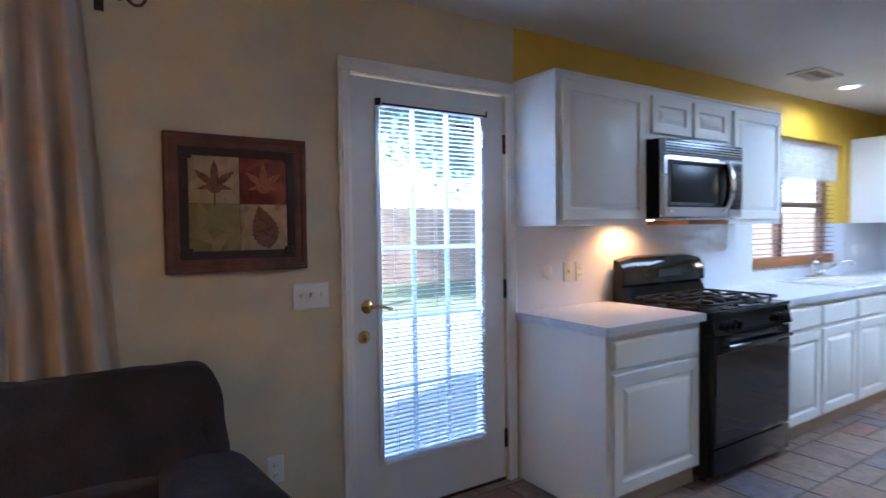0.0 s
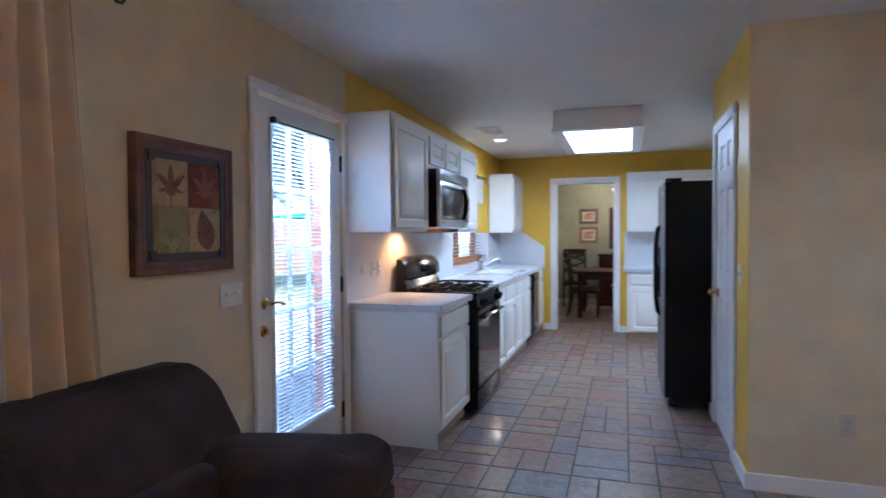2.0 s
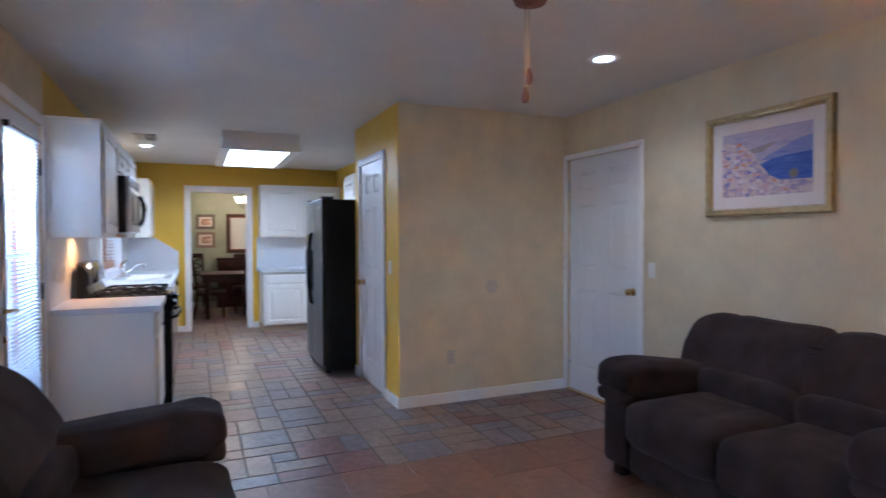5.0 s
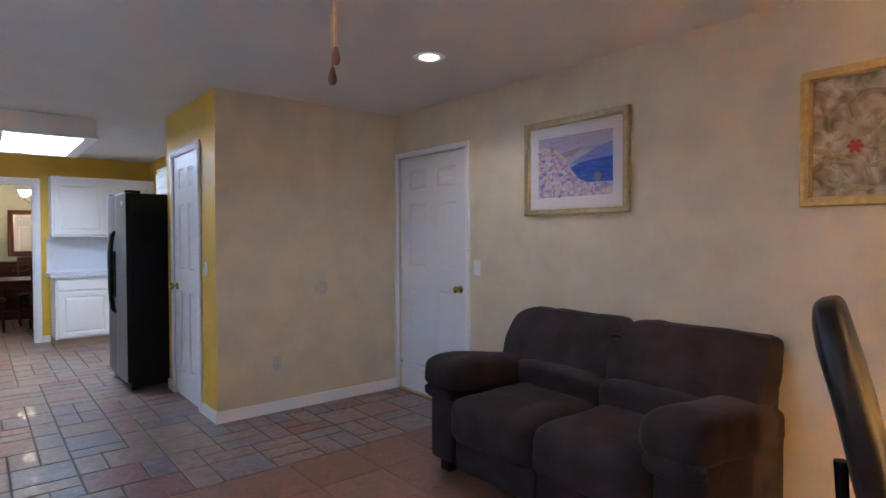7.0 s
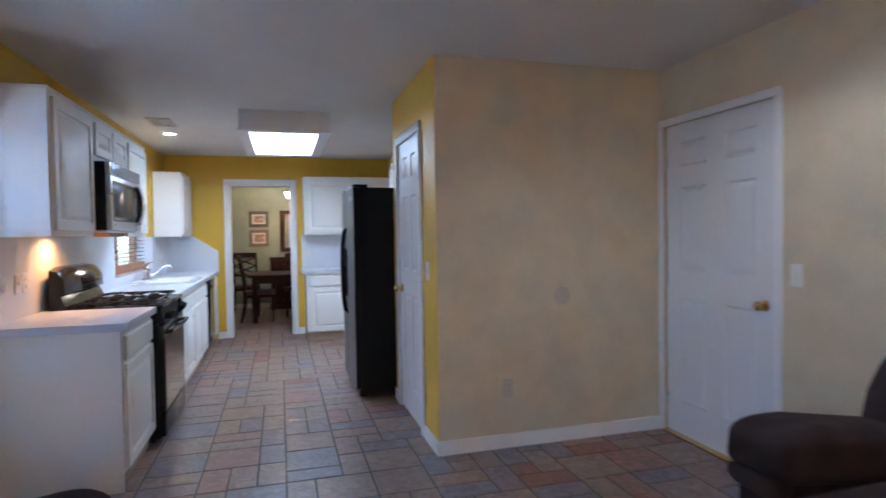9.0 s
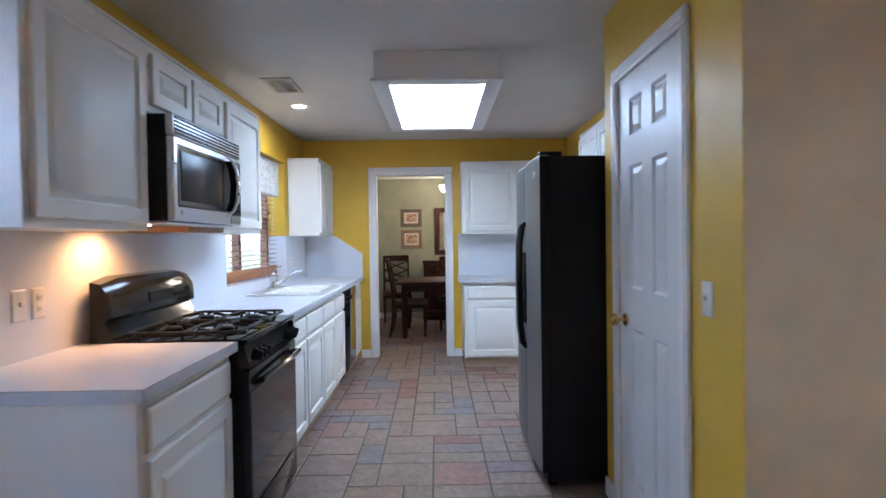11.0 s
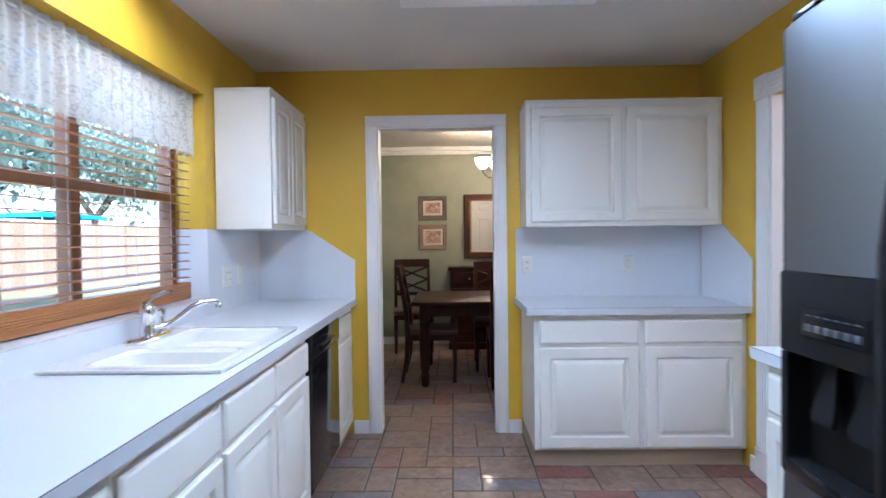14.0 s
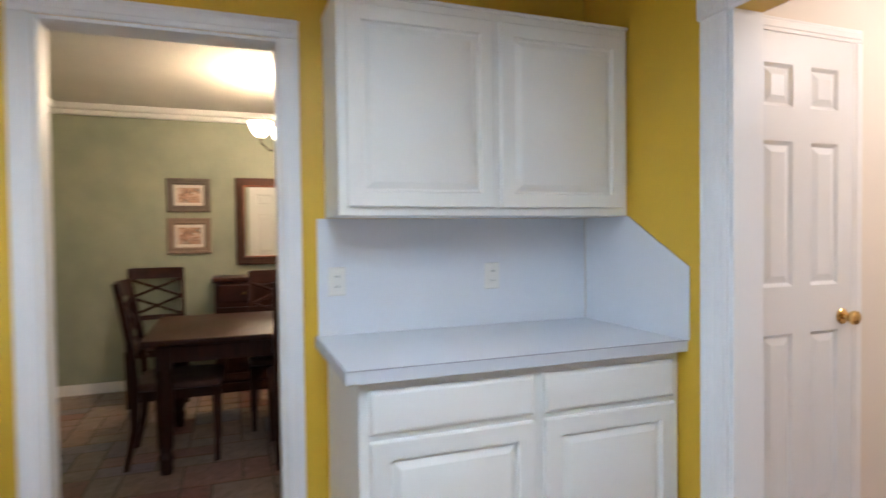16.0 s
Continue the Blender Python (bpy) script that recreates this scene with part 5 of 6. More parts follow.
def crease(bm, at, along, length, depth, spread, seed):
    """Press soft creases into a cushion, lines that fan out from a point."""
    rnd = random.Random(seed)
    lines = []
    for _ in range(7):
        d = (Vector(along) + Vector((rnd.uniform(-1, 1), rnd.uniform(-0.3, 0.3), rnd.uniform(-1, 1))) * spread).normalized()
        lines.append((Vector(at) + Vector((rnd.uniform(-0.05, 0.05), 0, rnd.uniform(-0.06, 0.06))), d, length * rnd.uniform(0.5, 1.0)))
    bm.normal_update()
    for v in bm.verts:
        push = 0.0
        for o, d, n_ in lines:
            t = (v.co - o).dot(d)
            if 0 < t < n_:
                off = (v.co - o - d * t).length
                push += math.exp(-(off / 0.016) ** 2) * math.sin(math.pi * t / n_)
        v.co -= v.normal * depth * min(push, 1.3)
    return bm


def loveseat(label, m):
    """A stuffed two-seat sofa. Width along x, front to -y, back at +y."""
    s = thing("loveseat", label, "sofa", m, "matching loveseats")
    part("base", box(B(), -0.78, 0.78, -0.36, 0.40, 0.06, 0.30, 0.03, 3), SUEDE, s)
    bm = lean_back(pillow(B(), (0, 0.33, 0.44), (0.785, 0.085, 0.36), 0.2, 0.18, 48, 26, 0.005, 3), 0.45, 0.16)
    part("back_frame", bm, SUEDE, s)
    for sx in (-1, 1):
        seat = pillow(B(), (sx * 0.306, -0.10, 0.345), (0.309, 0.39, 0.140), 0.42, 0.22, 84, 40, 0.013, 5 + sx)
        crease(seat, (sx * 0.05, -0.15, 0.47), (sx, -0.1, 0), 0.42, 0.010, 0.5, 60 + sx)
        part("seat_cushion", seat, SUEDE, s)
        apron = pillow(B(), (sx * 0.306, -0.375, 0.19), (0.305, 0.055, 0.13), 0.3, 0.2, 48, 20, 0.005, 31 + sx)
        part("front_apron", apron, SUEDE, s)
        low = pillow(B(), (sx * 0.322, 0.175, 0.515), (0.330, 0.125, 0.100), 0.5, 0.24, 60, 28, 0.010, 8 + sx)
        part("lumbar_cushion", low, SUEDE, s)
        bm = pillow(B(), (sx * 0.398, 0.235, 0.715), (0.408, 0.125, 0.184), 0.34, 0.13, 110, 56, 0.014, 11 + sx, sag=0.006)
        crease(bm, (sx * 0.03, 0.12, 0.72), (sx, 0, 0), 0.34, 0.012, 0.7, 70 + sx)
        crease(bm, (sx * 0.76, 0.12, 0.60), (-sx, 0, 0.5), 0.30, 0.010, 0.6, 80 + sx)
        for v in bm.verts:
            u = min(max((v.co.z - 0.60) / 0.28, 0.0), 1.0)
            v.co.y = 0.36 - (0.36 - v.co.y) * (1 - 0.42 * u * u)
        lean_back(bm, 0.56, 0.22, 0.03)
        part("back_cushion", bm, SUEDE, s)
        for i in range(8):
            z = 0.585 + i * 0.032
            part("pleat", pillow(B(), (sx * 0.013, 0.140 + 0.45 * (z - 0.585), z), (0.024, 0.009, 0.010), 0.8, 0.7, 14, 8, 0.002, i), SUEDE, s)
        arm = pillow(B(), (0, 0, 0), (0.143, 0.415, 0.106), 0.52, 0.26, 84, 40, 0.013, 15 + sx)
        crease(arm, (0, -0.40, 0.05), (0, 1, 0.1), 0.30, 0.008, 0.6, 90 + sx)
        for v in arm.verts:
            v.co.z += 0.022 * math.cos((v.co.y + 0.30) * 3.2)
        bmesh.ops.transform(arm, matrix=pose(sx * 0.716, -0.06, 0.530, -3.5, 0, 0), verts=arm.verts)
        part("arm_pad", arm, SUEDE, s)
        side = pillow(B(), (sx * 0.728, -0.03, 0.275), (0.108, 0.395, 0.220), 0.16, 0.14, 40, 22, 0.003, 21 + sx)
        part("arm_panel", side, SUEDE, s)
        roll = pillow(B(), (sx * 0.728, -0.430, 0.470), (0.128, 0.045, 0.040), 0.6, 0.5, 36, 18, 0.008, 25 + sx)
        part("arm_fold", roll, SUEDE, s)
        for y in (-0.36, 0.38):
            part("foot", box(B(), sx * 0.74 - 0.04, sx * 0.74 + 0.04, y - 0.03, y + 0.03, 0.0, 0.075, 0.004, 1), MAHOGANY, s, "dark wooden block foot")
    return s


loveseat("dark brown microsuede loveseat under the paintings", pose(-0.235, -0.785, 0, 0, 0, 180) @ Matrix.Diagonal((0.973, 1, 1, 1)))
loveseat("dark brown microsuede loveseat below the curtained window", pose(-0.180, 2.19, 0, 0, 0, 0))


# ---- pictures ----
def framed(name, w, h, m, label, frame_mat, frame_w, depth, mat_mat=None, mat_w=0.0, inner=None, inner_w=0.0, lift=0.0075):
    """A picture frame centred on its base point, with optional mount and inner band. Returns the thing and the art's half sizes."""
    p = thing(name, label, "picture", m, "framed pictures")
    bm = rings(B(), -w / 2, w / 2, -h / 2, h / 2, [(0, 0), (0, -depth + 0.006), (0.006, -depth), (frame_w * 0.35, -depth + 0.001), (frame_w * 0.5, -depth + 0.006), (frame_w * 0.8, -depth + 0.003), (frame_w, -lift - 0.004), (frame_w, -lift + 0.002)])
    part("frame", bm, frame_mat, p)
    x, z, y = w / 2 - frame_w, h / 2 - frame_w, -lift
    if inner:
        part("inner_band", rings(B(), -x, x, -z, z, [(0, y), (0.002, y - 0.004), (inner_w - 0.002, y - 0.004), (inner_w, y)], cap=False), inner, p)
        x, z = x - inner_w, z - inner_w
    if mat_mat:
        part("mount", rings(B(), -x, x, -z, z, [(0, y - 0.001), (0.001, y - 0.002), (mat_w, y - 0.002), (mat_w + 0.003, y)], cap=False), mat_mat, p)
        x, z = x - mat_w, z - mat_w
    return p, x, z, y - 0.0005


def painted(name, stops, scale, detail=6, distortion=1.0, rough=0.75, stretch=(1, 1, 1)):
    """Brushed paint: noise through a run of colours."""
    m, n, l, b = nodes_of(name)
    tc = n.new("ShaderNodeTexCoord")
    mp = n.new("ShaderNodeMapping")
    mp.inputs["Scale"].default_value = stretch
    ns = n.new("ShaderNodeTexNoise")
    ns.inputs["Scale"].default_value, ns.inputs["Detail"].default_value, ns.inputs["Distortion"].default_value = scale, detail, distortion
    rp = n.new("ShaderNodeValToRGB")
    for i, c in enumerate(stops):
        e = rp.color_ramp.elements[i] if i < 2 else rp.color_ramp.elements.new(0.5)
        e.position, e.color = 0.28 + 0.44 * i / (len(stops) - 1), (*c, 1)
    l.new(tc.outputs["Object"], mp.inputs["Vector"])
    l.new(mp.outputs["Vector"], ns.inputs["Vector"])
    l.new(ns.outputs["Fac"], rp.inputs["Fac"])
    l.new(rp.outputs["Color"], b.inputs["Base Color"])
    b.inputs["Roughness"].default_value = rough
    return m


TAN = painted("leaf_print_tan", [(0.34, 0.22, 0.11), (0.48, 0.34, 0.18), (0.27, 0.15, 0.08)], 9)
RUST = painted("leaf_print_rust", [(0.30, 0.065, 0.025), (0.20, 0.04, 0.02), (0.36, 0.11, 0.04)], 9)
OLIVE = painted("leaf_print_olive", [(0.22, 0.18, 0.06), (0.30, 0.24, 0.09), (0.15, 0.13, 0.05)], 11)
MAROON = painted("leaf_print_maroon", [(0.13, 0.045, 0.03), (0.24, 0.12, 0.07), (0.09, 0.03, 0.025)], 30)
BANDBROWN = shade("dark_embossed_band", (0.030, 0.013, 0.009), (0.055, 0.024, 0.015), 0.45, scale=60, fine=200, amount=0.8, bump=0.5)
RUSTDARK = painted("leaf_print_dark_rust", [(0.30, 0.07, 0.03), (0.38, 0.14, 0.06), (0.24, 0.05, 0.025)], 40)
GOLDLEAF = painted("leaf_print_ochre", [(0.36, 0.28, 0.11), (0.25, 0.19, 0.07)], 12)


def flat_shape(bm, pts, y):
    bm.faces.new([bm.verts.new((x, y, z)) for x, z in pts])
    return bm


def leaf_outline(cx, cz, r, lobes, sharp, turn):
    pts = []
    for k in range(72):
        a = 2 * math.pi * k / 72
        rad = r * (0.42 + 0.58 * abs(math.cos(lobes * a / 2)) ** sharp) * (1.0 - 0.12 * abs(math.sin(11 * a)))
        pts.append((cx + rad * math.cos(a + turn), cz + rad * math.sin(a + turn)))
    return pts


def maple_outline(cx, cz, r):
    """Five pointed lobes with saw teeth."""
    pts = []
    for k in range(120):
        a = 2 * math.pi * k / 120
        best = 0.30
        for mid, length, width in ((90, 1.0, 26), (38, 0.95, 24), (142, 0.95, 24), (-12, 0.70, 20), (192, 0.70, 20), (270, 0.28, 40)):
            off = abs((math.degrees(a) - mid + 180) % 360 - 180) / width
            if off < 1:
                best = max(best, length * (1 - 0.68 * off ** 0.8))
        rad = r * best * (1 - 0.13 * ((k * 0.5) % 1))
        pts.append((cx + rad * math.cos(a), cz - 0.2 * r + rad * math.sin(a)))
    return pts


def blade_outline(cx, cz, length, width, turn, bend=0.0):
    """A pointed leaf with a toothed edge, curved by bend."""
    pts = []
    for side in (1, -1):
        for k in range(20):
            s = k / 20 if side > 0 else 1 - k / 20
            w_ = width * math.sin(math.pi * s ** 0.75) * (1 - 0.14 * (k % 2))
            px, pz = side * w_ + bend * (s - 0.5) ** 2 * 4, (s - 0.5) * length
            pts.append((cx + px * math.cos(turn) - pz * math.sin(turn), cz + px * math.sin(turn) + pz * math.cos(turn)))
    return pts


pic, x, z, y = framed("leaf_picture", 0.545, 0.535, face(0.76, 2.6985, 1.475, "s"), "square brown burl-framed picture of four autumn leaves", WALNUT, 0.050, 0.036, inner=BANDBROWN, inner_w=0.034, lift=0.026)
for n_, (sx, sz, mat_) in enumerate(((-1, 1, TAN), (1, 1, RUST), (-1, -1, OLIVE), (1, -1, TAN))):
    q = part("art_panel", rings(B(), *((-x, -0.001) if sx < 0 else (0.001, x)), *((0.001, z) if sz > 0 else (-z, -0.001)), [(0, y + 0.003), (0, y), (0.001, y - 0.0005)]), mat_, pic)
    cx, cz = sx * x / 2, sz * z / 2
    if n_ == 0:
        part("leaf", flat_shape(flat_shape(B(), maple_outline(cx, cz, 0.105), y - 0.0015), [(cx - 0.003, cz - 0.10), (cx + 0.003, cz - 0.10), (cx + 0.004, cz), (cx - 0.004, cz)], y - 0.0014), MAROON, q)
    elif n_ == 1:
        part("leaf", flat_shape(B(), maple_outline(cx, cz, 0.10), y - 0.0015), RUSTDARK, q)
    elif n_ == 2:
        for i in range(5):
            part("leaf", flat_shape(B(), blade_outline(cx + 0.055 * math.cos(i * 1.26), cz + 0.055 * math.sin(i * 1.26), 0.12, 0.022, i * 1.26 + 0.5, 0.02), y - 0.0015 - i * 0.0001), GOLDLEAF, q)
    else:
        part("leaf", flat_shape(B(), blade_outline(cx, cz, 0.18, 0.058, 0.25), y - 0.0015), MAROON, q)
for sx in (-1, 1):
    for sz in (-1, 1):
        part("corner_mount", box(B(), sx * (x + 0.006) - 0.018, sx * (x + 0.006) + 0.018, -0.038, -0.027, sz * (z + 0.006) - 0.018, sz * (z + 0.006) + 0.018, 0.003, 1), BANDBROWN, pic)

# harbour painting on the south wall
MOUNT = shade("cream_mount_board", (0.70, 0.63, 0.58), None, 0.7, scale=10, amount=0.15)
pt, x, z, y = framed("harbour_painting", 0.805, 0.62, face(0.215, -1.2435, 1.805, "n"), "gold-framed watercolour of a hillside harbour town by blue sea", CHAMPAGNE, 0.045, 0.035, MOUNT, 0.068)
SEA = painted("painted_sea", [(0.035, 0.075, 0.34), (0.055, 0.11, 0.44), (0.10, 0.17, 0.50)], 10, stretch=(1, 1, 7))
FARSEA = painted("painted_far_sea", [(0.16, 0.20, 0.46), (0.24, 0.26, 0.50), (0.12, 0.17, 0.44)], 10, stretch=(1, 1, 6))
HAZE = painted("painted_sky", [(0.34, 0.31, 0.48), (0.46, 0.38, 0.46), (0.28, 0.28, 0.48)], 9, stretch=(1, 1, 3))
SHOREP = painted("painted_shore", [(0.52, 0.34, 0.34), (0.26, 0.22, 0.42), (0.56, 0.42, 0.40), (0.40, 0.26, 0.34), (0.60, 0.50, 0.50)], 26)
HILL = painted("painted_hill", [(0.20, 0.19, 0.17), (0.34, 0.28, 0.24), (0.24, 0.24, 0.36)], 22)
DABS = [(painted("painted_white_walls", [(0.66, 0.58, 0.57), (0.54, 0.46, 0.52)], 26), 46), (painted("painted_rose_walls", [(0.58, 0.34, 0.34), (0.50, 0.30, 0.36)], 30), 26),
        (painted("painted_orange_roofs", [(0.58, 0.27, 0.13), (0.50, 0.22, 0.16)], 40), 16), (painted("painted_blue_shade", [(0.14, 0.15, 0.46), (0.24, 0.22, 0.48)], 30), 14)]
part("sky_paint", flat_shape(B(), [(-x, -z * 0.7), (x, -z * 0.7), (x, z), (-x, z)], y), HAZE, pt)
part("far_sea_paint", flat_shape(B(), [(-x * 0.1, z * 0.05), (x, z * 0.02), (x, z * 0.62), (x * 0.62, z * 0.50), (x * 0.38, z * 0.34), (x * 0.1, z * 0.2)], y - 0.0002), FARSEA, pt)
part("sea_paint", flat_shape(B(), [(-x * 0.12, -z * 0.55), (x, -z * 0.60), (x, z * 0.16), (x * 0.5, z * 0.12), (x * 0.16, z * 0.06), (-x * 0.16, -z * 0.08)], y - 0.0003), SEA, pt)
part("hill_paint", flat_shape(B(), [(-x * 0.42, z * 0.28), (-x * 0.05, z * 0.30), (x * 0.28, z * 0.55), (x * 0.1, z * 0.54), (-x * 0.2, z * 0.46), (-x * 0.42, z * 0.40)], y - 0.0004), HILL, pt)
part("shore_paint", flat_shape(B(), [(-x, -z), (x, -z), (x, -z * 0.62), (x * 0.35, -z * 0.58), (x * 0.12, -z * 0.42), (-x * 0.08, -z * 0.10), (-x * 0.22, z * 0.25), (-x * 0.5, z * 0.60), (-x, z * 0.74)], y - 0.0006), SHOREP, pt)
rnd = random.Random(5)
for k, (mat_, count) in enumerate(DABS):
    bm = B()
    for i in range(count):
        v_ = rnd.uniform(-0.97, 0.62)
        right = -0.25 - 0.3 * v_ if v_ > -0.55 else 0.95
        u_ = rnd.uniform(-0.98, right)
        w_, h_ = rnd.uniform(0.006, 0.026), rnd.uniform(0.005, 0.018)
        a0 = rnd.uniform(0, 6)
        flat_shape(bm, [(x * u_ + w_ * math.cos(a0 + q * 0.9) * rnd.uniform(0.6, 1), z * v_ + h_ * math.sin(a0 + q * 0.9) * rnd.uniform(0.6, 1)) for q in range(7)], y - 0.0009 - k * 0.0002 - i * 0.000004)
    tagged(part("brushwork", bm, mat_, pt), kind="stuff")
part("tree_paint", flat_shape(B(), leaf_outline(x * 0.62, -z * 0.42, 0.030, 9, 0.15, 0.3), y - 0.0019), painted("painted_olive_tree", [(0.16, 0.16, 0.12), (0.30, 0.24, 0.14)], 40), pt)
# floral painting
pf, x, z, y = framed("floral_painting", 0.90, 0.605, face(-1.52, -1.2435, 1.787, "n"), "gold-framed painting of lilies and dark foliage", GOLD, 0.045, 0.040)
FOLIAGE = painted("painted_foliage", [(0.10, 0.09, 0.05), (0.26, 0.20, 0.10), (0.46, 0.34, 0.20), (0.60, 0.52, 0.42)], 12)
PETAL = painted("painted_petal", [(0.50, 0.40, 0.34), (0.56, 0.48, 0.40)], 14)
REDP = painted("painted_red_flower", [(0.38, 0.05, 0.05), (0.28, 0.03, 0.04)], 14)
LEAFP = painted("painted_leaf", [(0.20, 0.17, 0.09), (0.34, 0.28, 0.16), (0.48, 0.38, 0.24)], 26)
part("canvas", flat_shape(B(), [(-x, -z), (x, -z), (x, z), (-x, z)], y), FOLIAGE, pf)
random.seed(5)
for i in range(26):
    cx, cz = random.uniform(-x * 0.9, x * 0.9), random.uniform(-z * 0.85, z * 0.35)
    part("leaf_paint", flat_shape(B(), blade_outline(cx, cz, random.uniform(0.12, 0.22), random.uniform(0.012, 0.03), random.uniform(0, 6), 0.02), y - 0.0004 - i * 0.00002), LEAFP, pf)
for i in range(15):
    cx, cz = random.uniform(-x * 0.85, x * 0.85), random.uniform(-z * 0.6, z * 0.5)
    part("flower_paint", flat_shape(B(), leaf_outline(cx, cz, random.uniform(0.016, 0.034), 5 + i % 3, 0.35, i), y - 0.0012 - i * 0.00002), REDP if i % 2 else PETAL, pf)

# ---- ceiling fan ----
fan = thing("ceiling_fan", "brown wooden ceiling fan with beaded pull chains", "ceiling fan", pose(-0.765, 0.98, TOP))
part("canopy", lathe(B(), [(0.0, 0.0), (0.07, -0.001), (0.075, -0.03), (0.05, -0.055), (0.016, -0.06)]), DARKMETAL, fan)
part("motor", lathe(B(), [(0.05, -0.035), (0.10, -0.045), (0.13, -0.06), (0.135, -0.13), (0.11, -0.17), (0.058, -0.20), (0.0, -0.205)]), DARKMETAL, fan)
part("switch_housing", lathe(B(), [(0.05, -0.195), (0.046, -0.26), (0.050, -0.36), (0.052, -0.41), (0.042, -0.432), (0.0, -0.437)]), WALNUT, fan)
for i in range(5):
    a = radians(i * 72 + 24)
    bl = B()
    lps = [[(0.14, -0.02, 0), (0.14, 0.02, 0), (0.14, 0.02, 0.006), (0.14, -0.02, 0.006)], [(0.22, -0.055, 0), (0.22, 0.055, 0), (0.22, 0.055, 0.006), (0.22, -0.055, 0.006)],
           [(0.60, -0.068, 0), (0.60, 0.068, 0), (0.60, 0.068, 0.006), (0.60, -0.068, 0.006)], [(0.64, -0.05, 0), (0.64, 0.05, 0), (0.64, 0.05, 0.006), (0.64, -0.05, 0.006)]]
    loft(bl, lps)
    bmesh.ops.transform(bl, matrix=pose(0, 0, -0.105, 0, 0, math.degrees(a)) @ pose(0, 0, 0, 11, 0, 0), verts=bl.verts)
    part("blade", bl, WALNUT, fan)
for dx, low in ((-0.008, -0.656), (0.010, -0.702)):
    ch = part("pull_chain", cyl(B(), (dx, 0.01, -0.43), (dx, 0.01, low + 0.042), 0.0016, seg=6), BRASS, fan)
    part("pull_knob", lathe(B(), [(0.0, 0.046), (0.005, 0.044), (0.007, 0.034), (0.0105, 0.022), (0.0115, 0.012), (0.007, 0.002), (0.0, 0.0)], (dx, 0.01, low), 14), WALNUT, ch, "turned wooden pull knob")

# ---- office chair and floor lamp at the far end ----
oc = thing("office_chair", "black leather swivel office chair", "office chair", pose(-1.745, -0.56, 0, 0, 0, -75))
bm = pillow(B(), (0, 0, 0), (0.25, 0.055, 0.36), 0.4, 0.5, 48, 30, 0.008, 40)
bmesh.ops.transform(bm, matrix=pose(0, 0.27, 0.80, -13, 0, 0), verts=bm.verts)
part("backrest", bm, LEATHER, oc)
part("seat", pillow(B(), (0, 0, 0.47), (0.26, 0.25, 0.065), 0.5, 0.4, 48, 22, 0.008, 41), LEATHER, oc)
part("back_bar", tube(B(), [(0, 0.15, 0.40), (0, 0.30, 0.42), (0, 0.31, 0.62)], 0.022), BLACK, oc)
part("gas_column", cyl(B(), (0, 0, 0.10), (0, 0, 0.42), 0.028), BLACK, oc)
for sx in (-1, 1):
    part("armrest", tube(B(), [(sx * 0.25, 0.16, 0.46), (sx * 0.31, 0.16, 0.62), (sx * 0.31, 0.05, 0.67), (sx * 0.31, -0.14, 0.66), (sx * 0.27, -0.16, 0.47)], 0.02), BLACK, oc)
for i in range(5):
    a = radians(72 * i)
    lg = part("leg", tube(B(), [(0, 0, 0.12), (0.28 * math.cos(a), 0.28 * math.sin(a), 0.075)], 0.02), BLACK, oc)
    part("castor", cyl(B(), (0.28 * math.cos(a) - 0.02, 0.28 * math.sin(a), 0.028), (0.28 * math.cos(a) + 0.02, 0.28 * math.sin(a), 0.028), 0.028), BLACK, lg)
fl = thing("floor_lamp", "bronze floor lamp with a lit cream shade", "floor lamp", pose(-2.75, -0.55, 0))
part("base", lathe(B(), [(0.0, 0.0), (0.14, 0.0), (0.14, 0.015), (0.05, 0.03), (0.012, 0.05)]), DARKMETAL, fl)
part("pole", cyl(B(), (0, 0, 0.03), (0, 0, 1.42), 0.011), DARKMETAL, fl)
part("shade", lathe(B(), [(0.20, 1.38), (0.13, 1.72), (0.127, 1.72), (0.197, 1.38)], seg=32), LINING, fl, "cream cloth lamp shade")

# ---- dining room ----
tb = thing("dining_table", "dark mahogany dining table with turned legs", "table", pose(8.64, 0.865, 0))
bm = box(B(), -0.53, 0.53, -0.90, 0.90, 0.722, 0.757, 0.008, 3)
part("tabletop", bm, MAHOGANY, tb)
for n_, (x0, x1, y0, y1) in (("apron", (-0.46, 0.46, 0.80, 0.825)), ("apron", (-0.46, 0.46, -0.825, -0.80)), ("apron", (-0.465, -0.44, -0.80, 0.80)), ("apron", (0.44, 0.465, -0.80, 0.80))):
    part(n_, box(B(), x0, x1, y0, y1, 0.62, 0.7215, 0.003, 1), MAHOGANY, tb)
for sx in (-1, 1):
    for sy in (-1, 1):
        bm = lathe(box(B(), sx * 0.43 - 0.042, sx * 0.43 + 0.042, sy * 0.79 - 0.042, sy * 0.79 + 0.042, 0.58, 0.7215, 0.004, 1),
                   [(0.0, 0.0), (0.030, 0.0), (0.038, 0.03), (0.034, 0.06), (0.042, 0.09), (0.030, 0.12), (0.040, 0.15), (0.046, 0.30), (0.050, 0.48), (0.040, 0.52), (0.048, 0.55), (0.042, 0.585)], (sx * 0.43, sy * 0.79, 0))
        part("leg", bm, MAHOGANY, tb)
SEATPAD = shade("brown_leather_seat", (0.075, 0.03, 0.018), (0.04, 0.016, 0.011), 0.4, scale=8, fine=160, amount=0.7, bump=0.2)


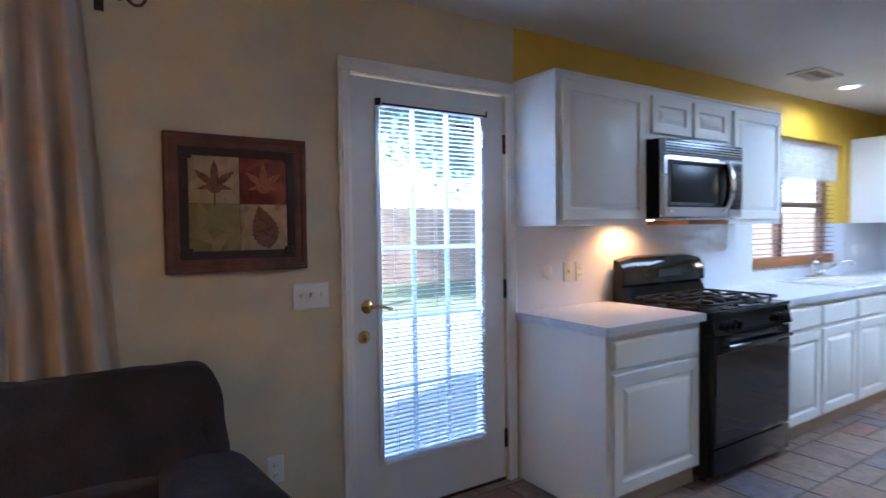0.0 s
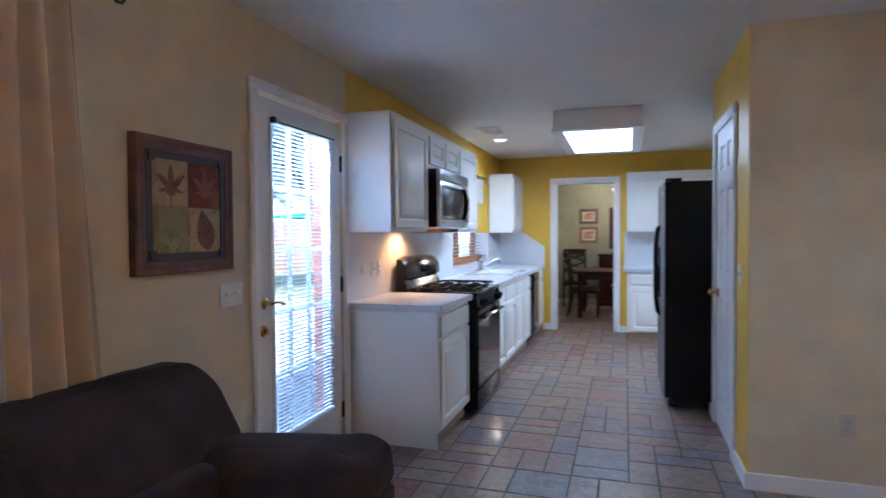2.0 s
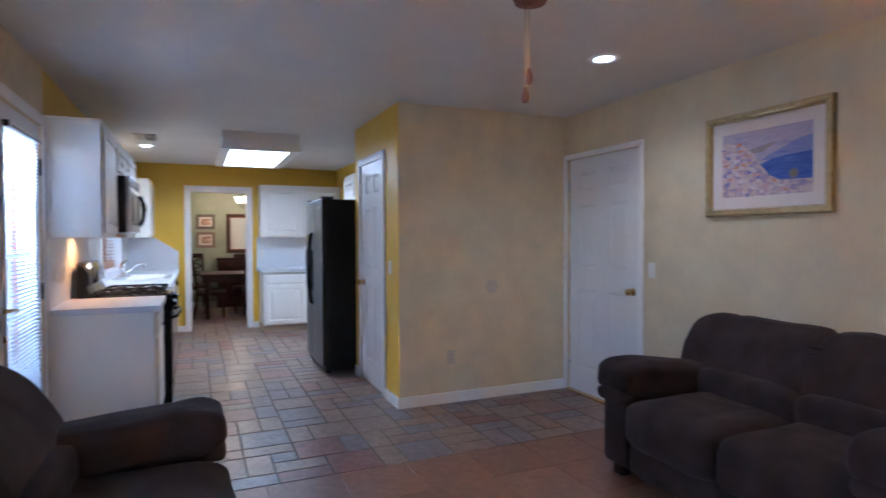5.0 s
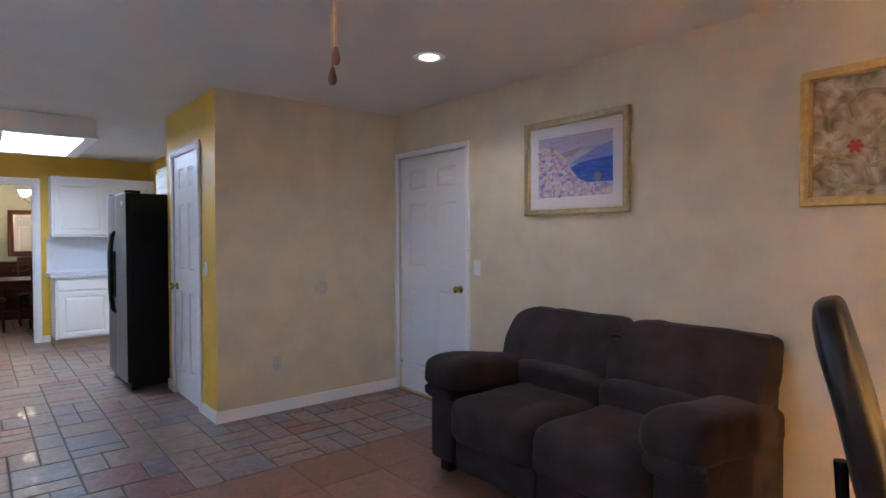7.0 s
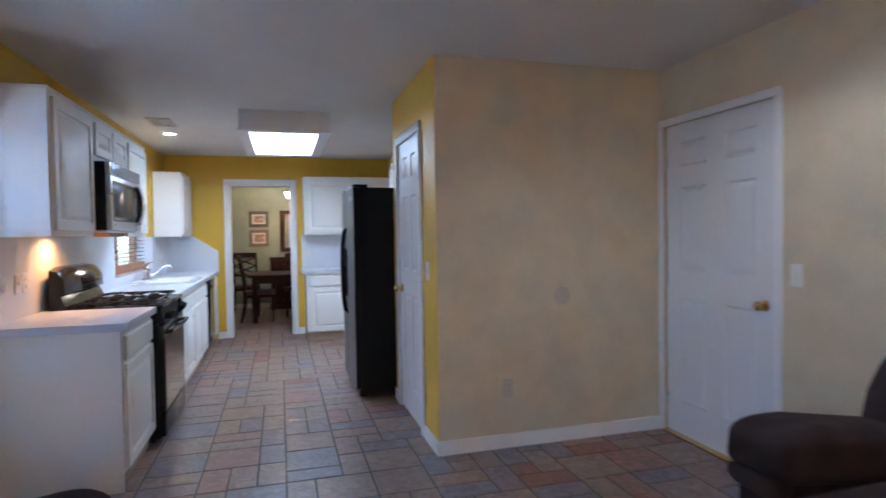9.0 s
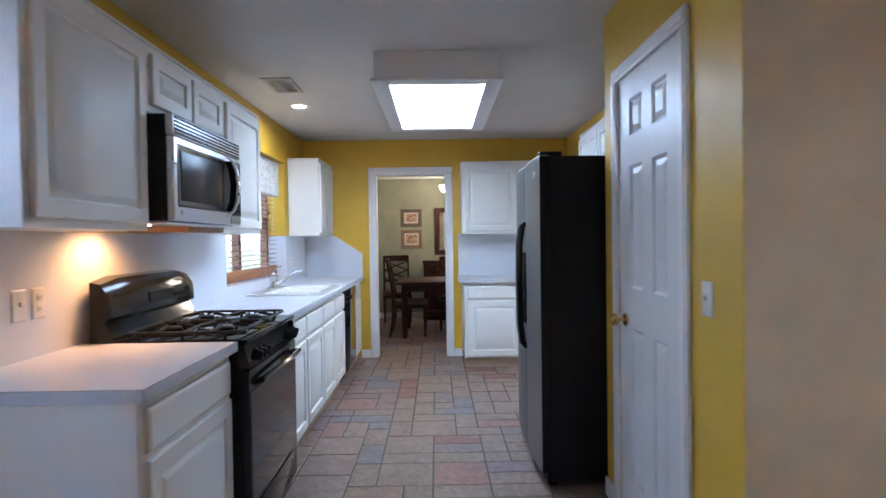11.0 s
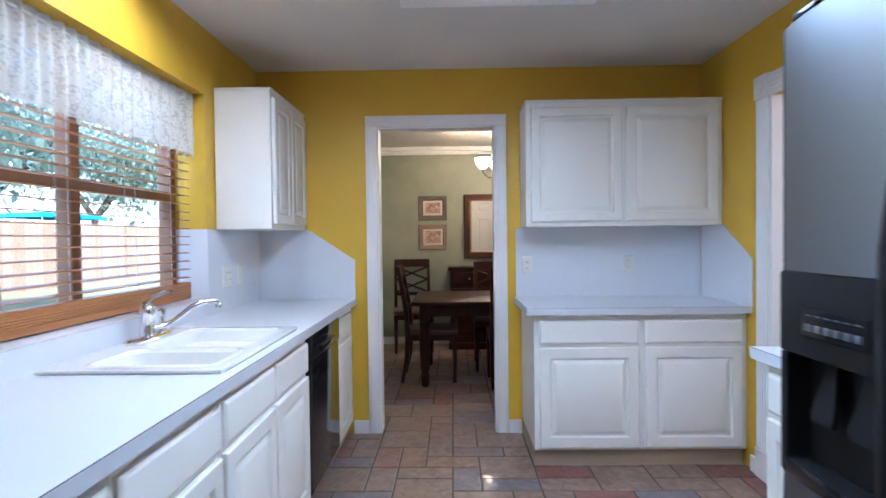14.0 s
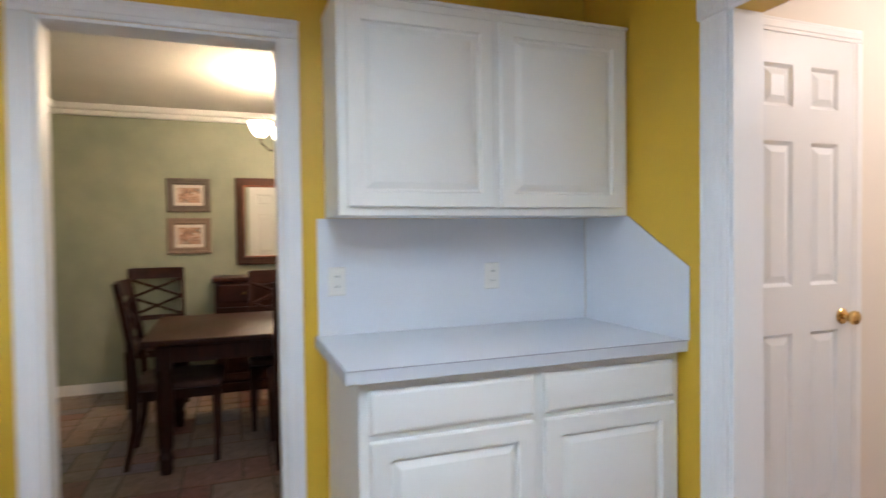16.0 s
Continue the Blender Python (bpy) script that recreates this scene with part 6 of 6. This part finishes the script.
def dining_chair(m):
    """An X-back chair: the seat looks to -y, the back stands at +y."""
    c = thing("dining_chair", "dark mahogany X-back dining chair with brown seat pad", "chair", m, "dining chairs")
    for sx in (-1, 1):
        bm = B()
        prof = [(0.27, 0.0, 0.017), (0.225, 0.22, 0.020), (0.215, 0.45, 0.023), (0.228, 0.65, 0.020), (0.270, 0.90, 0.018), (0.300, 1.055, 0.017)]
        lps = [[(sx * 0.20 - r * 0.9, y_ - r, z_), (sx * 0.20 + r * 0.9, y_ - r, z_), (sx * 0.20 + r * 0.9, y_ + r, z_), (sx * 0.20 - r * 0.9, y_ + r, z_)] for y_, z_, r in prof]
        loft(bm, lps)
        part("back_post", bm, MAHOGANY, c)
        part("front_leg", loft(B(), [[(sx * 0.205 + a * r, -0.21 + b * r, z_) for a, b in ((-1, -1), (1, -1), (1, 1), (-1, 1))] for z_, r in ((0.0, 0.014), (0.20, 0.018), (0.44, 0.023))]), MAHOGANY, c)
        part("side_rail", box(B(), sx * 0.205 - 0.011, sx * 0.205 + 0.011, -0.188, 0.193, 0.385, 0.44), MAHOGANY, c)
    part("front_rail", box(B(), -0.182, 0.182, -0.224, -0.20, 0.385, 0.44), MAHOGANY, c)
    part("seat", pillow(B(), (0, -0.01, 0.462), (0.232, 0.232, 0.030), 0.5, 0.25, 40, 16, 0.002, 50), SEATPAD, c)

    def rail(z0, z1, y0, y1, n_):
        bm = B()
        lps = []
        for k in range(7):
            u = k / 6
            x_, dy = -0.185 + 0.37 * u, 0.022 * math.sin(math.pi * u)
            lps.append([(x_, y0 + dy - 0.009, z0), (x_, y0 + dy + 0.009, z0), (x_, y1 + dy + 0.009, z1), (x_, y1 + dy - 0.009, z1)])
        part(n_, loft(bm, lps), MAHOGANY, c)

    rail(0.965, 1.058, 0.284, 0.300, "top_rail")
    rail(0.62, 0.66, 0.226, 0.236, "lower_rail")
    for z0 in (0.665, 0.815):
        for s in (-1, 1):
            bm = B()
            a, b_ = (s * -0.185, 0.235 + (z0 - 0.665) * 0.17, z0), (s * 0.185, 0.258 + (z0 - 0.665) * 0.17, z0 + 0.145)
            mid = ((a[0] + b_[0]) / 2, (a[1] + b_[1]) / 2 + 0.02 + 0.002 * s, (a[2] + b_[2]) / 2)
            tube(bm, [a, mid, b_], 0.0115, 8)
            part("cross_slat", bm, MAHOGANY, c)
    return c


ch = dining_chair(pose(8.53, 1.60, 0, 0, 0, 0))
for x_, y_, a in ((9.88, 1.875, -84), (8.97, 0.965, -90), (8.31, 0.865, 90), (8.97, 0.40, -90), (8.31, 0.30, 90)):
    copy_thing(ch, pose(x_, y_, 0, 0, 0, a))

sb = thing("sideboard", "dark mahogany sideboard with drawers and metal pulls", "sideboard", pose(9.85, 1.455, 0, 0, 0, -90))
W = 1.35
part("body", box(B(), 0.02, W - 0.02, 0.01, 0.40, 0.08, 0.93, 0.006, 2), MAHOGANY, sb)
part("top", box(B(), 0, W, -0.01, 0.41, 0.9305, 0.97, 0.012, 3), MAHOGANY, sb)
part("plinth", box(B(), 0.0, W, -0.005, 0.40, 0.0, 0.0795, 0.008, 2), MAHOGANY, sb)
for i in range(3):
    x0 = 0.04 + i * 0.425
    dr = part("drawer", drawer_front(B(), x0, x0 + 0.415, 0.76, 0.91, -0.008, 0.018), MAHOGANY, sb)
    part("pull", ball(B(), (x0 + 0.2075, -0.018, 0.835), 0.014), BRASS, dr)
    dr = part("cupboard_door", cabinet_front(B(), x0, x0 + 0.415, 0.10, 0.72, -0.008, 0.018), MAHOGANY, sb)
    part("pull", ball(B(), (x0 + 0.37, -0.018, 0.44), 0.014), BRASS, dr)

mr, x, z, y = framed("wall_mirror", 0.66, 0.79, face(10.268, 0.925, 1.455, "w"), "large mirror in a carved copper-brown frame", COPPER, 0.075, 0.04)
mr["category"] = "mirror"
part("copper_band", rings(B(), -x - 0.012, x + 0.012, -z - 0.012, z + 0.012, [(0, -0.02), (0.004, -0.030), (0.014, -0.030), (0.018, -0.01)], cap=False), shade("copper_band", (0.26, 0.085, 0.03), (0.09, 0.03, 0.014), 0.35, metal=0.8, scale=30), mr)
part("mirror_glass", flat_shape(B(), [(-x, -z), (x, -z), (x, z), (-x, z)], y), MIRROR, mr)
GREYWOOD = shade("weathered_grey_frame", (0.16, 0.125, 0.10), (0.10, 0.08, 0.065), 0.7, scale=10, amount=0.7, bump=0.2)
PINKWOOD = shade("weathered_tan_frame", (0.27, 0.19, 0.14), (0.18, 0.13, 0.10), 0.7, scale=14, amount=0.7, bump=0.2, stretch=(4, 4, 1))
SKETCH = painted("village_sketch", [(0.66, 0.60, 0.52), (0.08, 0.05, 0.04), (0.52, 0.30, 0.20), (0.20, 0.19, 0.09), (0.68, 0.62, 0.54)], 30, 3, 1.5)
for zc, mat_, lab in ((1.688, GREYWOOD, "grey wooden framed village print"), (1.328, PINKWOOD, "tan wooden framed village print")):
    p, x, z, y = framed("village_print", 0.355, 0.30 if mat_ == GREYWOOD else 0.318, face(10.268, 1.642, zc, "w"), lab, mat_, 0.058, 0.025, MOUNT, 0.024)
    part("print", flat_shape(B(), [(-x, -z), (x, -z), (x, z), (-x, z)], y), SKETCH, p)

cd = thing("chandelier", "bronze chandelier with lit frosted glass bowls", "chandelier", pose(8.88, 0.87, TOP - 0.012))
part("canopy", lathe(B(), [(0.0, 0.012), (0.06, 0.011), (0.055, -0.02), (0.01, -0.035)]), DARKMETAL, cd)
part("stem", lathe(B(), [(0.008, -0.03), (0.008, -0.34), (0.02, -0.36), (0.028, -0.42), (0.012, -0.47), (0.018, -0.50), (0.0, -0.53)]), DARKMETAL, cd)
for i in range(5):
    a = radians(72 * i + 90)
    ca, sa = math.cos(a), math.sin(a)
    am = part("arm", tube(B(), [(0.02 * ca, 0.02 * sa, -0.44), (0.08 * ca, 0.08 * sa, -0.51), (0.16 * ca, 0.16 * sa, -0.52), (0.215 * ca, 0.215 * sa, -0.47), (0.22 * ca, 0.22 * sa, -0.43)], 0.006, 8), DARKMETAL, cd)
    part("glass_bowl", lathe(B(), [(0.0, -0.43), (0.03, -0.428), (0.055, -0.40), (0.072, -0.36), (0.082, -0.325), (0.079, -0.325), (0.05, -0.39), (0.0, -0.42)], (0.22 * ca, 0.22 * sa, 0)), WARMGLOW, am, "glowing frosted glass bowl")

# ---- behind the house ----
bp = thing("brick_pier", "red brick pier of the house wall beside the patio door", "brick wall", pose(0, 0, 0), kind="structure")
part("mortar", box(B(), 2.215, 2.60, 2.828, 2.945, -0.1, 2.52), MORTAR, bp)
part("mortar", box(B(), 0.86, 1.24, 3.40, 3.78, -0.1, 2.52), MORTAR, bp)
for j in range(38):
    z0 = -0.045 + j * 0.067
    if z0 > 2.45:
        break
    for cx, cy, n_ in ((2.215, 2.830, 2), (0.86, 3.40, 2)):
        wx = 0.385 if n_ == 2 and cx > 2 else 0.38
        off = 0 if j % 2 else -0.05
        for (x0, x1, y0, y1) in (((cx - 0.006, cx + wx * 0.52 + off, cy - 0.006, cy + 0.121 if cx > 2 else cy + 0.19 + off), (cx + wx * 0.55 + off, cx + wx + 0.006, cy - 0.006, cy + 0.121 if cx > 2 else cy + 0.10))
                                 if cx > 2 else ((cx - 0.006, cx + 0.19 + off, cy - 0.006, cy + 0.10), (cx + 0.20 + off, cx + 0.386, cy - 0.006, cy + 0.10), (cx - 0.006, cx + 0.10, cy + 0.11, cy + 0.386))):
            part("brick", box(B(), x0, x1, y0, y1, z0, z0 + 0.057), BRICKS, bp, smooth=False)

random.seed(11)
fence = thing("fence", "tall cedar board fence along the back of the yard", "fence", pose(0, 0, 0))
bm = B()
xx = -22
while xx < 34:
    box(bm, xx, xx + 0.138, 14.0, 14.018, -0.12, 1.96 + random.uniform(-0.015, 0.015))
    xx += 0.143
tagged(part("boards", bm, FENCEWOOD, fence, smooth=False), kind="stuff")
for z_ in (0.25, 0.95, 1.5):
    part("rail", box(B(), -22, 34, 14.019, 14.06, z_, z_ + 0.09), FENCEWOOD, fence)


def tree(label, at, height, crown_r, seed, leaves=5200, low=0.45):
    """A trunk with branching limbs, and leaf blades in clumps round the limb ends."""
    rnd = random.Random(seed)
    t = thing("tree", label, "tree", pose(*at), "yard trees")
    bm = B()
    ends = []

    def grow(p, d, length, r, depth):
        q = p + d * length
        cyl(bm, p, q, r, r * 0.68, 8)
        if depth == 0:
            ends.append(q)
            return
        for _ in range(3 if depth > 1 else 4):
            nd = (d + Vector((rnd.uniform(-1, 1), rnd.uniform(-1, 1), rnd.uniform(-0.25, 0.75))) * 0.75).normalized()
            grow(q, nd, length * rnd.uniform(0.55, 0.8), r * 0.6, depth - 1)
        if depth < 3:
            ends.append(q)

    grow(Vector((0, 0, -0.15)), Vector((rnd.uniform(-0.08, 0.08), rnd.uniform(-0.08, 0.08), 1)).normalized(), height * low, height * 0.028, 3)
    part("trunk", bm, BARK, t)
    verts, faces = [], []
    for _ in range(leaves):
        c = rnd.choice(ends) + Vector((rnd.gauss(0, 1), rnd.gauss(0, 1), rnd.gauss(0, 0.8))) * crown_r * 0.22
        a, b = Vector((rnd.gauss(0, 1), rnd.gauss(0, 1), rnd.gauss(0, 1))).normalized(), Vector((rnd.gauss(0, 1), rnd.gauss(0, 1), rnd.gauss(0, 0.6))).normalized()
        s = rnd.uniform(0.06, 0.13) * crown_r / 2.2
        k = len(verts)
        verts += [c - a * s, c - b * s * 0.5, c + a * s, c + b * s * 0.5]
        faces.append((k, k + 1, k + 2, k + 3))
    me = bpy.data.meshes.new("crown")
    me.from_pydata(verts, [], faces)
    me.materials.append(LEAF)
    cr = new("crown", me)
    cr.parent = t
    tagged(cr, kind="stuff")


tree("leafy shade tree on the lawn", (3.6, 9.5, -0.12), 6.0, 3.0, 3, 6500)
tree("thick-trunked shade oak on the lawn", (8.74, 9.95, -0.12), 8.6, 3.6, 8, 6500, 0.30)
tree("leafy tree beyond the kitchen window", (11.5, 8.2, -0.12), 5.5, 2.8, 14, 2400, 0.4)
tree("tall tree behind the fence", (-3.0, 17.0, -0.12), 8.0, 4.0, 21, 6000)
tree("tall tree behind the fence", (23.0, 18.5, -0.12), 8.5, 4.2, 27, 5200, 0.3)
tree("tall tree behind the fence", (31.0, 19.0, -0.12), 9.0, 4.4, 44, 5000, 0.3)
tree("tall tree behind the fence", (6.0, 18.5, -0.12), 9.0, 4.4, 33, 6500)
tree("tall tree behind the fence", (14.2, 18.0, -0.12), 8.5, 4.4, 52, 6500, 0.3)
tree("tall tree behind the fence", (18.6, 19.5, -0.12), 9.0, 4.4, 61, 5500, 0.3)
sh = thing("shade_canopy", "teal shade canopy just showing above the fence", "canopy", pose(23.5, 15.9, -0.12))
part("canvas", loft(B(), [[(x_ * k, y_ * k, z_) for x_, y_ in ((-1.8, -1), (1.8, -1), (1.8, 1), (-1.8, 1))] for k, z_ in ((1.0, 2.30), (0.98, 2.42), (0.1, 2.56))]), TEAL, sh)
for x_ in (-1.75, 1.75):
    for y_ in (-0.97, 0.97):
        part("pole", cyl(B(), (x_, y_, 0), (x_, y_, 2.33), 0.02), STEELH, sh)

# ---- floor tiles ----
random.seed(7)
U = 0.155
tiles = {}
shapes = [(2, 2), (2, 2), (1, 2), (1, 2), (1, 2), (2, 1), (2, 1), (1, 1), (1, 1), (1, 2)]


def tile_mesh(w, h):
    key = (w, h)
    if key not in tiles:
        bm = B()
        g = 0.0055
        lps = []
        for e, z in ((0.0, -0.0045), (0.0, -0.0012), (0.0028, 0.0)):
            lps.append([(g + e, g + e, z), (w - g - e, g + e, z), (w - g - e, h - g - e, z), (g + e, h - g - e, z)])
        loft(bm, lps)
        tiles[key] = mesh_of("tile", bm, TILE, False)
    return tiles[key]


def inside(x, y):
    if x < 2.33:
        return 1.15 < x and -1.36 < y < 2.82
    if x < 3.55:
        return 0.20 < y < 2.82
    if x < 7.06:
        return (-0.36 < y < 2.82) or (4.5 < x < 6.45 and -2.7 < y)
    return -2.32 < y < 2.82


X0, Y0 = 1.15, -2.62
NX, NY = int((10.27 - X0) / U) + 1, int((2.70 - Y0) / U) + 1
taken = np.zeros((NX, NY), bool)
layout = []
for i in range(NX):
    for j in range(NY):
        if taken[i, j]:
            continue
        opts = shapes[:]
        random.shuffle(opts)
        opts.sort(key=lambda s: -min(s[0] * s[1], 2) * 0.5 + random.uniform(0, 3.2))
        for w, h in opts + [(1, 1)]:
            if i + w <= NX and j + h <= NY and not taken[i:i + w, j:j + h].any():
                taken[i:i + w, j:j + h] = True
                layout.append((i, j, w, h))
                break
floor_tiles = thing("floor_tiles", "multi-size slate-look tiles in rust, tan and grey", "floor tile", pose(0, 0, 0), kind="structure")
near, rest = [], []
for i, j, w, h in layout:
    cx, cy = X0 + (i + w / 2) * U, Y0 + (j + h / 2) * U
    if not inside(cx, cy):
        continue
    (near if 1.9 < cx < 6.3 and 0.30 < cy < 2.10 else rest).append((i, j, w, h))
near.sort(key=lambda q: abs(q[1] * U + Y0 - 1.2) + 0.4 * abs(q[0] * U + X0 - 3.6))
rest += near[300:]
for i, j, w, h in near[:300]:
    ob = new("tile", tile_mesh(w * U, h * U))
    ob.parent = floor_tiles
    ob.location = (X0 + i * U, Y0 + j * U, random.uniform(-0.0008, 0.0))
verts, faces = [], []
for i, j, w, h in rest:
    x0, y0 = X0 + i * U, Y0 + j * U
    w, h, g, dz = w * U, h * U, 0.0055, random.uniform(-0.0008, 0.0)
    k = len(verts)
    for e, z in ((0.0, -0.0045), (0.0, -0.0012), (0.0028, 0.0)):
        verts += [(x0 + g + e, y0 + g + e, z + dz), (x0 + w - g - e, y0 + g + e, z + dz), (x0 + w - g - e, y0 + h - g - e, z + dz), (x0 + g + e, y0 + h - g - e, z + dz)]
    for r_ in (0, 4):
        for q in range(4):
            faces.append((k + r_ + q, k + r_ + (q + 1) % 4, k + r_ + 4 + (q + 1) % 4, k + r_ + 4 + q))
    faces.append((k + 8, k + 9, k + 10, k + 11))
me = bpy.data.meshes.new("tile_rest")
me.from_pydata(verts, [], faces)
me.materials.append(TILEREST)
tr = new("tiles_beyond", me)
tr.parent = floor_tiles
tagged(tr, kind="stuff")
# terracotta tiles of the living room
terra = thing("terracotta_floor", "worn terracotta floor tiles in the living room", "floor tile", pose(0, 0, 0), kind="structure")
S = 0.405
bm = B()
g = 0.002
loft(bm, [[(g + e, g + e, z), (S - g - e, g + e, z), (S - g - e, S - g - e, z), (g + e, S - g - e, z)] for e, z in ((0.0, -0.0045), (0.0, -0.001), (0.003, 0.0))])
tm = mesh_of("terracotta_tile", bm, TERRATILE, False)
for i in range(13):
    for j in range(10):
        ob = new("tile", tm)
        ob.parent = terra
        ob.location = (1.148 - (i + 1) * S, 2.70 - (j + 1) * S, random.uniform(-0.0006, 0.0))
